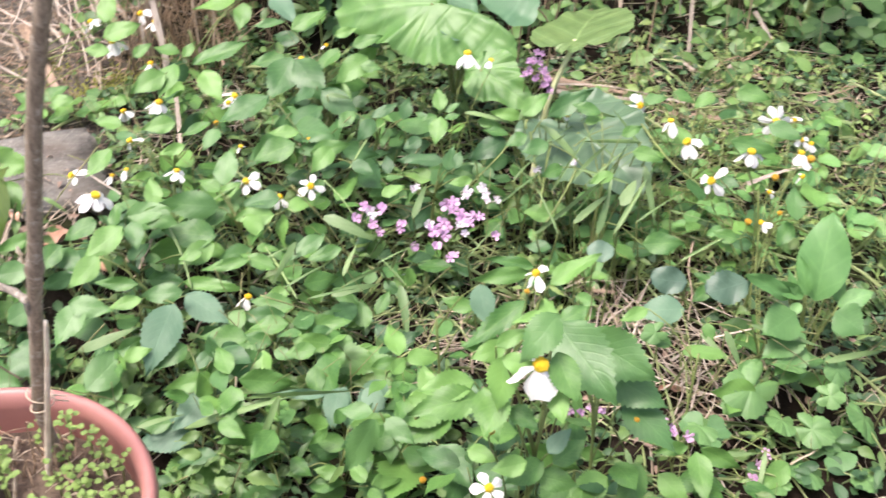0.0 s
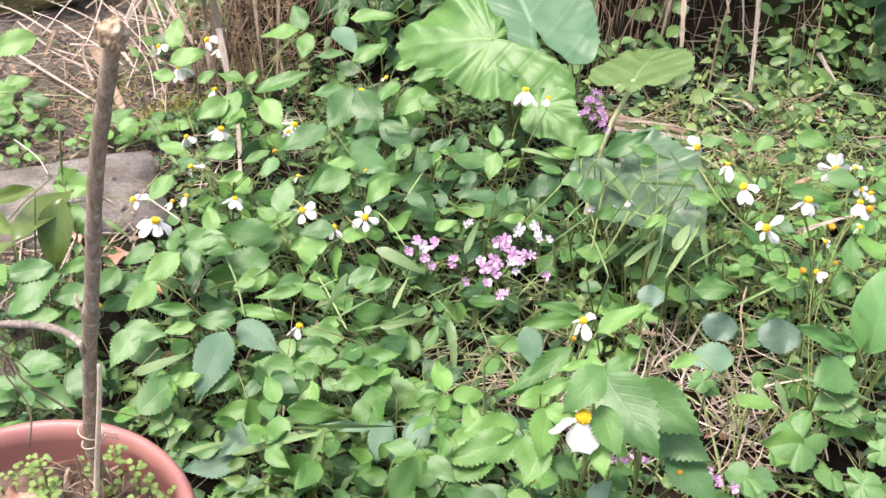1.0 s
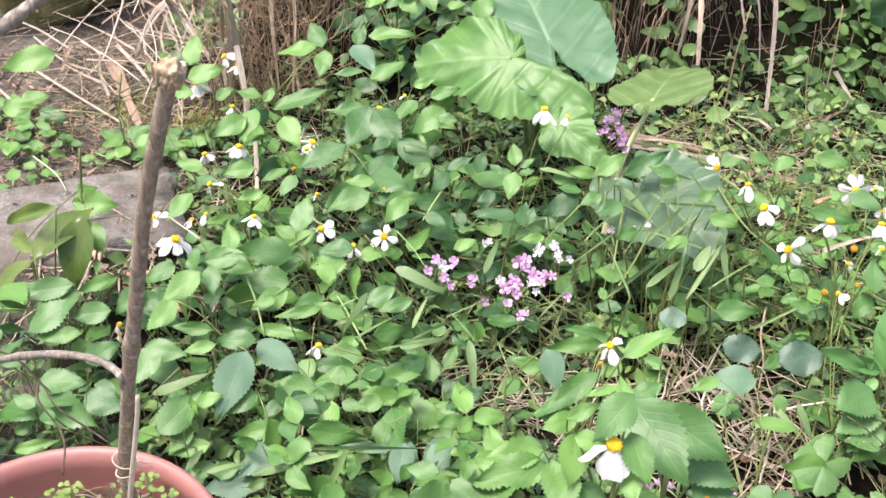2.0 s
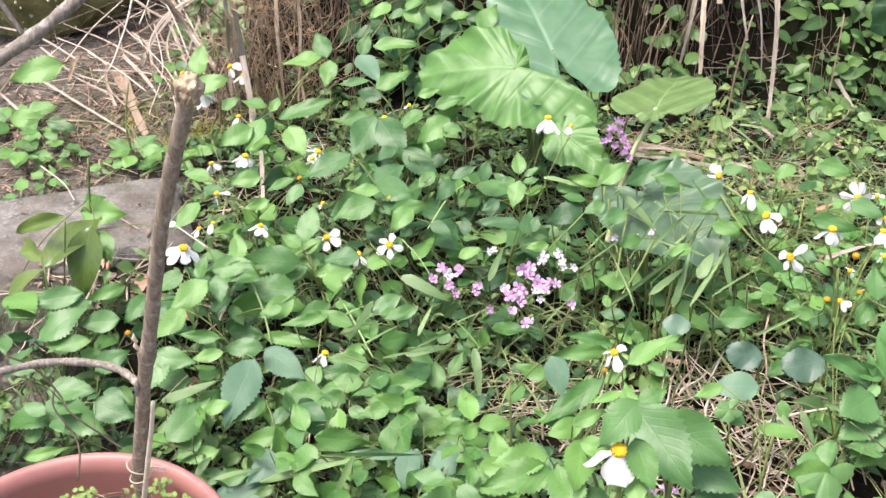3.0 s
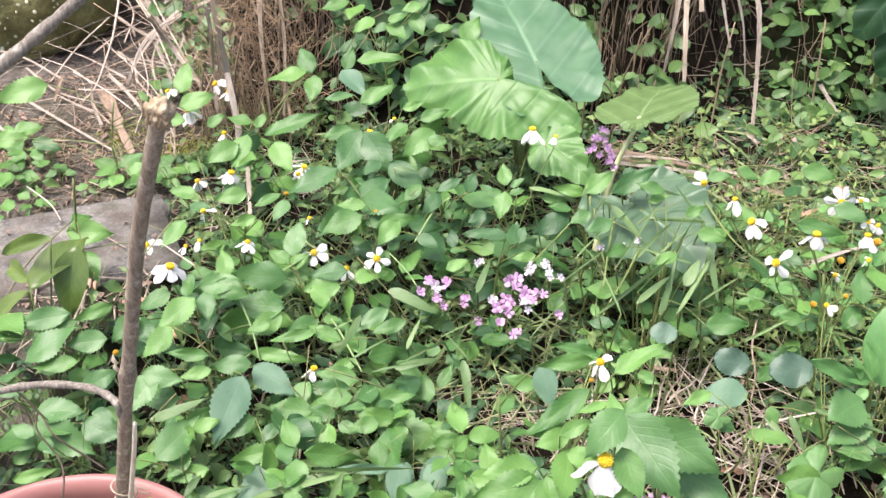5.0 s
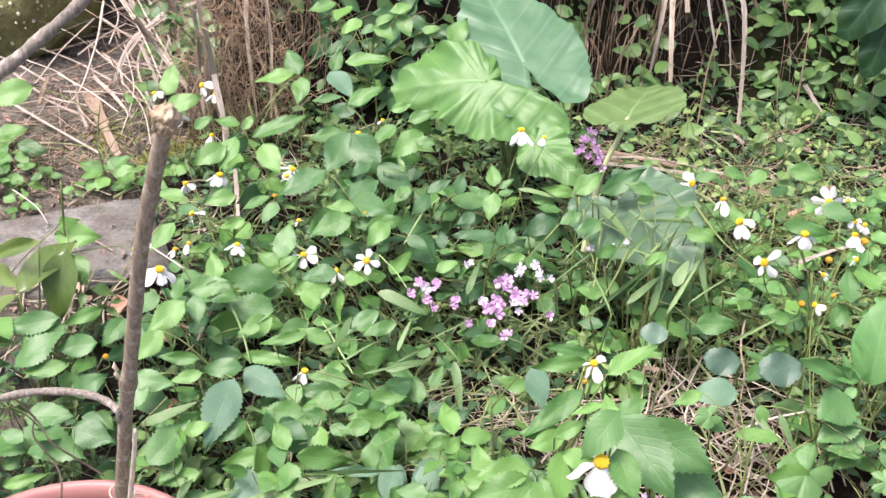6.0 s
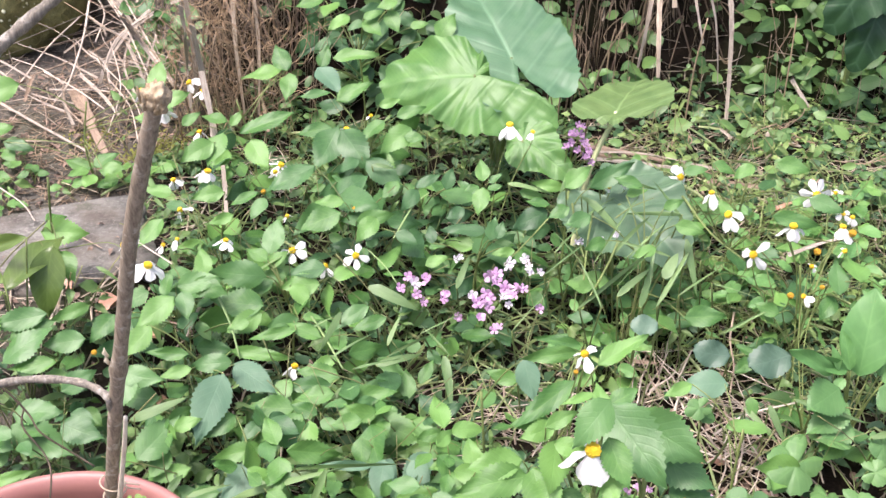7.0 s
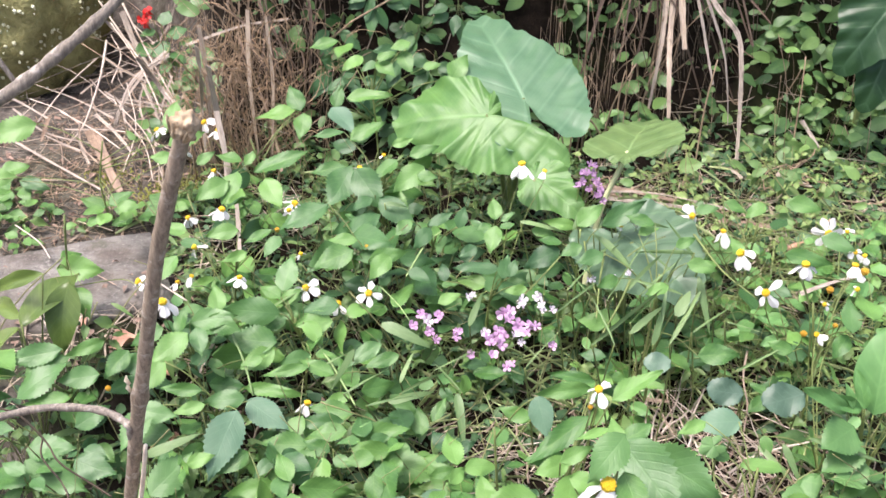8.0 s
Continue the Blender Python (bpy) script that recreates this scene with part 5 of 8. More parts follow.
weed(-0.089, 1.901, [
    (-0.161, 1.966, 0.297, -0.225, 1.956, 0.29, 0.021, 1),
    (-0.148, 1.937, 0.292, -0.078, 1.966, 0.315, 0.035, 0),
    (-0.155, 1.872, 0.265, -0.223, 1.86, 0.256, 0.032, 0),
    (-0.145, 1.863, 0.266, -0.182, 1.791, 0.223, 0.067, 1),
    (-0.132, 1.839, 0.272, -0.087, 1.786, 0.225, 0.067, 1),
    (-0.054, 1.863, 0.278, -0.088, 1.839, 0.259, 0.045, 0),
    (0.002, 1.838, 0.277, -0.052, 1.799, 0.249, 0.05, 0),
    (-0.009, 1.819, 0.269, 0.024, 1.814, 0.265, 0.028, 0),
    (-0.061, 1.919, 0.287, -0.02, 1.928, 0.295, 0.021, 0),
    (-0.026, 1.89, 0.276, 0.031, 1.905, 0.286, 0.028, 0),
], [
    (-0.255, 1.798, 0.223, 0.049, 5, 0.365, -0.094, 0.926, 0.5),
    (-0.126, 1.866, 0.262, 0.05, 4, 0.392, 0.005, 0.92, 0.6),
    (-0.077, 1.889, 0.28, 0.018, 1, 0.005, -0.261, 0.965, 0.5),
])
weed(0.465, 1.058, [
    (0.428, 1.088, 0.186, 0.398, 1.098, 0.193, 0.023, 0),
    (0.394, 1.112, 0.235, 0.353, 1.099, 0.225, 0.02, 0),
    (0.461, 1.159, 0.191, 0.402, 1.156, 0.189, 0.051, 2),
    (0.467, 1.14, 0.122, 0.535, 1.133, 0.116, 0.026, 0),
    (0.418, 0.938, 0.069, 0.478, 0.925, 0.062, 0.039, 0),
    (0.595, 0.982, 0.04, 0.551, 0.956, 0.022, 0.037, 0),
    (0.436, 0.939, 0.053, 0.46, 0.895, 0.08, 0.047, 0),
    (0.522, 0.945, 0.04, 0.556, 0.919, 0.032, 0.039, 0),
], [
])
weed(-0.244, 1.103, [
    (-0.271, 1.15, 0.167, -0.315, 1.123, 0.152, 0.029, 0),
    (-0.293, 1.066, 0.094, -0.342, 1.063, 0.093, 0.025, 1),
    (-0.225, 1.116, 0.129, -0.242, 1.136, 0.145, 0.021, 0),
    (-0.232, 1.115, 0.136, -0.301, 1.103, 0.126, 0.029, 0),
    (-0.23, 1.119, 0.12, -0.206, 1.141, 0.133, 0.03, 1),
    (-0.244, 1.093, 0.118, -0.282, 1.057, 0.099, 0.05, 2),
    (-0.189, 1.088, 0.117, -0.242, 1.069, 0.102, 0.025, 1),
    (-0.267, 1.042, 0.048, -0.304, 1.007, 0.031, 0.037, 0),
    (-0.216, 1.033, 0.047, -0.263, 0.988, 0.02, 0.049, 0),
    (-0.261, 1.062, 0.087, -0.338, 1.046, 0.074, 0.053, 2),
    (-0.251, 1.028, 0.058, -0.202, 1.031, 0.061, 0.018, 0),
], [
])
weed(0.379, 1.445, [
    (0.433, 1.307, 0.202, 0.496, 1.306, 0.202, 0.036, 0),
    (0.298, 1.46, 0.304, 0.254, 1.444, 0.296, 0.028, 1),
    (0.397, 1.523, 0.32, 0.35, 1.538, 0.33, 0.023, 0),
    (0.425, 1.404, 0.317, 0.469, 1.392, 0.308, 0.025, 0),
    (0.308, 1.38, 0.307, 0.275, 1.366, 0.301, 0.023, 0),
    (0.381, 1.34, 0.317, 0.344, 1.328, 0.31, 0.021, 0),
    (0.37, 1.524, 0.302, 0.405, 1.531, 0.307, 0.021, 0),
    (0.419, 1.459, 0.314, 0.453, 1.471, 0.321, 0.019, 0),
], [
])
weed(-0.059, 1.36, [
    (-0.077, 1.4, 0.173, -0.138, 1.367, 0.151, 0.028, 1),
    (-0.048, 1.38, 0.163, -0.105, 1.364, 0.153, 0.024, 0),
    (-0.155, 1.339, 0.156, -0.211, 1.36, 0.17, 0.026, 0),
    (-0.016, 1.273, 0.077, -0.019, 1.314, 0.099, 0.03, 0),
    (0.003, 1.307, 0.077, 0.027, 1.344, 0.094, 0.021, 0),
], [
])
weed(0.103, 1.105, [
    (0.075, 1.069, 0.143, 0.064, 1.088, 0.158, 0.02, 1),
    (0.062, 1.039, 0.157, 0.022, 1.028, 0.147, 0.04, 0),
    (0.151, 1.17, 0.198, 0.105, 1.183, 0.209, 0.024, 0),
    (0.15, 1.115, 0.289, 0.16, 1.074, 0.253, 0.036, 2),
    (0.076, 1.034, 0.16, 0.07, 1.063, 0.181, 0.033, 0),
], [
])
weed(-0.608, 1.157, [
    (-0.663, 1.154, 0.123, -0.598, 1.117, 0.147, 0.051, 0),
    (-0.629, 1.113, 0.116, -0.607, 1.13, 0.128, 0.021, 0),
    (-0.6, 1.148, 0.163, -0.517, 1.115, 0.136, 0.059, 1),
    (-0.599, 1.163, 0.171, -0.535, 1.162, 0.171, 0.046, 1),
    (-0.635, 1.101, 0.093, -0.569, 1.114, 0.102, 0.019, 0),
    (-0.523, 1.144, 0.165, -0.474, 1.128, 0.156, 0.05, 1),
], [
])
weed(-0.225, 1.47, [
    (-0.256, 1.528, 0.196, -0.241, 1.583, 0.232, 0.042, 1),
    (-0.257, 1.511, 0.196, -0.29, 1.528, 0.206, 0.028, 0),
    (-0.255, 1.509, 0.185, -0.226, 1.527, 0.197, 0.028, 0),
    (-0.253, 1.46, 0.197, -0.346, 1.47, 0.203, 0.049, 1),
    (-0.247, 1.474, 0.174, -0.281, 1.461, 0.166, 0.03, 0),
    (-0.226, 1.502, 0.165, -0.266, 1.507, 0.169, 0.028, 0),
    (-0.153, 1.486, 0.194, -0.212, 1.477, 0.189, 0.039, 1),
    (-0.167, 1.461, 0.176, -0.221, 1.457, 0.174, 0.044, 0),
    (-0.209, 1.449, 0.185, -0.184, 1.422, 0.163, 0.034, 0),
    (-0.255, 1.386, 0.192, -0.326, 1.394, 0.199, 0.057, 0),
    (-0.254, 1.373, 0.184, -0.309, 1.351, 0.167, 0.037, 0),
    (-0.194, 1.372, 0.172, -0.245, 1.36, 0.165, 0.028, 1),
    (-0.196, 1.342, 0.172, -0.269, 1.329, 0.166, 0.02, 0),
], [
    (-0.215, 1.54, 0.194, 0.05, 4, 0.004, -0.402, 0.915, 0.1),
    (-0.156, 1.512, 0.178, 0.044, 3, -0.51, -0.414, 0.754, 0.4),
    (-0.325, 1.515, 0.236, 0.039, 5, 0.216, 0.037, 0.976, 0.6),
])
weed(-0.388, 1.116, [
    (-0.407, 1.082, 0.15, -0.354, 1.138, 0.177, 0.048, 1),
    (-0.368, 1.109, 0.139, -0.389, 1.075, 0.122, 0.033, 0),
    (-0.444, 1.103, 0.129, -0.406, 1.078, 0.148, 0.033, 0),
    (-0.335, 1.091, 0.121, -0.392, 1.079, 0.112, 0.025, 0),
], [
])
weed(-0.388, 1.37, [
    (-0.403, 1.36, 0.237, -0.396, 1.387, 0.257, 0.028, 0),
    (-0.39, 1.386, 0.235, -0.316, 1.393, 0.24, 0.037, 1),
    (-0.345, 1.405, 0.244, -0.352, 1.437, 0.267, 0.033, 0),
    (-0.374, 1.359, 0.243, -0.361, 1.319, 0.222, 0.032, 1),
    (-0.38, 1.325, 0.258, -0.429, 1.288, 0.236, 0.044, 0),
    (-0.423, 1.339, 0.259, -0.462, 1.322, 0.244, 0.036, 0),
    (-0.47, 1.296, 0.237, -0.442, 1.275, 0.219, 0.04, 1),
    (-0.466, 1.29, 0.252, -0.494, 1.262, 0.23, 0.035, 0),
    (-0.362, 1.389, 0.238, -0.309, 1.371, 0.228, 0.037, 0),
    (-0.269, 1.346, 0.188, -0.305, 1.339, 0.182, 0.02, 0),
], [
    (-0.429, 1.389, 0.275, 0.057, 6, 0.429, -0.024, 0.903, 0.5),
    (-0.425, 1.485, 0.25, 0.029, 2, 0.007, -0.11, 0.994, 0.6),
])
weed(0.11, 1.563, [
    (0.133, 1.576, 0.201, 0.057, 1.581, 0.205, 0.029, 3),
    (0.138, 1.565, 0.19, 0.15, 1.594, 0.214, 0.029, 3),
    (0.153, 1.565, 0.19, 0.165, 1.592, 0.209, 0.02, 3),
    (0.178, 1.501, 0.209, 0.138, 1.497, 0.206, 0.018, 0),
    (0.036, 1.564, 0.186, 0.031, 1.595, 0.202, 0.023, 3),
    (0.02, 1.486, 0.192, 0.059, 1.498, 0.201, 0.022, 0),
], [
])
weed(0.017, 1.148, [
    (0.014, 1.08, 0.144, -0.023, 1.046, 0.117, 0.041, 2),
    (-0.011, 1.184, 0.112, 0.032, 1.159, 0.093, 0.039, 0),
    (0.048, 1.119, 0.097, -0.002, 1.155, 0.128, 0.047, 0),
], [
])
weed(0.138, 1.672, [
    (0.132, 1.664, 0.258, 0.131, 1.691, 0.276, 0.034, 0),
    (0.127, 1.663, 0.244, 0.097, 1.654, 0.238, 0.017, 0),
    (0.143, 1.663, 0.251, 0.169, 1.675, 0.261, 0.016, 1),
    (0.139, 1.643, 0.25, 0.168, 1.647, 0.253, 0.016, 0),
    (0.132, 1.653, 0.244, 0.123, 1.618, 0.217, 0.04, 0),
    (0.095, 1.631, 0.216, 0.068, 1.616, 0.207, 0.027, 3),
    (0.199, 1.646, 0.241, 0.241, 1.638, 0.234, 0.021, 0),
], [
    (0.191, 1.768, 0.315, 0.054, 6, 0.01, 0.225, 0.974, 0.9),
    (0.233, 1.749, 0.309, 0.034, 3, 0.227, 0.129, 0.965, 0.9),
])
weed(0.621, 1.171, [
    (0.659, 1.162, 0.139, 0.592, 1.126, 0.116, 0.051, 1),
    (0.513, 1.18, 0.142, 0.514, 1.156, 0.123, 0.022, 0),
    (0.565, 1.079, 0.094, 0.507, 1.079, 0.095, 0.042, 0),
    (0.549, 1.094, 0.067, 0.515, 1.044, 0.086, 0.042, 0),
    (0.547, 1.108, 0.1, 0.584, 1.124, 0.113, 0.021, 0),
    (0.653, 1.124, 0.106, 0.613, 1.097, 0.092, 0.038, 0),
    (0.66, 1.056, 0.041, 0.691, 1.014, 0.014, 0.033, 1),
], [
    (0.656, 1.325, 0.241, 0.013, 0, 0.005, -0.261, 0.965, 0),
    (0.637, 1.338, 0.274, 0.023, 3, 0.004, -0.345, 0.938, 0.4),
])
weed(-0.638, 1.573, [
    (-0.662, 1.583, 0.22, -0.585, 1.578, 0.217, 0.051, 0),
    (-0.677, 1.654, 0.199, -0.656, 1.681, 0.188, 0.032, 0),
    (-0.575, 1.421, 0.281, -0.553, 1.389, 0.258, 0.042, 0),
], [
    (-0.497, 1.505, 0.24, 0.045, 4, -0.637, -0.282, 0.718, 0.4),
])
weed(-0.352, 2.032, [
    (-0.488, 2.023, 0.199, -0.452, 2.045, 0.215, 0.025, 0),
    (-0.283, 2.199, 0.245, -0.37, 2.183, 0.234, 0.041, 0),
    (-0.265, 2.127, 0.275, -0.289, 2.178, 0.307, 0.044, 0),
    (-0.256, 2.102, 0.28, -0.263, 2.045, 0.247, 0.039, 0),
    (-0.353, 1.942, 0.22, -0.238, 1.975, 0.245, 0.042, 0),
    (-0.385, 2.028, 0.192, -0.363, 2.06, 0.209, 0.022, 0),
    (-0.393, 2.041, 0.196, -0.449, 2.053, 0.204, 0.031, 0),
    (-0.381, 1.91, 0.238, -0.406, 1.849, 0.199, 0.046, 0),
    (-0.319, 1.874, 0.237, -0.288, 1.825, 0.205, 0.051, 0),
    (-0.4, 1.877, 0.23, -0.45, 1.851, 0.212, 0.052, 0),
], [
    (-0.5, 2.212, 0.211, 0.052, 5, -0.572, -0.147, 0.807, 0.5),
    (-0.468, 2.191, 0.199, 0.047, 5, 0.327, 0.124, 0.937, 0.7),
    (-0.443, 1.977, 0.206, 0.043, 4, -0.209, 0.133, 0.969, 0.7),
])
weed(-0.052, 1.096, [
    (-0.086, 1.116, 0.144, -0.084, 1.088, 0.121, 0.033, 0),
    (-0.068, 1.069, 0.134, -0.141, 1.074, 0.136, 0.015, 2),
    (-0.043, 1.076, 0.138, -0.064, 1.037, 0.11, 0.041, 2),
    (-0.051, 1.063, 0.149, -0.059, 1.02, 0.128, 0.04, 2),
    (-0.011, 1.057, 0.153, 0.006, 1.024, 0.134, 0.037, 2),
], [
])
weed(0.061, 0.983, [
    (0.03, 1.008, 0.134, -0.029, 1.01, 0.135, 0.028, 0),
    (0.023, 0.995, 0.143, 0.019, 0.957, 0.122, 0.039, 1),
    (0.104, 0.993, 0.161, 0.038, 0.966, 0.141, 0.046, 0),
    (0.038, 0.958, 0.122, 0.082, 0.943, 0.113, 0.031, 0),
    (0.035, 0.974, 0.097, 0.019, 0.889, 0.118, 0.069, 0),
    (0.14, 0.903, 0.089, 0.087, 0.891, 0.08, 0.046, 0),
    (0.035, 0.929, 0.056, -0.012, 0.903, 0.04, 0.046, 0),
    (0.027, 0.992, 0.163, 0.122, 1.005, 0.172, 0.057, 0),
    (0.034, 0.949, 0.139, 0.079, 0.938, 0.133, 0.027, 1),
    (0.017, 0.961, 0.096, 0.024, 0.887, 0.111, 0.055, 0),
    (0.104, 0.994, 0.232, 0.132, 0.968, 0.222, 0.034, 1),
    (0.086, 0.945, 0.153, 0.12, 0.895, 0.13, 0.045, 1),
    (0.115, 0.924, 0.118, 0.09, 0.89, 0.103, 0.045, 1),
], [
    (0.06, 0.915, 0.121, 0.015, 0, -0.017, -0.137, 0.99, 0),
])
weed(-0.049, 0.993, [
    (-0.096, 0.98, 0.084, -0.122, 0.973, 0.08, 0.022, 0),
    (-0.053, 0.997, 0.093, -0.093, 1.005, 0.096, 0.032, 1),
    (-0.045, 0.967, 0.045, -0.092, 0.96, 0.042, 0.024, 0),
    (-0.06, 0.951, 0.029, -0.124, 0.945, 0.024, 0.04, 0),
    (-0.012, 0.972, 0.135, 0.036, 0.982, 0.143, 0.037, 0),
    (-0.035, 1.005, 0.138, 0.023, 1.006, 0.142, 0.027, 0),
    (-0.043, 0.989, 0.113, -0.083, 1.001, 0.119, 0.028, 0),
    (-0.097, 0.966, 0.064, -0.046, 0.964, 0.065, 0.03, 0),
    (-0.053, 0.966, 0.084, -0.084, 0.973, 0.086, 0.022, 0),
    (-0.03, 0.942, 0.106, -0.009, 0.954, 0.115, 0.02, 1),
    (-0.009, 0.969, 0.121, -0.021, 0.95, 0.108, 0.02, 0),
], [
])
weed(-0.346, 1.253, [
    (-0.426, 1.199, 0.215, -0.452, 1.144, 0.186, 0.042, 1),
    (-0.404, 1.264, 0.25, -0.445, 1.231, 0.222, 0.035, 0),
    (-0.345, 1.227, 0.223, -0.405, 1.231, 0.226, 0.021, 0),
    (-0.341, 1.216, 0.204, -0.387, 1.205, 0.198, 0.021, 0),
    (-0.442, 1.197, 0.217, -0.381, 1.185, 0.21, 0.034, 1),
    (-0.29, 1.194, 0.211, -0.323, 1.112, 0.159, 0.055, 2),
    (-0.283, 1.231, 0.202, -0.344, 1.229, 0.199, 0.031, 1),
    (-0.286, 1.26, 0.172, -0.226, 1.223, 0.151, 0.049, 2),
    (-0.299, 1.308, 0.16, -0.207, 1.295, 0.152, 0.023, 0),
], [
])
pink_clump([
    (0, 1.453, 0.177, 0.025),
    (-0.025, 1.438, 0.179, 0.021),
    (0.021, 1.449, 0.189, 0.025),
    (0.048, 1.421, 0.166, 0.019),
    (0.004, 1.437, 0.167, 0.021),
    (0.128, 1.417, 0.218, 0.027),
    (0.104, 1.362, 0.201, 0.026),
    (0.118, 1.369, 0.214, 0.024),
    (0.147, 1.361, 0.232, 0.024),
    (0.174, 1.341, 0.244, 0.018),
    (0.158, 1.332, 0.237, 0.02),
    (0.189, 1.253, 0.271, 0.017),
    (0.104, 1.322, 0.201, 0.022),
    (0.125, 1.299, 0.196, 0.018),
    (0.07, 1.384, 0.159, 0.017),
    (0.135, 1.386, 0.225, 0.024),
    (0.096, 1.401, 0.187, 0.021),
    (0.118, 1.334, 0.214, 0.022),
    (0.141, 1.339, 0.228, 0.02),
    (0.164, 1.353, 0.239, 0.016),
    (-0.01, 1.467, 0.182, 0.02),
    (0.014, 1.422, 0.161, 0.017),
    (0.057, 1.424, 0.176, 0.015),
])
white_sprigs([
    (0.163, 1.446, 0.221, 0.021),
    (0.19, 1.451, 0.226, 0.021),
    (0.192, 1.407, 0.239, 0.017),
    (0.205, 1.38, 0.247, 0.017),
    (0.075, 1.514, 0.185, 0.016),
    (0.346, 1.469, 0.258, 0.017),
    (0.283, 1.461, 0.252, 0.015),
    (0.32, 1.457, 0.255, 0.013),
])
pink_low([
    (0.403, 0.966, 0.143, 0.017),
    (0.436, 0.98, 0.109, 0.02),
    (0.446, 0.956, 0.089, 0.019),
    (0.55, 0.981, 0.042, 0.018),
    (0.388, 0.962, 0.163, 0.015),
    (0.566, 0.998, 0.048, 0.015),
    (0.538, 0.963, 0.032, 0.019),
    (0.234, 0.86, 0.298, 0.012),
    (0.249, 0.87, 0.284, 0.011),
    (0.263, 0.877, 0.281, 0.012),
    (0.272, 0.872, 0.285, 0.01),
    (0.22, 0.851, 0.315, 0.011),
])
SPIKE = [
    (0.314, 1.718, 0.337),
    (0.308, 1.709, 0.324),
    (0.297, 1.7, 0.311),
    (0.29, 1.696, 0.305),
    (0.324, 1.702, 0.313),
    (0.332, 1.691, 0.298),
    (0.321, 1.685, 0.289),
    (0.334, 1.679, 0.28),
    (0.311, 1.693, 0.3),
    (0.326, 1.672, 0.27),
    (0.302, 1.71, 0.326),
    (0.318, 1.709, 0.324),
]
SILVER = [
    (0.494, 1.242, 0.174, 0.435, 1.251, 0.179, 0.044),
    (0.604, 1.27, 0.148, 0.531, 1.253, 0.138, 0.056),
    (0.359, 1.203, 0.276, 0.317, 1.197, 0.271, 0.034),
]
BLADES = [
    (-0.258, 1.057, 0.098, -0.139, 1.082, 0.119, 0.018),
    (-0.201, 1.091, 0.129, -0.11, 1.091, 0.129, 0.012),
    (0.045, 1.308, 0.136, 0.054, 1.238, 0.083, 0.016),
    (0.541, 1.168, 0.135, 0.559, 1.118, 0.099, 0.012),
    (0.598, 1.158, 0.138, 0.683, 1.131, 0.116, 0.014),
    (0.56, 1.072, 0.063, 0.614, 1.131, 0.099, 0.014),
    (-0.078, 1.435, 0.188, 0.004, 1.401, 0.164, 0.021),
    (0.404, 1.35, 0.25, 0.433, 1.39, 0.271, 0.02),
    (-0.417, 1.123, 0.189, -0.337, 1.149, 0.208, 0.015),
    (-0.287, 1.486, 0.178, -0.21, 1.536, 0.209, 0.008),
    (-0.066, 1.299, 0.128, 0.008, 1.315, 0.137, 0.013),
    (0.178, 1.648, 0.259, 0.27, 1.629, 0.248, 0.012),
]
BLADES_FAR = [
    (0.308, 1.551, 0.28, 0.363, 1.5, 0.237, 0.015),
    (0.347, 1.613, 0.284, 0.416, 1.593, 0.271, 0.014),
    (0.354, 1.291, 0.239, 0.383, 1.352, 0.282, 0.012),
    (0.453, 1.42, 0.278, 0.463, 1.347, 0.216, 0.013),
    (0.314, 1.284, 0.267, 0.373, 1.327, 0.289, 0.011),
    (-0.075, 1.755, 0.243, -0.031, 1.749, 0.239, 0.009),
    (0.3, 1.647, 0.287, 0.271, 1.606, 0.265, 0.018),
    (-0.048, 1.345, 0.132, -0.025, 1.393, 0.165, 0.009),
    (0.072, 1.429, 0.184, 0.097, 1.474, 0.223, 0.012),
    (-0.123, 1.372, 0.183, -0.158, 1.312, 0.149, 0.011),
]
BLADES_MID = [
    (0.249, 1.253, 0.27, 0.368, 1.325, 0.323, 0.006),
    (0.384, 1.303, 0.229, 0.473, 1.417, 0.291, 0.008),
    (0.302, 1.418, 0.236, 0.402, 1.538, 0.305, 0.004),
    (0.326, 1.339, 0.247, 0.438, 1.428, 0.296, 0.003),
    (0.239, 1.449, 0.238, 0.334, 1.531, 0.287, 0.005),
    (0.366, 1.311, 0.245, 0.391, 1.388, 0.311, 0.007),
    (0.21, 1.365, 0.253, 0.288, 1.413, 0.285, 0.004),
    (0.424, 1.326, 0.233, 0.515, 1.379, 0.261, 0.004),
    (0.468, 1.376, 0.263, 0.556, 1.419, 0.299, 0.004),
    (-0.138, 1.292, 0.154, -0.066, 1.336, 0.175, 0.005),
    (-0.101, 1.267, 0.15, -0.028, 1.283, 0.159, 0.005),
    (-0.197, 1.344, 0.158, -0.123, 1.373, 0.183, 0.003),
]
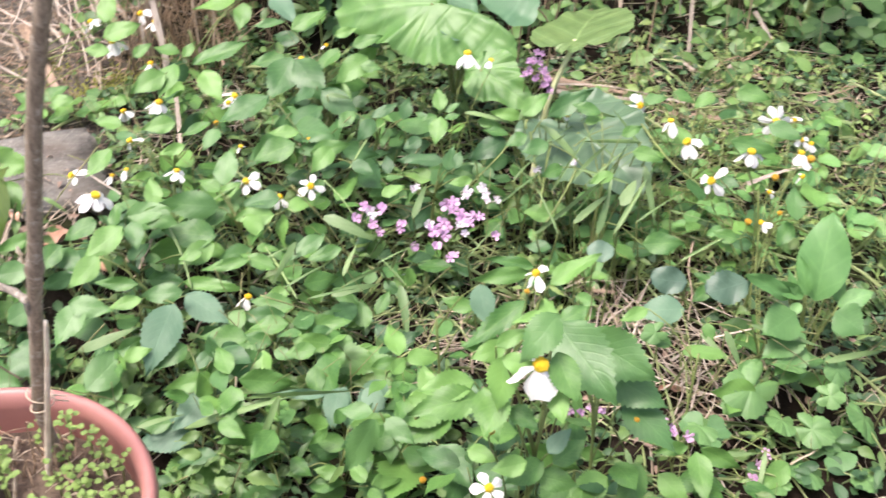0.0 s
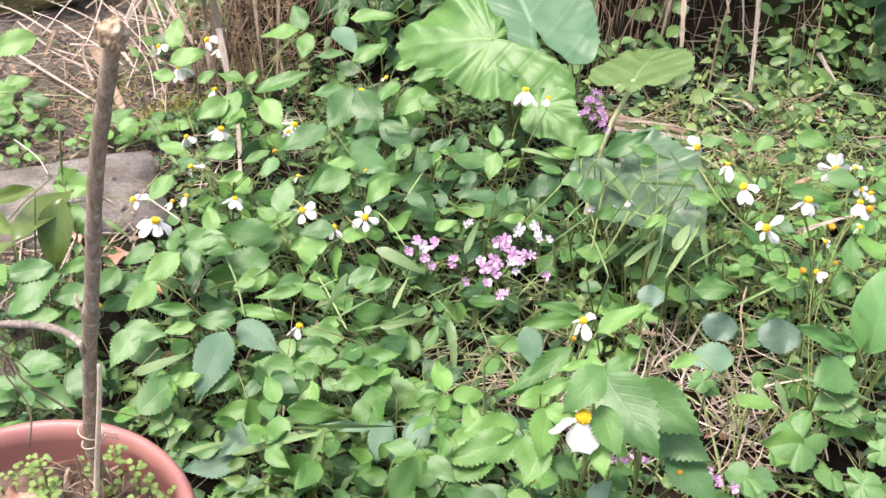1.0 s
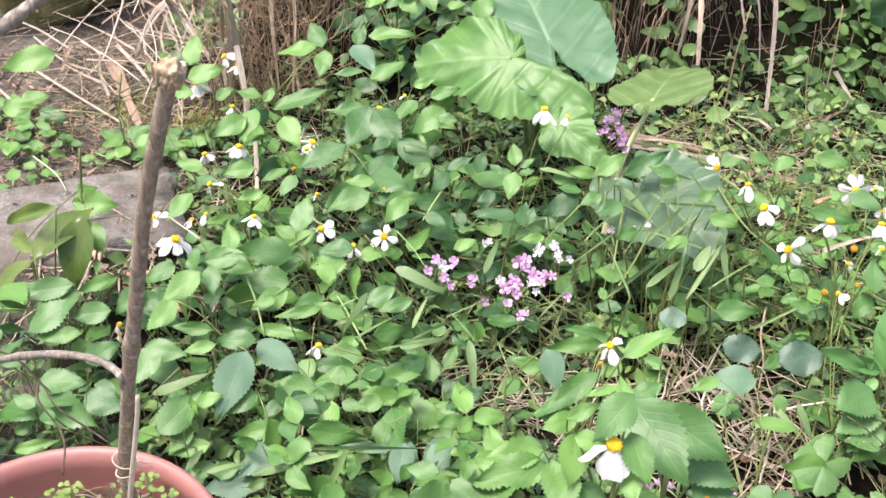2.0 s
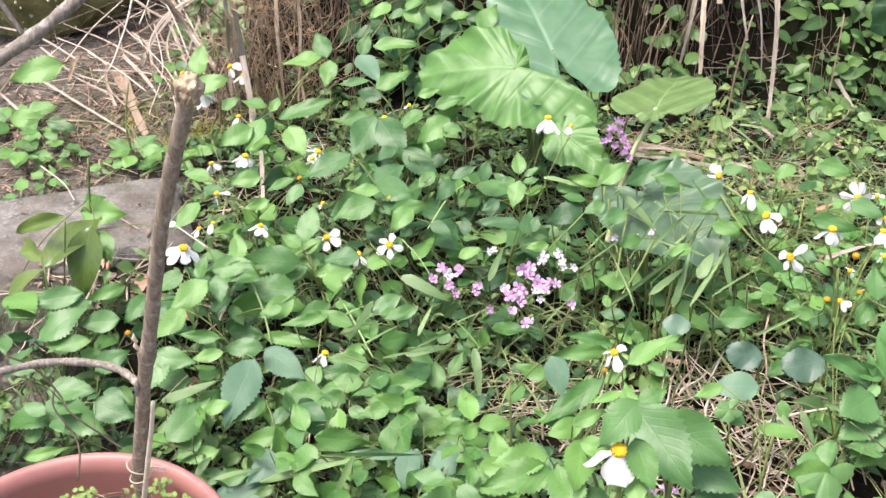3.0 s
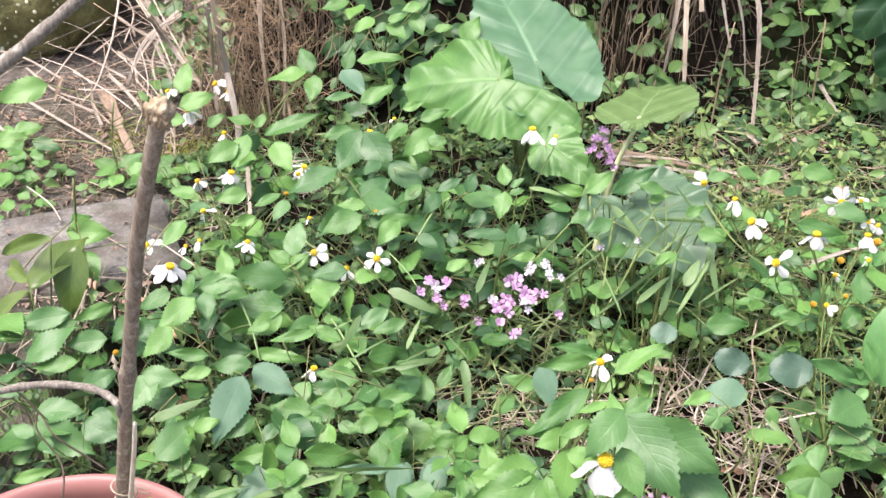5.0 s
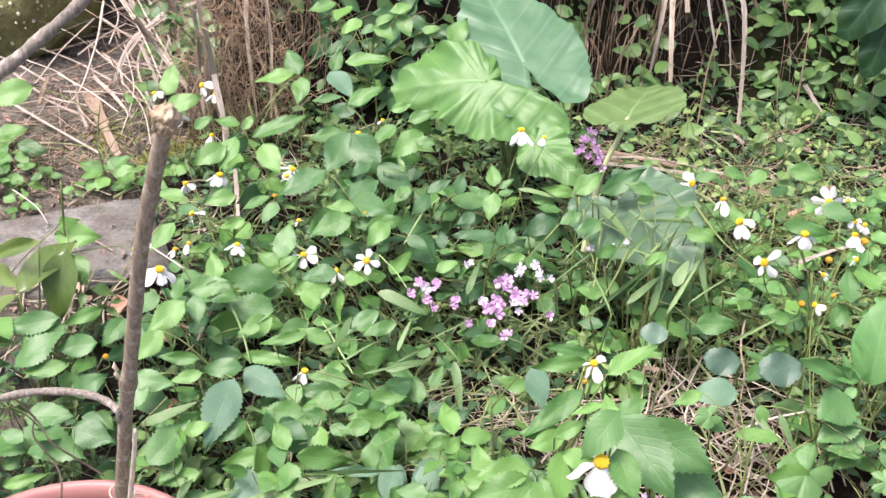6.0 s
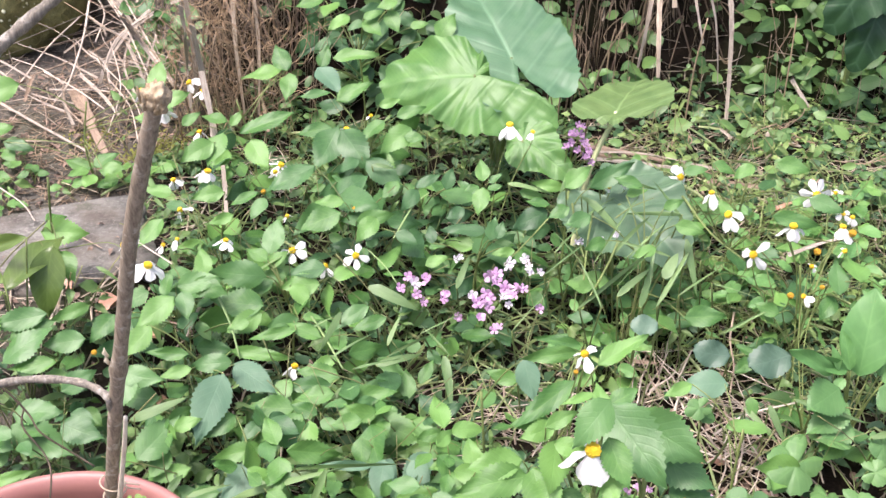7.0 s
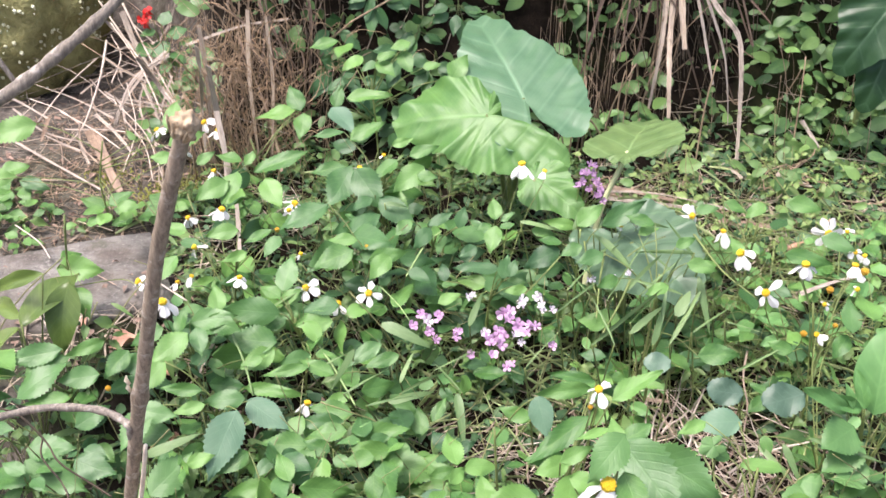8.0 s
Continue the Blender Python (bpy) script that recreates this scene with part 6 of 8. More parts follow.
BLADES_LONG = [
    (-0.048, 1.317, 0.131, 0.027, 1.348, 0.152, 0.004),
    (0.481, 1.343, 0.242, 0.561, 1.325, 0.226, 0.003),
    (0.143, 1.216, 0.258, 0.206, 1.272, 0.299, 0.003),
    (0.282, 1.246, 0.275, 0.254, 1.318, 0.318, 0.004),
    (0.422, 1.466, 0.258, 0.352, 1.532, 0.297, 0.006),
    (0.357, 1.417, 0.247, 0.463, 1.499, 0.294, 0.005),
    (0.494, 1.286, 0.184, 0.593, 1.329, 0.205, 0.005),
    (0.008, 1.353, 0.148, 0.085, 1.385, 0.169, 0.003),
    (0.054, 1.309, 0.136, 0.008, 1.364, 0.163, 0.003),
    (0.299, 1.562, 0.28, 0.359, 1.52, 0.256, 0.011),
    (0.334, 1.598, 0.29, 0.438, 1.584, 0.281, 0.008),
    (0.464, 1.496, 0.278, 0.368, 1.503, 0.283, 0.007),
    (0.419, 1.387, 0.267, 0.324, 1.41, 0.287, 0.006),
    (0.263, 1.491, 0.25, 0.359, 1.563, 0.288, 0.006),
    (0.387, 1.423, 0.243, 0.453, 1.5, 0.293, 0.005),
    (0.476, 1.491, 0.252, 0.43, 1.58, 0.302, 0.005),
    (0.329, 1.416, 0.249, 0.402, 1.48, 0.29, 0.006),
    (0.277, 1.439, 0.233, 0.233, 1.495, 0.265, 0.003),
]
BLADES_NEAR = [
    (-0.27, 1.044, 0.106, -0.128, 1.008, 0.196, 0.012),
    (-0.128, 1.008, 0.196, -0.165, 0.97, 0.12, 0.01),
    (-0.182, 1.057, 0.147, -0.03, 1.01, 0.2, 0.005),
    (-0.333, 1.038, 0.118, -0.275, 1.06, 0.123, 0.009),
    (0.33, 0.92, 0.158, 0.34, 0.869, 0.131, 0.009),
    (0.454, 0.977, 0.069, 0.551, 0.979, 0.073, 0.011),
    (0.563, 0.993, 0.055, 0.538, 0.935, 0.024, 0.008),
    (0.578, 1.166, 0.147, 0.68, 1.129, 0.129, 0.01),
    (0.686, 1.116, 0.111, 0.773, 1.125, 0.122, 0.01),
    (0.503, 1.17, 0.131, 0.543, 1.115, 0.109, 0.009),
    (0.541, 1.134, 0.103, 0.504, 1.174, 0.133, 0.008),
]
ROUND_ROWS = [
    (0.582, 1.095, 0.1, 0.509, 1.05, 0.075, 0.071),
    (0.468, 1.037, 0.083, 0.463, 0.973, 0.09, 0.047),
    (0.612, 1.064, 0.054, 0.584, 1.006, 0.069, 0.044),
    (0.64, 1.051, 0.045, 0.684, 1.021, 0.034, 0.051),
    (0.639, 1.001, 0.012, 0.604, 0.939, 0.031, 0.051),
    (0.749, 1.077, 0.037, 0.705, 1.003, 0.061, 0.06),
    (0.676, 1.082, 0.074, 0.713, 1.075, 0.072, 0.038),
    (0.575, 0.984, 0.012, 0.574, 0.931, 0.026, 0.043),
    (0.707, 1.125, 0.102, 0.705, 1.091, 0.075, 0.043),
    (0.621, 1.133, 0.1, 0.622, 1.074, 0.127, 0.051),
    (0.712, 0.983, 0.012, 0.714, 0.938, 0.012, 0.042),
    (0.41, 1.087, 0.215, 0.376, 1.078, 0.209, 0.029),
]
CITRUS_ROWS = [
    (-0.64, 1.34, 0.272, -0.582, 1.46, 0.303, 0.062),
    (-0.575, 1.4, 0.312, -0.59, 1.335, 0.222, 0.056),
    (-0.6, 1.37, 0.348, -0.71, 1.4, 0.3, 0.026),
    (-0.655, 1.36, 0.253, -0.722, 1.33, 0.2, 0.036),
    (-0.65, 1.36, 0.27, -0.72, 1.44, 0.26, 0.03),
]
ROSETTE_ROWS = [
    (0.687, 1.2, 0.161, 0.716, 1.27, 0.277, 0.08),
    (0.648, 1.19, 0.182, 0.634, 1.21, 0.22, 0.015),
    (0.64, 1.19, 0.177, 0.559, 1.17, 0.244, 0.029),
    (0.667, 1.2, 0.173, 0.587, 1.19, 0.212, 0.024),
    (0.719, 1.2, 0.16, 0.736, 1.22, 0.188, 0.017),
    (0.721, 1.19, 0.157, 0.77, 1.19, 0.184, 0.034),
    (0.671, 1.2, 0.173, 0.66, 1.23, 0.227, 0.022),
    (0.703, 1.2, 0.172, 0.713, 1.24, 0.207, 0.024),
    (0.655, 1.18, 0.174, 0.637, 1.17, 0.16, 0.018),
]
ROSETTE_LOW = [
    (0.645, 1.17, 0.165, 0.581, 1.13, 0.158, 0.064),
    (0.707, 1.17, 0.163, 0.745, 1.14, 0.142, 0.065),
    (0.66, 1.15, 0.12, 0.6, 1.1, 0.1, 0.05),
]
RED_ROWS = [
    (-0.702, 2.835, 0.173, -0.756, 2.8, 0.138, 0.057),
    (-0.706, 2.827, 0.193, -0.644, 2.85, 0.209, 0.051),
    (-0.739, 2.844, 0.204, -0.781, 2.834, 0.197, 0.045),
    (-0.69, 2.836, 0.147, -0.66, 2.771, 0.142, 0.045),
    (-0.721, 2.844, 0.22, -0.7, 2.883, 0.251, 0.045),
    (-0.704, 2.807, 0.125, -0.726, 2.773, 0.097, 0.042),
    (-0.67, 2.838, 0.18, -0.628, 2.812, 0.164, 0.042),
    (-0.751, 2.835, 0.166, -0.804, 2.803, 0.145, 0.045),
]
RED_HEADS = [
    (-0.762, 2.855, 0.245, 0.035),
    (-0.772, 2.849, 0.235, 0.032),
    (-0.754, 2.862, 0.256, 0.032),
]
RED_ROOT = (-0.711, 2.853)


# the dark pink spike behind the taro
flower_plant("mauve_flower_spike", "dense mauve flower spike under a taro leaf", [(x, y, z, 0.0175) for x, y, z in SPIKE], (0.33, 1.93), MAUVE, "flower spikes")


def leaf_clump(name, label, category, rows, variants, group, root, hint=EYEWARD):
    root = Vector((root[0], root[1], land(root[0], root[1])))
    plant = thing(name, label, category, group, root)
    for bx, by, bz, tx, ty, tz, w in rows:
        set_leaf(plant, variants, (bx, by, bz), (tx, ty, tz), w, rand.uniform(-10, 10), hint=hint)
        q = Vector((bx, by, bz)) - root
        line = glide([(0, 0, 0), q * 0.6 + Vector((0, 0, 0.01)), q], 4)
        part("stem", mesh_of("stem", *tube_arrays(line, [0.0014] * len(line), 5), STEM), plant)


for row in SILVER:
    leaf_clump("broad_leaf_weed", "low weed with a round silvery green leaf", "weed", [row], SILVER_LEAVES, "silvery weeds", (row[0], row[1] + 0.03))
for row in ROUND_ROWS:
    leaf_clump("lobed_leaf_weed", "low weed with a scalloped lobed green leaf", "weed", [row], ROUND_LEAVES, "lobed-leaved weeds", (row[0], row[1] + 0.02))
for row in BLADES + BLADES_FAR + BLADES_MID + BLADES_LONG + BLADES_NEAR:
    leaf_clump("grass_blade_tuft", "long arching green grass blade among the weeds", "grass", [row], BLADE_LEAVES, "grass blades", ((row[0] + row[3]) / 2, (row[1] + row[4]) / 2 + 0.04))


leaf_clump("rosette_weed", "fresh light green rosette weed with upright leaves", "weed", ROSETTE_ROWS, FRESH_LEAVES, "rosette weeds", (0.69, 1.2))
leaf_clump("toothed_weed", "low weed with broad dull toothed leaves beside a rosette", "weed", ROSETTE_LOW, DULL_LEAVES, "toothed weeds", (0.68, 1.2))
leaf_clump("citrus_seedling", "young citrus seedling with glossy olive leaves", "seedling", CITRUS_ROWS, CITRUS_LEAVES, "seedlings", (-0.65, 1.33))


def build_clovers():
    for cx, cy, cz, s in ((0.473, 1.011, 0.078, 0.037), (0.685, 1.025, 0.015, 0.042)):
        root = Vector((cx, cy + 0.04, land(cx, cy + 0.04)))
        plant = thing("clover_plant", "clover with three broad rounded leaflets near the straw", "clover", "clovers", root)
        q = Vector((cx, cy, cz)) - root
        part("stem", mesh_of("stem", *tube_arrays(glide([(0, 0, 0), q * 0.5 + Vector((0, 0.01, 0.01)), q], 4), [0.0013] * 9, 5), STEM), plant)
        start = rand.uniform(0, 6.28)
        for k in range(3):
            a = start + k * 2.094
            t = Vector((cx + math.cos(a) * s, cy + math.sin(a) * s, cz + rand.uniform(-0.1, 0.2) * s))
            leaf = set_leaf(plant, CLOVER_LEAVES, (cx, cy, cz), t, s * 1.15, hint=(0, -0.3, 1))
            leaf.name = "leaflet"


build_clovers()


# ---- what nobody could count: undergrowth, grass, creeper, straw ----
def scatter(name, label, category, material, unit, places):
    """Joins many copies of one small blade; places: (base, tip, width, hint)."""
    pts, faces, uvs = unit
    p = np.array(pts)
    f = np.array(faces)
    all_v, all_f, all_uv = [], [], []
    for k, (b, t, w, hint) in enumerate(places):
        axes = np.array(frame_of(b, t, hint))
        length = (Vector(t) - Vector(b)).length
        all_v.append((p * (w, length, length)) @ axes.T + np.array(b))
        all_f.append(f + k * len(p))
        all_uv.append(np.array(uvs))
    me = mesh_of(name, np.concatenate(all_v).tolist(), np.concatenate(all_f).tolist(), material, np.concatenate(all_uv))
    tagged(new(name, me), label=label, category=category, kind="stuff")


def rim(x, y):
    """Growth thins out unevenly away from the bed."""
    far = noise.noise((x * 2.3, y * 2.3, 9)) * 0.3
    return ease(2.35, 1.75, abs(x) + far) * ease(0.4, 0.68, y + 0.4 * far)


def build_undergrowth():
    broad, narrow, grass, stems, deep, light = [], [], [], [], [], []
    for k in range(26000):
        x, y = rand.uniform(-2.3, 2.3), rand.uniform(0.45, 2.45)
        if rand.random() > 1 - bare(x, y) or rand.random() > rim(x, y):
            continue
        right = ease(0.3, 0.5, x)
        near_taro = right * ease(1.3, 1.5, y) > 0.5 or rand.random() < bell(x, y, 0.33, 1.42, 0.17, 0.13)
        if right and y > 1.1 and rand.random() < 0.15 * right:
            continue
        if noise.noise((x * 7, y * 7, 3)) < -0.08 or rand.random() < 0.6 * bell(x, y, 0.12, 1.75, 0.22, 0.25):
            continue
        z = land(x, y) + 0.01 + rand.uniform(0.0, 1.0) * (0.6 + 0.3 * ease(1.15, 1.5, y)) * canopy(x, y)
        a, s = rand.uniform(0, 6.28), rand.choice((0.014, 0.018, 0.022, 0.027, 0.033, 0.04)) * (1 - 0.25 * right)
        b = Vector((x, y, z))
        t = b + Vector((math.cos(a) * s, math.sin(a) * s, rand.uniform(-0.7, 0.5) * s))
        t.z = max(t.z, land(t.x, t.y) + 0.004)
        hint = (rand.uniform(-0.7, 0.7), rand.uniform(-0.9, 0.3), 1)
        if k % 5 == 0:
            s *= rand.uniform(0.9, 1.5)
            up = land(x, y) + 0.004
            for turn, size in ((0.0, 1.0), (rand.uniform(1.3, 1.9), rand.uniform(0.55, 0.9)), (rand.uniform(-1.9, -1.3), rand.uniform(0.55, 0.9)), (3.1 + rand.uniform(-0.5, 0.5), rand.uniform(0.3, 0.7))):
                out = Vector((math.cos(a + turn), math.sin(a + turn), rand.uniform(-0.55, 0.15)))
                c, e = b + out * s * 0.18, b + out * s * (0.18 + size)
                c.z, e.z = max(c.z, up), max(e.z, up)
                (light if near_taro else broad).append((c, e, s * size * rand.uniform(0.36, 0.52), hint))
        elif k % 5 < 3:
            if k % 5 == 1:
                (light if near_taro else broad).append((b, t, s * rand.uniform(0.45, 0.68), hint))
        else:
            (light if near_taro else narrow).append((b, b + (t - b) * 1.3, s * rand.uniform(0.22, 0.4), hint))
        if k % 5 == 0:
            foot = Vector((x + rand.uniform(-0.06, 0.06), y + rand.uniform(-0.03, 0.06), land(x, y)))
            line = glide([foot, foot.lerp(b, 0.5) + Vector((rand.uniform(-0.015, 0.015), 0, 0.01)), b + (b - foot) * rand.uniform(0, 0.25)], 3)
            stems.append(tube_arrays(line, [rand.uniform(0.0006, 0.0013)] * len(line), 4))
    for _ in range(420):
        x, y = rand.uniform(-0.8, 0.95), rand.uniform(1.05, 2.2)
        if bare(x, y) > 0.85:
            continue
        foot, a, h = Vector((x, y, land(x, y))), rand.uniform(0, 6.28), rand.uniform(0.08, 0.2) + 0.5 * canopy(x, y)
        lean = rand.uniform(0.1, 0.9) * h
        tip = foot + Vector((math.cos(a) * lean, math.sin(a) * lean, h * 0.85))
        line = glide([foot, foot.lerp(tip, 0.5) + Vector((rand.uniform(-0.015, 0.015), rand.uniform(-0.015, 0.015), 0.02)), tip], 3)
        stems.append(tube_arrays(line, [rand.choice((0.0005, 0.0006, 0.0008, 0.0011))] * len(line), 4))
    # low leaf layer; its dark colour fills the gaps like shade
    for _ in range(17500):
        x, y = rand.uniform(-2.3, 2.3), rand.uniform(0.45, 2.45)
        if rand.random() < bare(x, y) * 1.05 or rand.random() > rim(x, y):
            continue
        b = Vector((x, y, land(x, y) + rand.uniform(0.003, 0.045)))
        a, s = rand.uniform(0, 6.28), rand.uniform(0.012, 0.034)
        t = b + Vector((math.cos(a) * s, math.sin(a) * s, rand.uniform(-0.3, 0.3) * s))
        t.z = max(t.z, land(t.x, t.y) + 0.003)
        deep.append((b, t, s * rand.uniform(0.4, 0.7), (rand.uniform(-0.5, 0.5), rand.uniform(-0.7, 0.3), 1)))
    scatter("ground_cover", "seedling leaves close to the soil, green darkened for shade", "ground cover", DEEP_SHADE, blade_arrays(6, 2, ovate, 0.15, 0.2, 0.05, seed=6), deep)
    scatter("undergrowth", "dense low green weed leaves covering the bed", "undergrowth", UNDER, blade_arrays(12, 4, ovate, 0.1, 0.2, 0.06, 0.08, seed=2), broad)
    scatter("light_weeds", "small yellow-green weed leaves on thin stems", "undergrowth", UNDER_LIGHT, blade_arrays(8, 4, ovate, 0.1, 0.2, 0.05, 0.05, seed=12), light)
    scatter("low_weeds", "small narrow green weed leaves near the soil", "undergrowth", UNDER, blade_arrays(8, 4, elliptic, 0.06, 0.3, 0.03, seed=8), narrow)
    tagged(new("weed_stems", mesh_of("weed_stems", *gather(stems), STEM_MANY)), label="thin green and brown weed stems under the leaves", category="stems", kind="stuff")
    for _ in range(7000):
        x, y = rand.uniform(-1.3, 1.5), rand.uniform(0.7, 2.4)
        thick = 0.13 + 0.87 * max(bell(x, y, 0.1, 1.5, 0.3, 0.25), bell(x, y, 0.6, 1.6, 0.4, 0.4), bell(x, y, 0.42, 1.68, 0.22, 0.25), bell(x, y, 0.33, 1.42, 0.15, 0.12))
        if rand.random() > thick or bare(x, y) > 0.94:
            continue
        b = Vector((x, y, land(x, y)))
        a, s = rand.uniform(0, 6.28), rand.uniform(0.05, 0.19)
        lean = rand.uniform(0.6, 1.2)
        t = b + Vector((math.cos(a) * s * lean, math.sin(a) * s * lean, s * (1.25 - lean) * 0.75 + 0.02))
        grass.append((b, t, rand.choice((0.001, 0.0013, 0.0018, 0.0026, 0.005)), (math.cos(a), math.sin(a), 1)))
    scatter("grass", "thin green grass blades among the weeds", "grass", GRASS_MANY, blade_arrays(8, 2, strap, 0.01, 0.3, 0.002, seed=5), grass)


build_undergrowth()


def build_creeper():
    places = []
    for _ in range(19000):
        x, y = rand.uniform(-0.75, 2.6), rand.uniform(1.75, 3.3)
        foot = ease(2.3, 2.45, y)
        if x < 0.37:
            if y < 2.3 or rand.random() > 0.26 + 0.4 * ease(2.5, 2.75, y) - 0.22 * ease(-0.2, -0.42, x):
                continue
        elif rand.random() > 0.1 + 0.25 * ease(1.9, 2.3, y) + 0.6 * foot:
            continue
        if rand.random() > ease(2.5, 1.8, x + noise.noise((x * 2.1, y * 2.1, 4)) * 0.5) * ease(3.35, 3.0, y + noise.noise((x * 2.5, y * 2.5, 7)) * 0.25):
            continue
        dry = max(1.05 * bell(x, y, 0.68, 2.48, 0.16, 0.3), bell(x, y, 0.46, 2.12, 0.14, 0.2), 0.55 * bell(x, y, 0.6, 2.05, 0.2, 0.12), 0.4 * bell(x, y, 1.05, 2.15, 0.2, 0.15))
        if rand.random() < dry * 0.9 or noise.noise((x * 5.5, y * 5.5, land(x, y) * 5)) < -0.1 - 0.2 * foot:
            continue
        b = Vector((x, y, land(x, y) + rand.uniform(0.0, 0.09)))
        b.y -= rand.uniform(0, 0.1) * ease(2.3, 2.6, y)
        a, s = rand.uniform(0, 6.28), rand.choice((0.02, 0.028, 0.036, 0.046, 0.056, 0.066))
        t = b + Vector((math.cos(a) * s, math.sin(a) * s * 0.6, rand.uniform(-0.8, 0.6) * s))
        places.append((b, t, s * rand.uniform(0.46, 0.64), (rand.uniform(-0.45, 0.45), rand.uniform(-0.9, -0.45), rand.uniform(0.5, 1))))
    near = [p for p in places if 0.5 < p[0].x < 1.15 and 1.95 < p[0].y < 2.5][:240]
    taken = {id(p) for p in near}
    scatter("bank_creeper", "rounded glossy creeper leaves over the dark bank", "creeper", CREEP, blade_arrays(8, 4, pointed, 0.05, 0.1, 0.02, seed=2), [p for p in places if id(p) not in taken])
    vine = thing("creeper_vine", "creeping vine with small rounded glossy green leaves", "creeper", "", (0.8, 2.3, land(0.8, 2.3)))
    for b, t, w, hint in near:
        set_leaf(vine, CREEP_LEAVES, b, t, w, hint=hint)
    for k in range(14):
        x, y = rand.uniform(0.5, 1.1), rand.uniform(2.0, 2.5)
        pts = []
        for s in range(7):
            pts.append(Vector((x, y, land(x, y) + rand.uniform(0.01, 0.06))) - vine.location)
            x += rand.uniform(-0.07, 0.07)
            y += rand.uniform(-0.05, 0.06)
        line = glide(pts, 4)
        part("stem", mesh_of("stem", *tube_arrays(line, [0.0016] * len(line), 5), BROWN), vine)


build_creeper()


def build_overhang():
    """Unseen creeper and twigs, added higher up the bank to keep its foot in the shade."""
    leaves, stems = [], []
    for k in range(30):
        x = -0.5 + 2.4 * k / 30 + rand.uniform(-0.03, 0.03)
        foot = Vector((x, 2.98, land(x, 2.98)))
        tip = Vector((x + rand.uniform(-0.15, 0.15), rand.uniform(2.36, 2.55), rand.uniform(0.78, 1.02)))
        line = glide([foot, foot.lerp(tip, 0.5) + Vector((0, 0, 0.1)), tip], 6)
        stems.append(tube_arrays(line, [0.003 - 0.0018 * i / len(line) for i in range(len(line))], 5))
        for p in line[3:]:
            for _ in range(4):
                b = p + Vector((rand.uniform(-0.06, 0.06), rand.uniform(-0.04, 0.04), rand.uniform(-0.02, 0.04)))
                a, s = rand.uniform(0, 6.28), rand.uniform(0.04, 0.075)
                t = b + Vector((math.cos(a) * s, math.sin(a) * s, rand.uniform(-0.5, 0.1) * s))
                leaves.append((b, t, s * rand.uniform(0.5, 0.65), (rand.uniform(-0.4, 0.4), rand.uniform(-0.6, 0.1), 1)))
    scatter("overhanging_creeper", "unseen creeper leaves added to shade the foot of the bank", "creeper", CREEP, blade_arrays(8, 4, pointed, 0.05, 0.1, 0.02, seed=7), leaves)
    tagged(new("creeper_stems", mesh_of("creeper_stems", *gather(stems), BROWN)), label="unseen brown creeper stems added to carry the shading leaves", category="stems", kind="stuff")


build_overhang()


def straw_arrays(x, y, z, length, a, lift, w, curve=0.12):
    d = Vector((math.cos(a), math.sin(a), 0))
    n = Vector((-d.y, d.x, 0))
    p = Vector((x, y, z))
    line = [p + d * length * u + n * curve * length * math.sin(u * 3.1) + Vector((0, 0, lift * length * u)) for u in (-0.5, -0.17, 0.17, 0.5)]
    for q in line:
        q.z = max(q.z, land(q.x, q.y) + w * 0.4)
    return tube_arrays(line, [w, w, w * 0.9, w * 0.6], 4, 0.5)


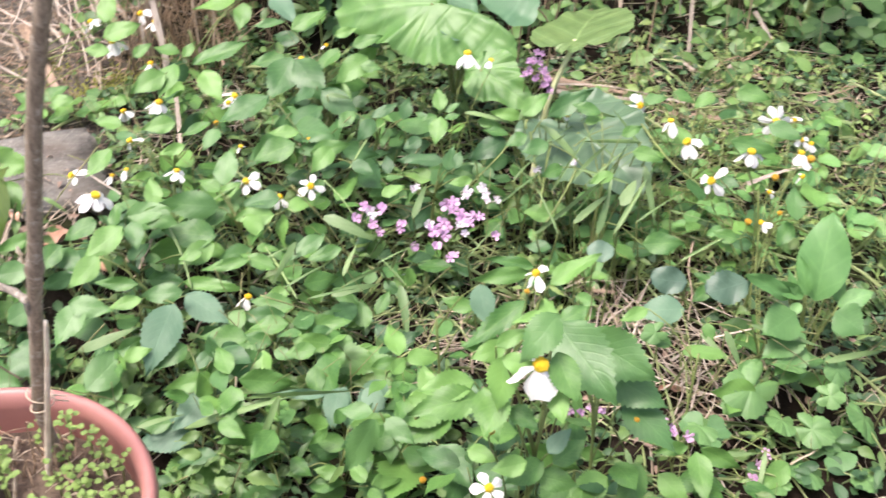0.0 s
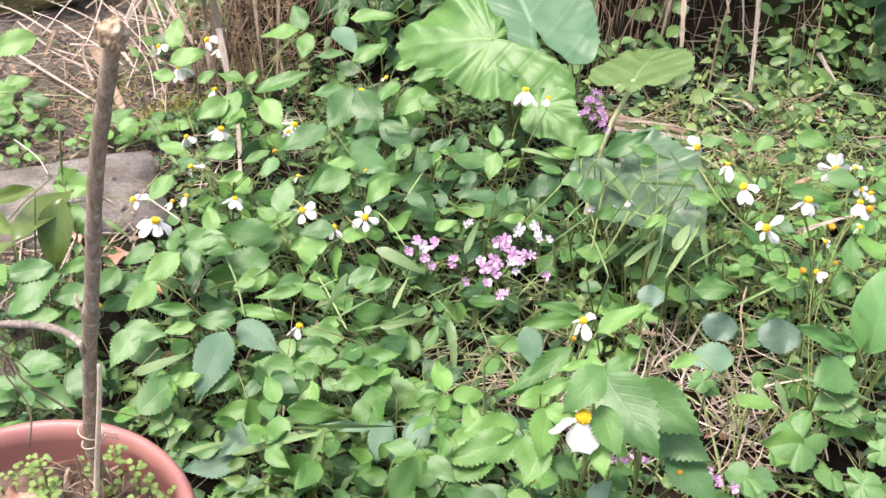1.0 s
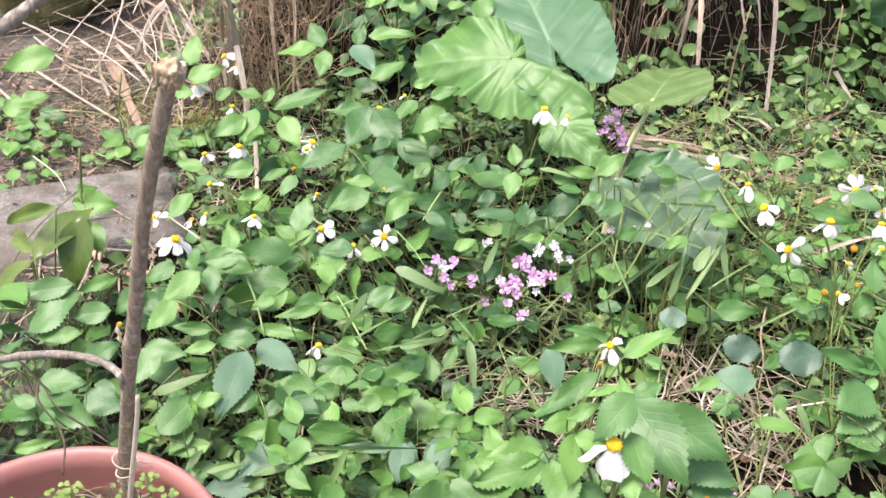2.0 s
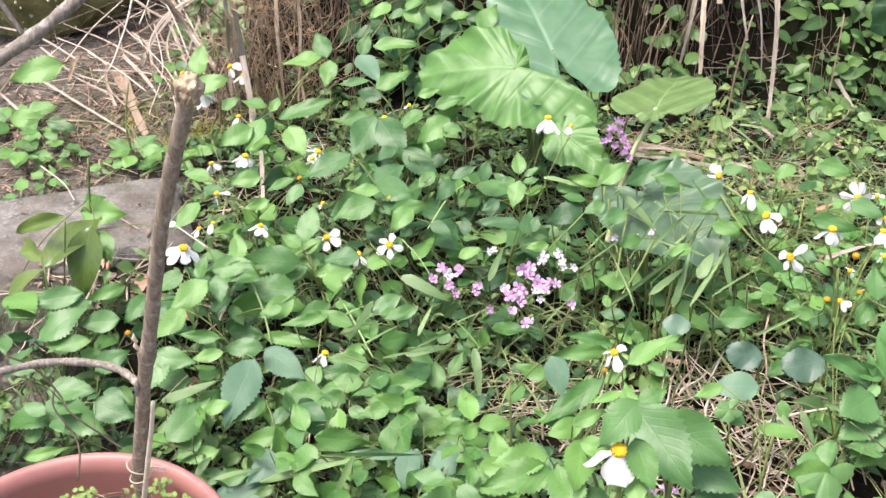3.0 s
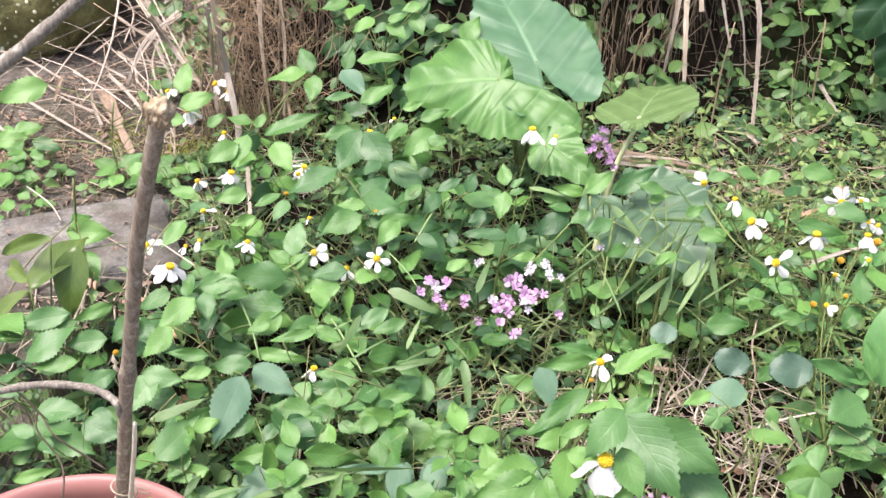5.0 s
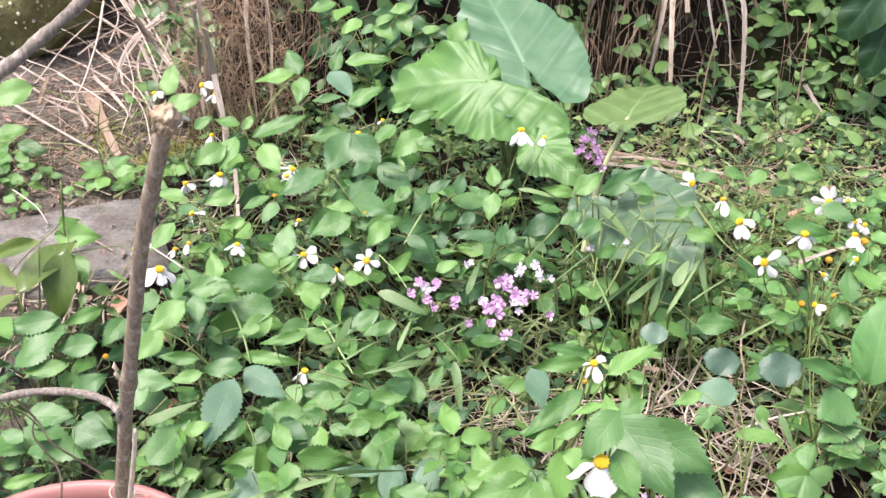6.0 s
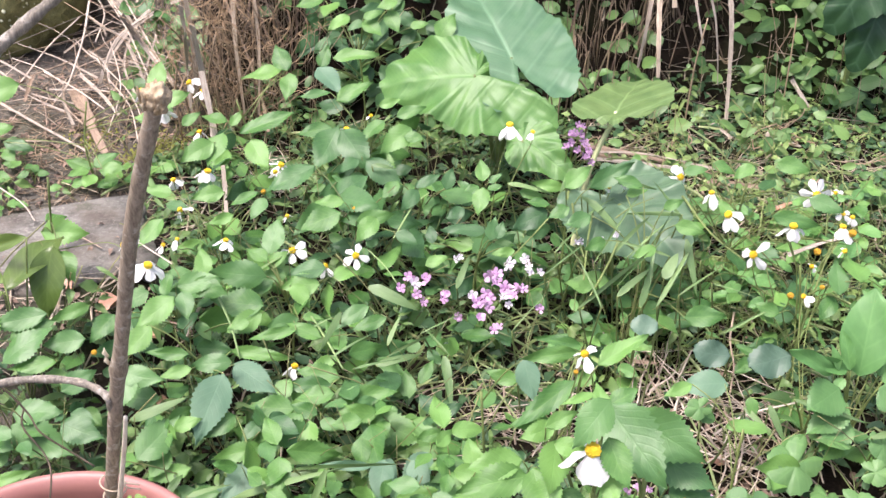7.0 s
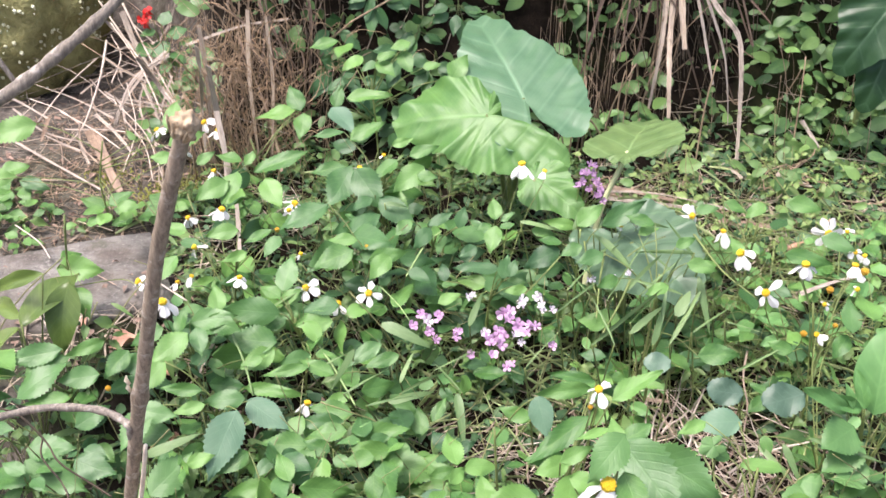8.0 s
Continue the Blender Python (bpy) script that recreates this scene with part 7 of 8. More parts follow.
def build_litter():
    pieces = []
    for _ in range(13000):
        x, y = rand.uniform(-1.4, 1.3), rand.uniform(0.75, 3.4)
        dense = max(0.4 * bell(x, y, 0.5, 1.25, 0.2, 0.3), 0.22 * bell(x, y, -0.85, 2.35, 0.35, 0.4), 0.6 * bell(x, y, 0.15, 1.3, 0.15, 0.15), 0.8 * bell(x, y, 0.75, 2.05, 0.5, 0.4), 0.8 * bell(x, y, -0.6, 1.55, 0.15, 0.12), 0.12)
        if rand.random() > dense or on_slab(x, y):
            continue
        pieces.append(straw_arrays(x, y, land(x, y) + rand.uniform(0.002, 0.03), rand.uniform(0.03, 0.16), rand.uniform(0, 6.28), rand.uniform(-0.1, 0.25), rand.choice((0.0006, 0.0009, 0.0012, 0.0022)), rand.uniform(-0.2, 0.2)))
    me = mesh_of("straw_litter", *gather(pieces), STRAW)
    tagged(new("straw_litter", me), label="scattered dry straw and dead grass on the soil", category="straw", kind="stuff")
    dark = []
    for _ in range(1500):
        x, y = rand.gauss(-0.85, 0.25), rand.gauss(2.3, 0.28)
        if on_slab(x, y) or y < 1.7:
            continue
        dark.append(straw_arrays(x, y, land(x, y) + rand.uniform(0.001, 0.012), rand.uniform(0.012, 0.07), rand.uniform(0, 6.28), rand.uniform(-0.1, 0.2), rand.choice((0.0005, 0.0008, 0.0012, 0.002)), rand.uniform(-0.25, 0.25)))
    tagged(new("twig_litter", mesh_of("twig_litter", *gather(dark), BROWN)), label="small broken brown twigs on the grey soil", category="twigs", kind="stuff")
    brown = []
    for _ in range(5600):
        x, y = rand.uniform(-0.8, 1.5), rand.uniform(2.25, 3.1)
        dense = max(0.75 * bell(x, y, -0.42, 2.45, 0.17, 0.3), 0.45 * bell(x, y, 0.43, 2.42, 0.1, 0.25), 0.14 * bell(x, y, 0.62, 2.55, 0.17, 0.3), 0.08 * bell(x, y, 1.0, 2.6, 0.4, 0.3), 0.04)
        if rand.random() > dense or -0.2 < x < 0.3:
            continue
        z, h = land(x, y), rand.uniform(0.08, 0.36)
        a = rand.uniform(0, 6.28)
        lean = rand.uniform(0.0, 0.35) if rand.random() < 0.6 or x > -0.25 else rand.uniform(0.4, 1.1)
        p = [Vector((x, y, z)), Vector((x + math.cos(a) * h * lean * 0.4, y + math.sin(a) * h * lean * 0.4, z + h * 0.6)), Vector((x + math.cos(a) * h * lean * 1.3, y + math.sin(a) * h * lean, z + h))]
        brown.append(tube_arrays(glide(p, 3), [rand.choice((0.0005, 0.0006, 0.0007, 0.001, 0.0022))] * 7, 4))
    me = mesh_of("dead_stems", *gather(brown), BROWN)
    tagged(new("dead_stems", me), label="tangle of thin dead brown stems against the bank", category="dead stems", kind="stuff")


build_litter()


def build_flakes():
    """Crumbled dead leaves over the open soil and the slab."""
    places = []
    for _ in range(9500):
        x, y = rand.uniform(-1.4, 1.1), rand.uniform(1.0, 3.2)
        dense = max(0.9 * bell(x, y, -0.62, 1.55, 0.25, 0.14), 0.75 * bell(x, y, -0.95, 2.3, 0.4, 0.5), bell(x, y, 0.5, 1.2, 0.2, 0.3), 0.5 * bell(x, y, 0.7, 1.9, 0.4, 0.3), 0.06)
        if rand.random() > dense:
            continue
        z = land(x, y)
        if on_slab(x, y):
            if rand.random() < 0.6:
                continue
            z = 0.127
        b = Vector((x, y, z + rand.uniform(0.002, 0.008)))
        a, s = rand.uniform(0, 6.28), rand.uniform(0.006, 0.022)
        t = b + Vector((math.cos(a) * s, math.sin(a) * s, rand.uniform(-0.1, 0.4) * s))
        places.append((b, t, s * rand.uniform(0.3, 0.7), (rand.uniform(-0.6, 0.6), rand.uniform(-0.6, 0.6), 1)))
    scatter("leaf_litter", "crumbled brown dead leaf bits on the soil", "leaf litter", FLAKE, blade_arrays(4, 2, elliptic, 0.2, 0.3, 0.08, seed=4), places)


build_flakes()


def loose_straw(points, width, material, name, label, category, group, flat=0.28):
    line = glide(points, 5)
    o = Vector(points[0])
    n = len(line)
    taper = [width * (1 - 0.35 * i / n) for i in range(n)]
    if width > 0.0035 and material in (STRAW_ONE, HUSK):
        v, f, uv = ribbon_arrays([p - o for p in line], [w * 0.85 for w in taper], EYEWARD, rand.uniform(-0.5, 0.5), rand.randint(0, 99))
        me = mesh_of(name, v, f, FIBRE if material == STRAW_ONE else FIBRE_BROWN, uv, smooth=False)
    else:
        v, f = tube_arrays([p - o for p in line], taper, 6, flat)
        me = mesh_of(name, v, f, material)
    ob = new(name, me)
    ob.location = o
    tagged(ob, label=label, category=category, group=group)


def build_heap():
    """Loose dry stalks and split husks thrown over one another on the soil."""
    heap = thing("straw_heap", "heap of loose dry straw stalks and split bamboo", "straw heap", "", (-0.85, 2.65, land(-0.85, 2.65)))
    o = heap.location
    for k in range(74):
        x, y = rand.gauss(-0.78, 0.17), rand.gauss(2.72, 0.25)
        if x > -0.4 or y < 2.25 or y > 3.3:
            continue
        a = rand.choice((rand.gauss(2.1, 0.3), rand.gauss(2.3, 0.5), rand.gauss(0.6, 0.5), rand.uniform(0, 3.14)))
        length, w = rand.uniform(0.1, 0.42), rand.choice((0.0008, 0.001, 0.0014, 0.0018, 0.0022, 0.0026, 0.0034, 0.0045))
        z, lift = land(x, y) + rand.uniform(0.008, 0.09), rand.uniform(-0.05, 0.35)
        d = Vector((math.cos(a), math.sin(a), 0))
        bow = Vector((-d.y, d.x, rand.uniform(-0.4, 0.4))) * length * rand.uniform(-0.12, 0.12)
        ends = [Vector((x, y, z)) + d * length * u + Vector((0, 0, lift * length * (u + 0.5))) for u in (-0.5, 0.0, 0.5)]
        ends[1] += bow
        for q in ends:
            q.z = max(q.z, land(q.x, q.y) + 0.004)
        line = [p - o for p in glide(ends, 5)]
        n = len(line)
        if w > 0.003:
            v, f, uv = ribbon_arrays(line, [w * (1 - 0.3 * i / n) for i in range(n)], (rand.uniform(-0.5, 0.5), -0.5, 0.8), rand.uniform(-0.6, 0.6), k)
            part("husk", mesh_of("husk", v, f, FIBRE if k % 3 else FIBRE_BROWN, uv, smooth=False), heap)
        else:
            part("stalk", mesh_of("stalk", *tube_arrays(line, [w] * n, 5, 0.7), STRAW_ONE if rand.random() < 0.6 else HUSK), heap)


build_heap()


def build_fronds():
    """Withered blades that hang down the bank from old crowns."""
    for cx, cy, n, top, spread in ((0.66, 2.5, 44, 0.58, 0.11), (0.8, 2.52, 14, 0.6, 0.09), (0.53, 2.47, 14, 0.46, 0.07), (-0.38, 2.44, 18, 0.42, 0.09), (-0.27, 2.46, 10, 0.4, 0.06)):
        clump = thing("dead_fronds", "withered brown blades hanging down the bank, darkened for shade", "dead fronds", "dead fronds", (cx, cy + 0.06, land(cx, cy + 0.06)))
        o = clump.location
        for k in range(n):
            x0, x1 = cx + rand.gauss(0, spread * 0.5), cx + rand.gauss(0, spread)
            z0, z1 = top * rand.uniform(0.75, 1.1), rand.uniform(0.05, 0.42)
            z1 = min(z1, z0 - 0.08)
            y0 = cy + 0.05 + 0.3 * (z0 - 0.3)
            bow = rand.uniform(-0.03, 0.03)
            line = glide([(x0, y0 + 0.05, z0), (x0 * 0.7 + x1 * 0.3 + bow, y0 - 0.04, z0 * 0.75 + z1 * 0.25), (x1, cy - 0.06 + rand.uniform(-0.02, 0.03), z1)], 6)
            w = rand.choice((0.0007, 0.0009, 0.0012, 0.0016, 0.002, 0.0022, 0.003, 0.005))
            nn = len(line)
            run = [w * (1 - 0.6 * abs(2 * i / nn - 0.8)) for i in range(nn)]
            # dark browns carry the shading inside the hanging mass
            if w > 0.0025:
                v, f, uv = ribbon_arrays([p - o for p in line], run, (rand.uniform(-0.4, 0.4), -1, 0.2), rand.uniform(-0.7, 0.7), k)
                part("frond", mesh_of("frond", v, f, FIBRE_SHADE, uv, smooth=False), clump)
            else:
                part("frond", mesh_of("frond", *tube_arrays([p - o for p in line], run, 5, 0.5), TWIG_DARK if rand.random() < 0.8 else BROWN), clump)


build_fronds()


def build_hanging():
    """The broad blades that stand out in the hanging clumps."""
    for label, rows in (
        ("broad pale dry blades hanging from an old clump", (
            ((0.66, 2.72, 0.5), (0.624, 2.52, 0.43), (0.6, 2.42, 0.328), (0.579, 2.36, 0.25), (0.562, 2.33, 0.17), 0.0085),
            ((0.67, 2.72, 0.5), (0.641, 2.52, 0.43), (0.621, 2.42, 0.313), (0.614, 2.36, 0.234), (0.616, 2.33, 0.142), 0.007),
            ((0.68, 2.7, 0.52), (0.65, 2.5, 0.45), (0.649, 2.44, 0.377), (0.655, 2.4, 0.294), 0.0085),
            ((0.68, 2.72, 0.5), (0.708, 2.52, 0.43), (0.742, 2.44, 0.376), (0.78, 2.4, 0.332), (0.79, 2.37, 0.271), (0.792, 2.33, 0.153), (0.787, 2.28, 0.035), 0.0065),
            ((0.68, 2.72, 0.5), (0.701, 2.5, 0.43), (0.725, 2.44, 0.369), (0.755, 2.4, 0.282), (0.764, 2.36, 0.201), (0.768, 2.33, 0.12), 0.0045),
            ((0.68, 2.72, 0.5), (0.692, 2.52, 0.42), (0.699, 2.46, 0.37), (0.711, 2.4, 0.29), (0.725, 2.36, 0.217), 0.004))),
        ("upright split brown stalks against the bank", (
            ((-0.51, 2.34, 0.4), (-0.505, 2.33, 0.25), (-0.515, 2.3, 0.06), 0.006),
            ((-0.4, 2.38, 0.42), (-0.41, 2.36, 0.25), (-0.405, 2.34, 0.05), 0.006),
            ((-0.36, 2.39, 0.4), (-0.355, 2.37, 0.24), (-0.37, 2.34, 0.06), 0.0045))),
    ):
        x, y = rows[0][0][0], rows[0][0][1] + 0.02
        clump = thing("dry_clump", label, "dry clump", "dry clumps on the bank", (x, y, land(x, y)))
        for k, row in enumerate(rows):
            w = row[-1]
            line = [p - clump.location for p in glide(row[:-1], 6)]
            n = len(line)
            v, f, uv = ribbon_arrays(line, [w * (0.7 + 0.3 * math.sin(3.14 * min(1, 0.15 + i / n))) for i in range(n)], (rand.uniform(-0.3, 0.3), -1, 0.3), rand.uniform(-0.5, 0.5), 7 * k + 3)
            part("blade", mesh_of("blade", v, f, FIBRE_PALE if k < 3 else FIBRE, uv, smooth=False), clump)


build_hanging()


def build_tangle():
    """Fine dry runners curled over one another against the bank."""
    pieces = []
    for k in range(330):
        x, y = rand.gauss(-0.42, 0.1), 2.36 + rand.uniform(-0.08, 0.08)
        z = max(land(x, y) + 0.01, rand.uniform(0.02, 0.4))
        y = min(y, 2.33 + z * 0.4)
        a, turn, rr, line = rand.uniform(0, 6.28), rand.choice((-1, 1)) * rand.uniform(0.15, 0.7), rand.uniform(0.008, 0.022), []
        p = Vector((x, y, z))
        for _ in range(7):
            line.append(p.copy())
            p += Vector((math.cos(a) * rr, rand.uniform(-0.4, 0.4) * rr, math.sin(a) * rr * 1.3))
            a += turn + rand.uniform(-0.3, 0.3)
        pieces.append(tube_arrays(line, [rand.choice((0.0004, 0.0005, 0.0007, 0.001))] * 7, 4))
    me = mesh_of("dry_runners", *gather(pieces), RUNNER)
    tagged(new("dry_runners", me), label="tangle of fine tan dry runners against the bank", category="dead stems", kind="stuff")


build_tangle()


def bank_sprig(x, z, n, size):
    """A leafy side shoot that leans out of the bank."""
    y = 2.4
    while land(x, y) < z - 0.06 and y < 3.2:
        y += 0.02
    root = Vector((x + rand.uniform(-0.03, 0.03), y, land(x, y)))
    plant = thing("bank_weed", "leafy weed shoot on the bank, its green darkened for shade", "weed", "weeds on the bank", root)
    head = Vector((x, 2.33 + 0.25 * z + rand.uniform(-0.02, 0.04), z))
    pieces = [tube_arrays(glide([Vector((0, 0, 0)), (head - root) * 0.5 + Vector((0, 0, 0.03)), head - root], 4), [0.0016] * 9, 5)]
    turn = rand.uniform(0, 6.28)
    for k in range(n):
        a = turn + k * 2.2 + rand.uniform(-0.3, 0.3)
        out = Vector((math.cos(a), -0.35 + 0.3 * math.sin(a), 0.45 * math.sin(a) - 0.25)).normalized()
        b = head + out * size * rand.uniform(0.15, 0.5) + Vector((0, 0, -0.012 * (k // 3)))
        tip = b + (out + Vector((0, -0.1, -0.3))) * size * rand.uniform(0.75, 1.15)
        # mostly the darkened green, in place of shade on the bank
        set_leaf(plant, SHADE_LEAVES if rand.random() < 0.85 else DULL_LEAVES, b, tip, size * rand.uniform(0.5, 0.62), rand.uniform(-25, 25), hint=(rand.uniform(-0.4, 0.4), -0.7, 0.75))
        pieces.append(tube_arrays([head - root, (head - root).lerp(b - root, 0.6), b - root], [0.0009] * 3, 4))
    part("stem", mesh_of("stem", *gather(pieces), STEM), plant)


for k in range(12):
    bank_sprig(-0.2 + 0.04 * (k % 11) + rand.uniform(-0.02, 0.02), (0.36, 0.24, 0.42, 0.16, 0.3)[k % 5] + rand.uniform(-0.03, 0.03), rand.randint(5, 8), rand.uniform(0.045, 0.07))

for k in range(9):
    bank_sprig(-0.3 + 0.085 * k + rand.uniform(-0.02, 0.02), 0.5 + 0.07 * (k % 3) + rand.uniform(-0.03, 0.03), rand.randint(6, 9), rand.uniform(0.05, 0.075))


def build_straw_patch(cx, cy, spread, n):
    """A mat of dry grass stalks on open soil."""
    mat = thing("straw_mat", "matted pinkish dry grass stalks on open soil", "straw", "straw mats", (cx, cy, land(cx, cy)))
    o = mat.location
    main = rand.uniform(0, 3.14)
    for k in range(n):
        x, y = rand.gauss(cx, spread), rand.gauss(cy, spread)
        a = rand.choice((rand.gauss(main, 0.5), rand.uniform(0, 6.28)))
        v, f = straw_arrays(x, y, land(x, y) + rand.uniform(0.015, 0.055), rand.uniform(0.05, 0.15), a, rand.uniform(-0.15, 0.25), rand.choice((0.0008, 0.0011, 0.0014, 0.002)), rand.uniform(-0.3, 0.3))
        part("stalk", mesh_of("stalk", [p - o for p in v], f, STRAW_ONE if rand.random() < 0.6 else HUSK), mat)


for cx, cy, spread, n in ((-0.32, 2.1, 0.06, 50), (-0.42, 1.98, 0.04, 25), (0.39, 1.34, 0.05, 60), (0.5, 1.15, 0.045, 45), (0.56, 1.28, 0.05, 30), (0.16, 1.28, 0.045, 25), (0.24, 1.22, 0.03, 20)):
    build_straw_patch(cx, cy, spread, n)


def seedling(x, y, n, size):
    """A low rosette of toothed leaves on the open soil."""
    plant = thing("seedling", "low bright green weed seedling on the bare soil", "weed", "seedlings on the soil", (x, y, land(x, y)))
    o = plant.location
    turn = rand.uniform(0, 6.28)
    for k in range(n):
        a = turn + 2.4 * k + rand.uniform(-0.3, 0.3)
        out = Vector((math.cos(a), math.sin(a), rand.uniform(0.05, 0.35)))
        b = o + out * size * rand.uniform(0.15, 0.5) + Vector((0, 0, rand.uniform(0.012, 0.04)))
        out.z = rand.uniform(-0.35, 0.1)
        set_leaf(plant, WEED_LEAVES, b, b + out * size, size * rand.uniform(0.6, 0.75), hint=(0, -0.4, 1))
        line = glide([(0, 0, 0), (b - o) * 0.5 + Vector((0, 0, 0.006)), b - o], 3)
        part("stem", mesh_of("stem", *tube_arrays(line, [0.001] * len(line), 4), STEM), plant)


for x, y, n, size in ((-0.99, 2.12, 6, 0.06), (-0.93, 1.94, 5, 0.05), (-1.06, 2.3, 7, 0.07), (-0.9, 2.17, 4, 0.04), (-0.97, 2.22, 5, 0.05), (-0.78, 2.08, 4, 0.035), (-0.72, 2.12, 7, 0.05), (-0.65, 2.1, 7, 0.05), (-0.6, 2.13, 6, 0.045), (-0.54, 2.16, 6, 0.05), (-0.9, 2.02, 5, 0.035), (-0.98, 2.1, 4, 0.03), (-0.87, 2.12, 4, 0.03)):
    seedling(x, y, n, size)


def low_weed(x, y, n, size):
    """A loose weed on thin wiry stems with a few flat pale leaves, over dry litter."""
    plant = thing("low_weed", "loose weed with flat light green leaves over dry straw", "weed", "low weeds over the straw", (x, y, land(x, y)))
    o = plant.location
    pieces, turn = [], rand.uniform(0, 6.28)
    for k in range(n):
        a = turn + 2.4 * k + rand.uniform(-0.4, 0.4)
        b = o + Vector((math.cos(a), math.sin(a), 0)) * rand.uniform(0.01, 0.06) + Vector((0, 0, rand.uniform(0.03, 0.11)))
        s = size * rand.uniform(0.6, 1.15)
        for turned, big in ((0.0, 1.0), (rand.uniform(1.4, 2.0), rand.uniform(0.4, 0.8)))[:1 + k % 2]:
            out = Vector((math.cos(a + turned), math.sin(a + turned), rand.uniform(-0.35, 0.2)))
            set_leaf(plant, FRESH_LEAVES if rand.random() < 0.6 else WEED_LEAVES, b, b + out * s * big, s * big * rand.uniform(0.5, 0.66), rand.uniform(-25, 25), hint=(0, -0.4, 1), sway=0.5)
        pieces.append(tube_arrays(glide([(0, 0, 0), (b - o) * 0.5 + Vector((rand.uniform(-0.01, 0.01), 0, 0.01)), b - o], 3), [0.0009] * 7, 4))
    for _ in range(3):
        a, h = rand.uniform(0, 6.28), rand.uniform(0.08, 0.16)
        pieces.append(tube_arrays(glide([(0, 0, 0), (math.cos(a) * h * 0.4, math.sin(a) * h * 0.4, h * 0.7), (math.cos(a) * h * 0.9, math.sin(a) * h * 0.9, h)], 4), [0.0008] * 9, 4))
    part("stem", mesh_of("stem", *gather(pieces), STEM), plant)


for k in range(34):
    low_weed(0.44 + 0.052 * (k % 11) + rand.uniform(-0.03, 0.03), 1.5 + 0.15 * (k // 11) + rand.uniform(-0.05, 0.05), rand.randint(3, 6), rand.uniform(0.035, 0.058))
for x, y in ((0.3, 1.46), (0.36, 1.42), (0.4, 1.47), (0.33, 1.36), (0.45, 1.41), (0.27, 1.41)):
    low_weed(x, y, 4, 0.045)


def build_moss():
    tiny = []
    for cx, cy, spread, n in ((-0.6, 2.3, 0.035, 420), (-0.78, 2.36, 0.03, 220), (-0.66, 2.24, 0.03, 200)):
        for _ in range(n):
            x, y = rand.gauss(cx, spread), rand.gauss(cy, spread * 1.4)
            b = Vector((x, y, land(x, y) + rand.uniform(0, 0.006)))
            a, s = rand.uniform(0, 6.28), rand.uniform(0.005, 0.011)
            tiny.append((b, b + Vector((math.cos(a) * s * 0.7, math.sin(a) * s * 0.7, s * 0.6)), s * 0.5, (0, -0.5, 1)))
    scatter("moss", "yellow-green moss cushions on the bare soil", "moss", MOSS, blade_arrays(3, 2, elliptic, 0.1, 0.2, 0.0, seed=4), tiny)


build_moss()


def dead_leaf(x, y, z, length, a):
    ob = new("dead_leaf", mesh_of("dead_leaf", *(lambda q: (q[0], q[1], DEADLEAF, q[2]))(blade_arrays(14, 6, elliptic, 0.25, 0.15, 0.12, 0.03, seed=int(x * 99)))))
    ob.matrix_world = pose(x, y, z, 8, 5, a) @ Matrix.Diagonal((length * 0.55, length, length, 1))
    tagged(ob, label="curled pinkish-brown dead leaf on the ground", category="dead leaf", group="dead leaves")


for x, y, length, a in ((-0.56, 1.47, 0.07, -70), (-0.5, 1.44, 0.05, -100), (0.83, 1.86, 0.075, 30), (0.42, 1.42, 0.04, 10), (0.9, 2.0, 0.05, -40), (-0.62, 1.53, 0.05, 40), (0.49, 1.16, 0.04, 80), (-0.42, 1.35, 0.05, 100)):
    dead_leaf(x, y, land(x, y) + 0.012, length, a)
dead_leaf(-0.292, 0.52, RIM_Z - 0.028, 0.06, 25)

# the small shrub with a red flower by the straw
leaf_clump("red_flower_shrub", "small green shrub with a red flower by the straw heap", "shrub", RED_ROWS, DULL_LEAVES, "shrubs", RED_ROOT)
flower_plant("red_flower", "single bright red flower over the straw heap", RED_HEADS, RED_ROOT, RED, "red flowers")

loose_straw([(0.407, 2.164, 0.050), (0.501, 2.129, 0.050), (0.603, 2.091, 0.040)], 0.007, HUSK, "dry_husk", "flat pinkish-brown dry bamboo husk", "husk", "dry husks")
loose_straw([(0.431, 2.099, 0.050), (0.518, 2.076, 0.050), (0.608, 2.065, 0.040)], 0.006, STRAW_ONE, "dry_stalk", "long pale dry straw stalk on the soil", "straw", "dry stalks")
loose_straw([(0.451, 2.064, 0.050), (0.555, 2.059, 0.040)], 0.004, HUSK, "dry_husk", "flat pinkish-brown dry bamboo husk", "husk", "dry husks")
loose_straw([(0.633, 2.090, 0.040), (0.725, 2.042, 0.040)], 0.005, STRAW_ONE, "dry_stalk", "long pale dry straw stalk on the soil", "straw", "dry stalks")
loose_straw([(0.419, 2.113, 0.060), (0.534, 2.100, 0.060), (0.634, 2.073, 0.050)], 0.004, STRAW_ONE, "dry_stalk", "long pale dry straw stalk on the soil", "straw", "dry stalks")
loose_straw([(-1.073, 2.526, 0.020), (-0.918, 2.378, 0.020), (-0.778, 2.247, 0.020)], 0.004, STRAW_ONE, "dry_stalk", "long pale dry straw stalk on the soil", "straw", "dry stalks")
loose_straw([(-0.847, 2.733, 0.220), (-0.851, 2.643, 0.160), (-0.873, 2.595, 0.100), (-0.896, 2.545, 0.050), (-0.927, 2.516, 0.020)], 0.0034, STRAW_ONE, "dry_stalk", "long pale dry straw stalk on the soil", "straw", "dry stalks", 0.8)
loose_straw([(-0.899, 2.590, 0.020), (-0.819, 2.418, 0.030), (-0.731, 2.234, 0.020)], 0.015, HUSK, "dry_husk", "flat pinkish-brown dry bamboo husk", "husk", "dry husks")
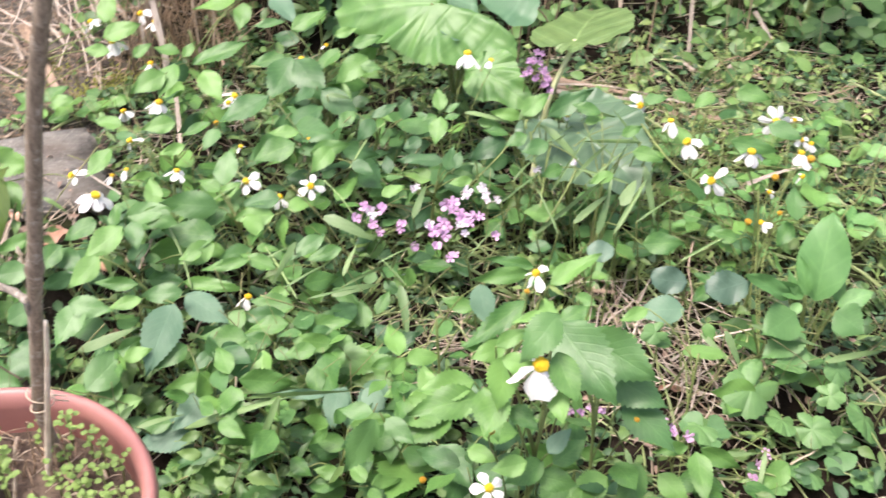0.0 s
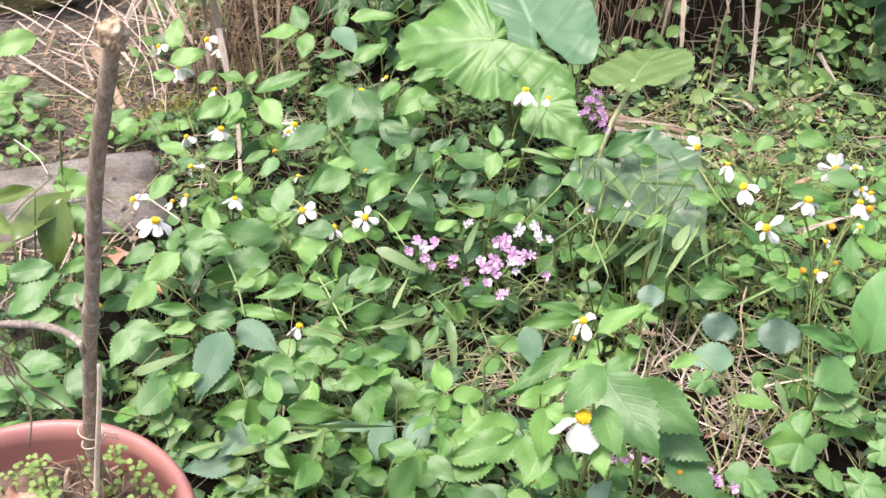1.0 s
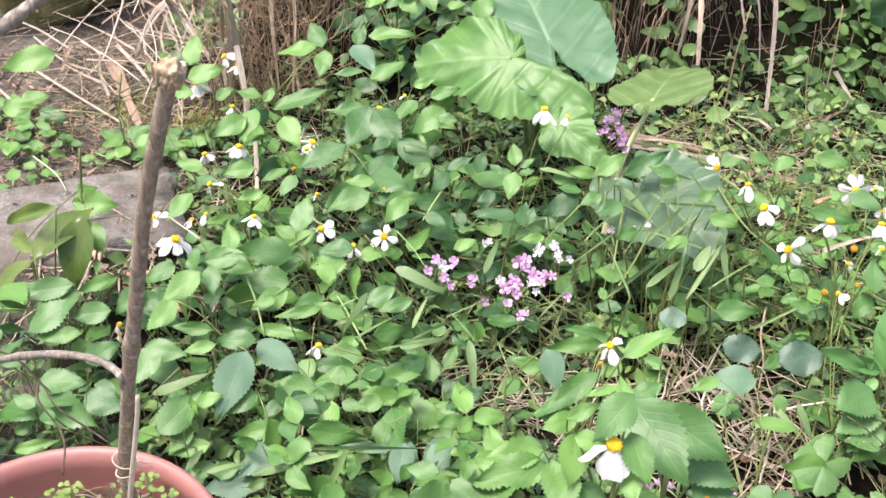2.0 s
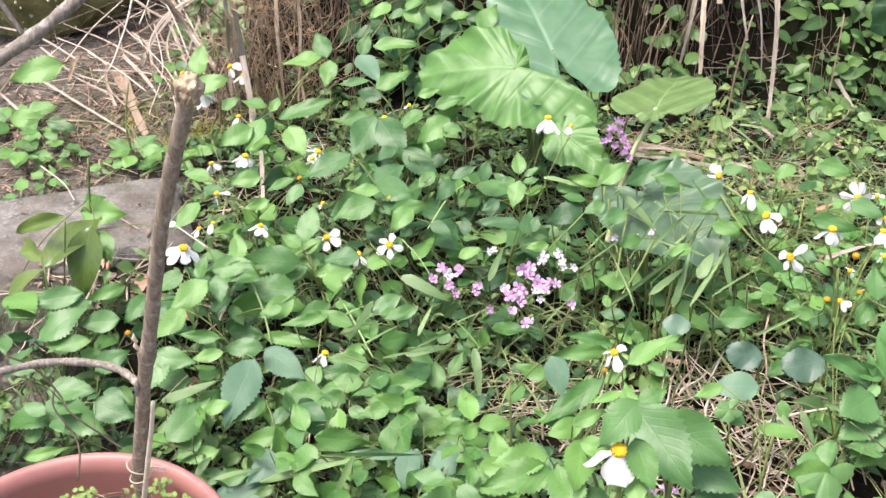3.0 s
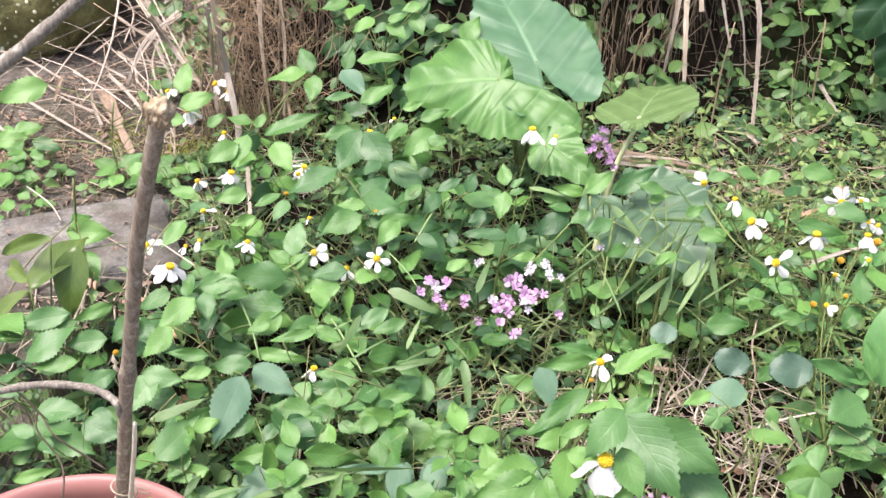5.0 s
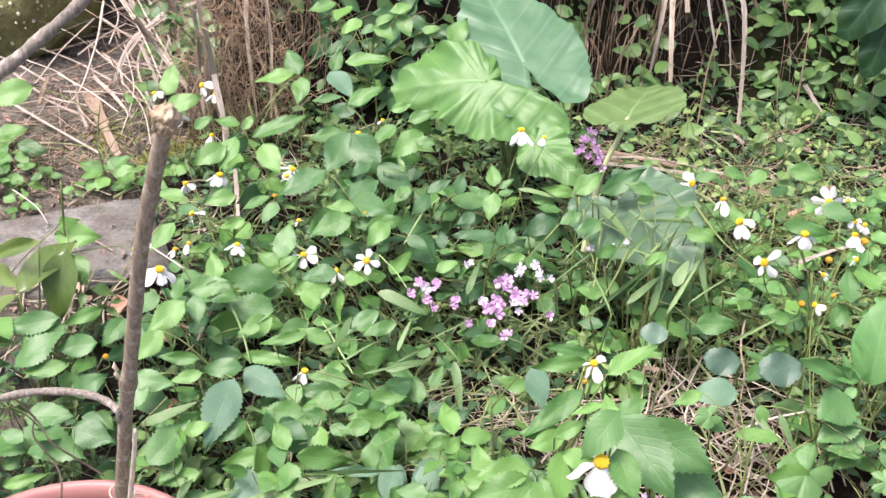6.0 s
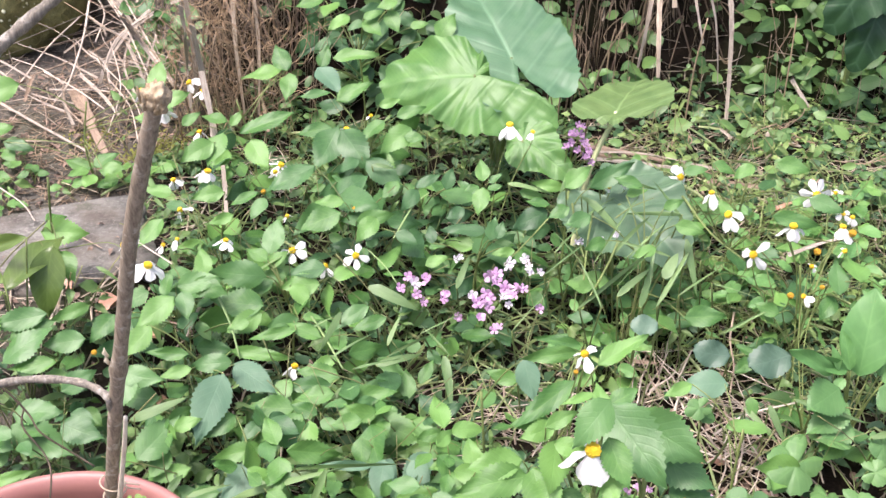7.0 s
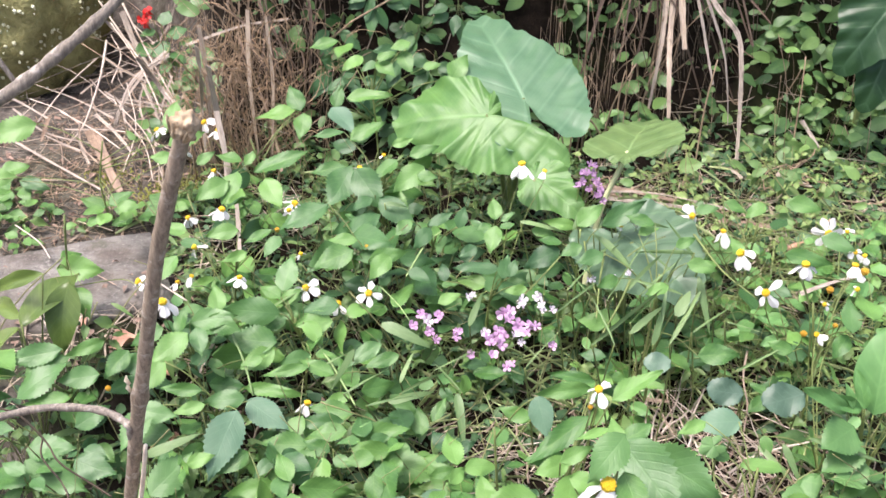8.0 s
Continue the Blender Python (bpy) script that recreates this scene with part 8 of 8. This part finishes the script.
loose_straw([(-0.860, 2.531, 0.040), (-0.799, 2.396, 0.030), (-0.789, 2.390, 0.020)], 0.011, HUSK, "dry_husk", "flat pinkish-brown dry bamboo husk", "husk", "dry husks")
loose_straw([(-0.914, 2.95, 0.259), (-0.78, 2.75, 0.174), (-0.631, 2.5, 0.126)], 0.0033, STRAW_ONE, "dry_stalk", "long pale dry stalk leaning on the straw heap", "straw", "dry stalks", 0.8)
loose_straw([(-0.851, 2.95, 0.261), (-0.746, 2.75, 0.174), (-0.619, 2.5, 0.106)], 0.0034, STRAW_ONE, "dry_stalk", "long pale dry stalk leaning on the straw heap", "straw", "dry stalks", 0.8)
loose_straw([(-0.877, 2.9, 0.212), (-0.757, 2.7, 0.153), (-0.644, 2.45, 0.079)], 0.0028, STRAW_ONE, "dry_stalk", "long pale dry stalk leaning on the straw heap", "straw", "dry stalks", 0.8)
loose_straw([(-0.649, 2.6, 0.231), (-0.745, 2.55, 0.179), (-0.792, 2.5, 0.076)], 0.0026, STRAW_ONE, "dry_stalk", "long pale dry stalk leaning on the straw heap", "straw", "dry stalks", 0.8)
loose_straw([(-0.714, 2.533, 0.250), (-0.679, 2.568, 0.150), (-0.594, 2.474, 0.080)], 0.010, STRAW_ONE, "dry_stalk", "long pale dry straw stalk on the soil", "straw", "dry stalks")
loose_straw([(-0.755, 2.677, 0.120), (-0.714, 2.599, 0.080), (-0.679, 2.526, 0.040)], 0.006, STRAW_ONE, "dry_stalk", "long pale dry straw stalk on the soil", "straw", "dry stalks")
loose_straw([(-0.875, 2.604, 0.060), (-0.801, 2.508, 0.050), (-0.730, 2.396, 0.040)], 0.006, STRAW_ONE, "dry_stalk", "long pale dry straw stalk on the soil", "straw", "dry stalks")
loose_straw([(-0.682, 2.697, 0.200), (-0.768, 2.631, 0.140), (-0.808, 2.588, 0.070), (-0.828, 2.596, 0.030)], 0.006, STRAW_ONE, "dry_stalk", "long pale dry straw stalk on the soil", "straw", "dry stalks")
loose_straw([(-0.668, 2.665, 0.200), (-0.749, 2.680, 0.140), (-0.809, 2.624, 0.070), (-0.820, 2.617, 0.040)], 0.005, STRAW_ONE, "dry_stalk", "long pale dry straw stalk on the soil", "straw", "dry stalks")
loose_straw([(-0.480, 2.147, 0.420), (-0.490, 2.192, 0.330), (-0.519, 2.297, 0.200), (-0.523, 2.288, 0.100)], 0.007, STRAW_ONE, "dry_stalk", "pale dry stalk standing among the weeds", "straw", "dry stalks")
loose_straw([(-0.458, 2.134, 0.380), (-0.464, 2.182, 0.280), (-0.457, 2.187, 0.150), (-0.442, 2.081, 0.060)], 0.009, STRAW_ONE, "dry_stalk", "pale dry stalk standing among the weeds", "straw", "dry stalks")
loose_straw([(-0.451, 2.121, 0.280), (-0.430, 2.065, 0.170), (-0.411, 2.011, 0.100), (-0.399, 1.919, 0.040)], 0.008, STRAW_ONE, "dry_stalk", "pale dry stalk standing among the weeds", "straw", "dry stalks")
loose_straw([(-1.020, 2.662, 0.030), (-1.005, 2.525, 0.020)], 0.007, HUSK, "dry_husk", "flat pinkish-brown dry bamboo husk", "husk", "dry husks")
loose_straw([(-1.140, 2.721, 0.030), (-1.005, 2.576, 0.020), (-0.864, 2.504, 0.020)], 0.004, STRAW_ONE, "dry_stalk", "long pale dry straw stalk on the soil", "straw", "dry stalks")
loose_straw([(-0.958, 2.767, 0.050), (-0.901, 2.816, 0.080), (-0.822, 2.820, 0.120)], 0.004, STRAW_ONE, "dry_stalk", "long pale dry straw stalk on the soil", "straw", "dry stalks")
loose_straw([(-0.663, 2.642, 0.150), (-0.683, 2.590, 0.100), (-0.696, 2.571, 0.060)], 0.004, STRAW_ONE, "dry_stalk", "long pale dry straw stalk on the soil", "straw", "dry stalks")
loose_straw([(-0.575, 2.476, 0.300), (-0.481, 2.516, 0.320), (-0.407, 2.510, 0.340), (-0.318, 2.482, 0.360)], 0.005, STRAW_ONE, "dry_stalk", "pale dry stalk standing among the weeds", "straw", "dry stalks")
loose_straw([(-0.877, 3.030, 0.200), (-0.837, 2.953, 0.140), (-0.787, 2.880, 0.080)], 0.011, STRAW_ONE, "dry_stalk", "long pale dry straw stalk on the soil", "straw", "dry stalks")
loose_straw([(-1.014, 3.140, 0.200), (-0.910, 3.024, 0.150), (-0.803, 2.919, 0.100)], 0.006, STRAW_ONE, "dry_stalk", "long pale dry straw stalk on the soil", "straw", "dry stalks")
loose_straw([(0.975, 2.390, 0.100), (1.009, 2.332, 0.050)], 0.008, STRAW_ONE, "dry_stalk", "long pale dry straw stalk on the soil", "straw", "dry stalks")
loose_straw([(0.756, 2.295, 0.030), (0.785, 2.219, 0.030)], 0.007, STRAW_ONE, "dry_stalk", "long pale dry straw stalk on the soil", "straw", "dry stalks")
loose_straw([(0.877, 2.239, 0.030), (0.940, 2.168, 0.030)], 0.009, STRAW_ONE, "dry_stalk", "long pale dry straw stalk on the soil", "straw", "dry stalks")
loose_straw([(0.437, 2.135, 0.040), (0.504, 2.132, 0.030), (0.598, 2.109, 0.030)], 0.011, HUSK, "dry_husk", "flat pinkish-brown dry bamboo husk", "husk", "dry husks")
loose_straw([(0.675, 2.018, 0.030), (0.770, 1.991, 0.030), (0.833, 1.989, 0.030)], 0.008, HUSK, "dry_husk", "flat pinkish-brown dry bamboo husk", "husk", "dry husks")
loose_straw([(0.701, 1.576, 0.130), (0.768, 1.597, 0.140), (0.827, 1.615, 0.140)], 0.005, STRAW_ONE, "dry_stalk", "long pale dry straw stalk on the soil", "straw", "dry stalks")
loose_straw([(0.376, 1.381, 0.050), (0.419, 1.373, 0.050)], 0.005, HUSK, "dry_husk", "flat pinkish-brown dry bamboo husk", "husk", "dry husks")
loose_straw([(0.579, 1.473, 0.080), (0.550, 1.395, 0.080), (0.542, 1.336, 0.070), (0.522, 1.281, 0.060)], 0.002, HUSK, "dry_husk", "flat pinkish-brown dry bamboo husk", "husk", "dry husks")
loose_straw([(0.432, 1.180, 0.040), (0.490, 1.143, 0.040), (0.544, 1.119, 0.040)], 0.003, STRAW_ONE, "dry_stalk", "long pale dry straw stalk on the soil", "straw", "dry stalks")
loose_straw([(0.462, 1.165, 0.080), (0.522, 1.197, 0.090), (0.610, 1.221, 0.090)], 0.003, STRAW_ONE, "dry_stalk", "long pale dry straw stalk on the soil", "straw", "dry stalks")
loose_straw([(-0.370, 1.481, 0.140), (-0.393, 1.467, 0.100), (-0.409, 1.449, 0.070)], 0.004, STRAW_ONE, "dry_stalk", "long pale dry straw stalk on the soil", "straw", "dry stalks")
loose_straw([(-0.400, 1.429, 0.250), (-0.453, 1.481, 0.250), (-0.478, 1.507, 0.250)], 0.002, STRAW_ONE, "dry_stalk", "long pale dry straw stalk on the soil", "straw", "dry stalks")
loose_straw([(-0.635, 1.693, 0.135), (-0.587, 1.653, 0.135)], 0.002, HUSK, "dry_husk", "flat pinkish-brown dry bamboo husk", "husk", "dry husks")
loose_straw([(-0.847, 1.881, 0.140), (-0.779, 1.812, 0.140), (-0.738, 1.748, 0.140)], 0.002, STRAW_ONE, "dry_stalk", "long pale dry straw stalk on the soil", "straw", "dry stalks")
loose_straw([(-0.323, 1.386, 0.210), (-0.301, 1.344, 0.185), (-0.282, 1.288, 0.159)], 0.0024, STEM_PALE, "pale_stem", "pale green bare weed stem", "stem", "weed stems")
loose_straw([(-0.209, 1.488, 0.169), (-0.190, 1.430, 0.157), (-0.162, 1.373, 0.153)], 0.0030, STEM_PALE, "pale_stem", "pale green bare weed stem", "stem", "weed stems")
loose_straw([(-0.162, 1.373, 0.153), (-0.140, 1.321, 0.152), (-0.119, 1.276, 0.143)], 0.0024, STEM_PALE, "pale_stem", "pale green bare weed stem", "stem", "weed stems")
loose_straw([(-0.080, 1.533, 0.197), (-0.050, 1.492, 0.188), (-0.030, 1.454, 0.179)], 0.0018, STEM_PALE, "pale_stem", "pale green bare weed stem", "stem", "weed stems")
loose_straw([(0.490, 1.600, 0.254), (0.506, 1.458, 0.263), (0.541, 1.375, 0.263)], 0.003, STEM, "dark_stem", "thin dark green flower stalk", "stem", "weed stems")
loose_straw([(0.290, 1.597, 0.246), (0.284, 1.505, 0.246), (0.281, 1.403, 0.258)], 0.002, STEM, "dark_stem", "thin dark green flower stalk", "stem", "weed stems")
loose_straw([(0.320, 1.551, 0.251), (0.297, 1.462, 0.252), (0.266, 1.319, 0.274)], 0.002, STEM, "dark_stem", "thin dark green flower stalk", "stem", "weed stems")
loose_straw([(0.356, 1.527, 0.254), (0.390, 1.555, 0.259), (0.435, 1.582, 0.260)], 0.002, STEM, "dark_stem", "thin dark green flower stalk", "stem", "weed stems")
loose_straw([(0.348, 1.453, 0.257), (0.308, 1.356, 0.269), (0.265, 1.257, 0.289)], 0.002, STEM, "dark_stem", "thin dark green flower stalk", "stem", "weed stems")
loose_straw([(0.288, 1.618, 0.257), (0.234, 1.568, 0.217), (0.154, 1.447, 0.217)], 0.002, STEM, "dark_stem", "thin dark green flower stalk", "stem", "weed stems")
loose_straw([(-0.109, 1.076, 0.127), (-0.044, 1.092, 0.112), (0.086, 1.058, 0.166)], 0.002, BARK, "brown_stem", "thin brown runner stem under the leaves", "stem", "weed stems")
loose_straw([(0.033, 1.685, 0.220), (0.001, 1.658, 0.206), (-0.035, 1.564, 0.199)], 0.0024, STEM_PALE, "pale_stem", "pale green bare weed stem", "stem", "weed stems")
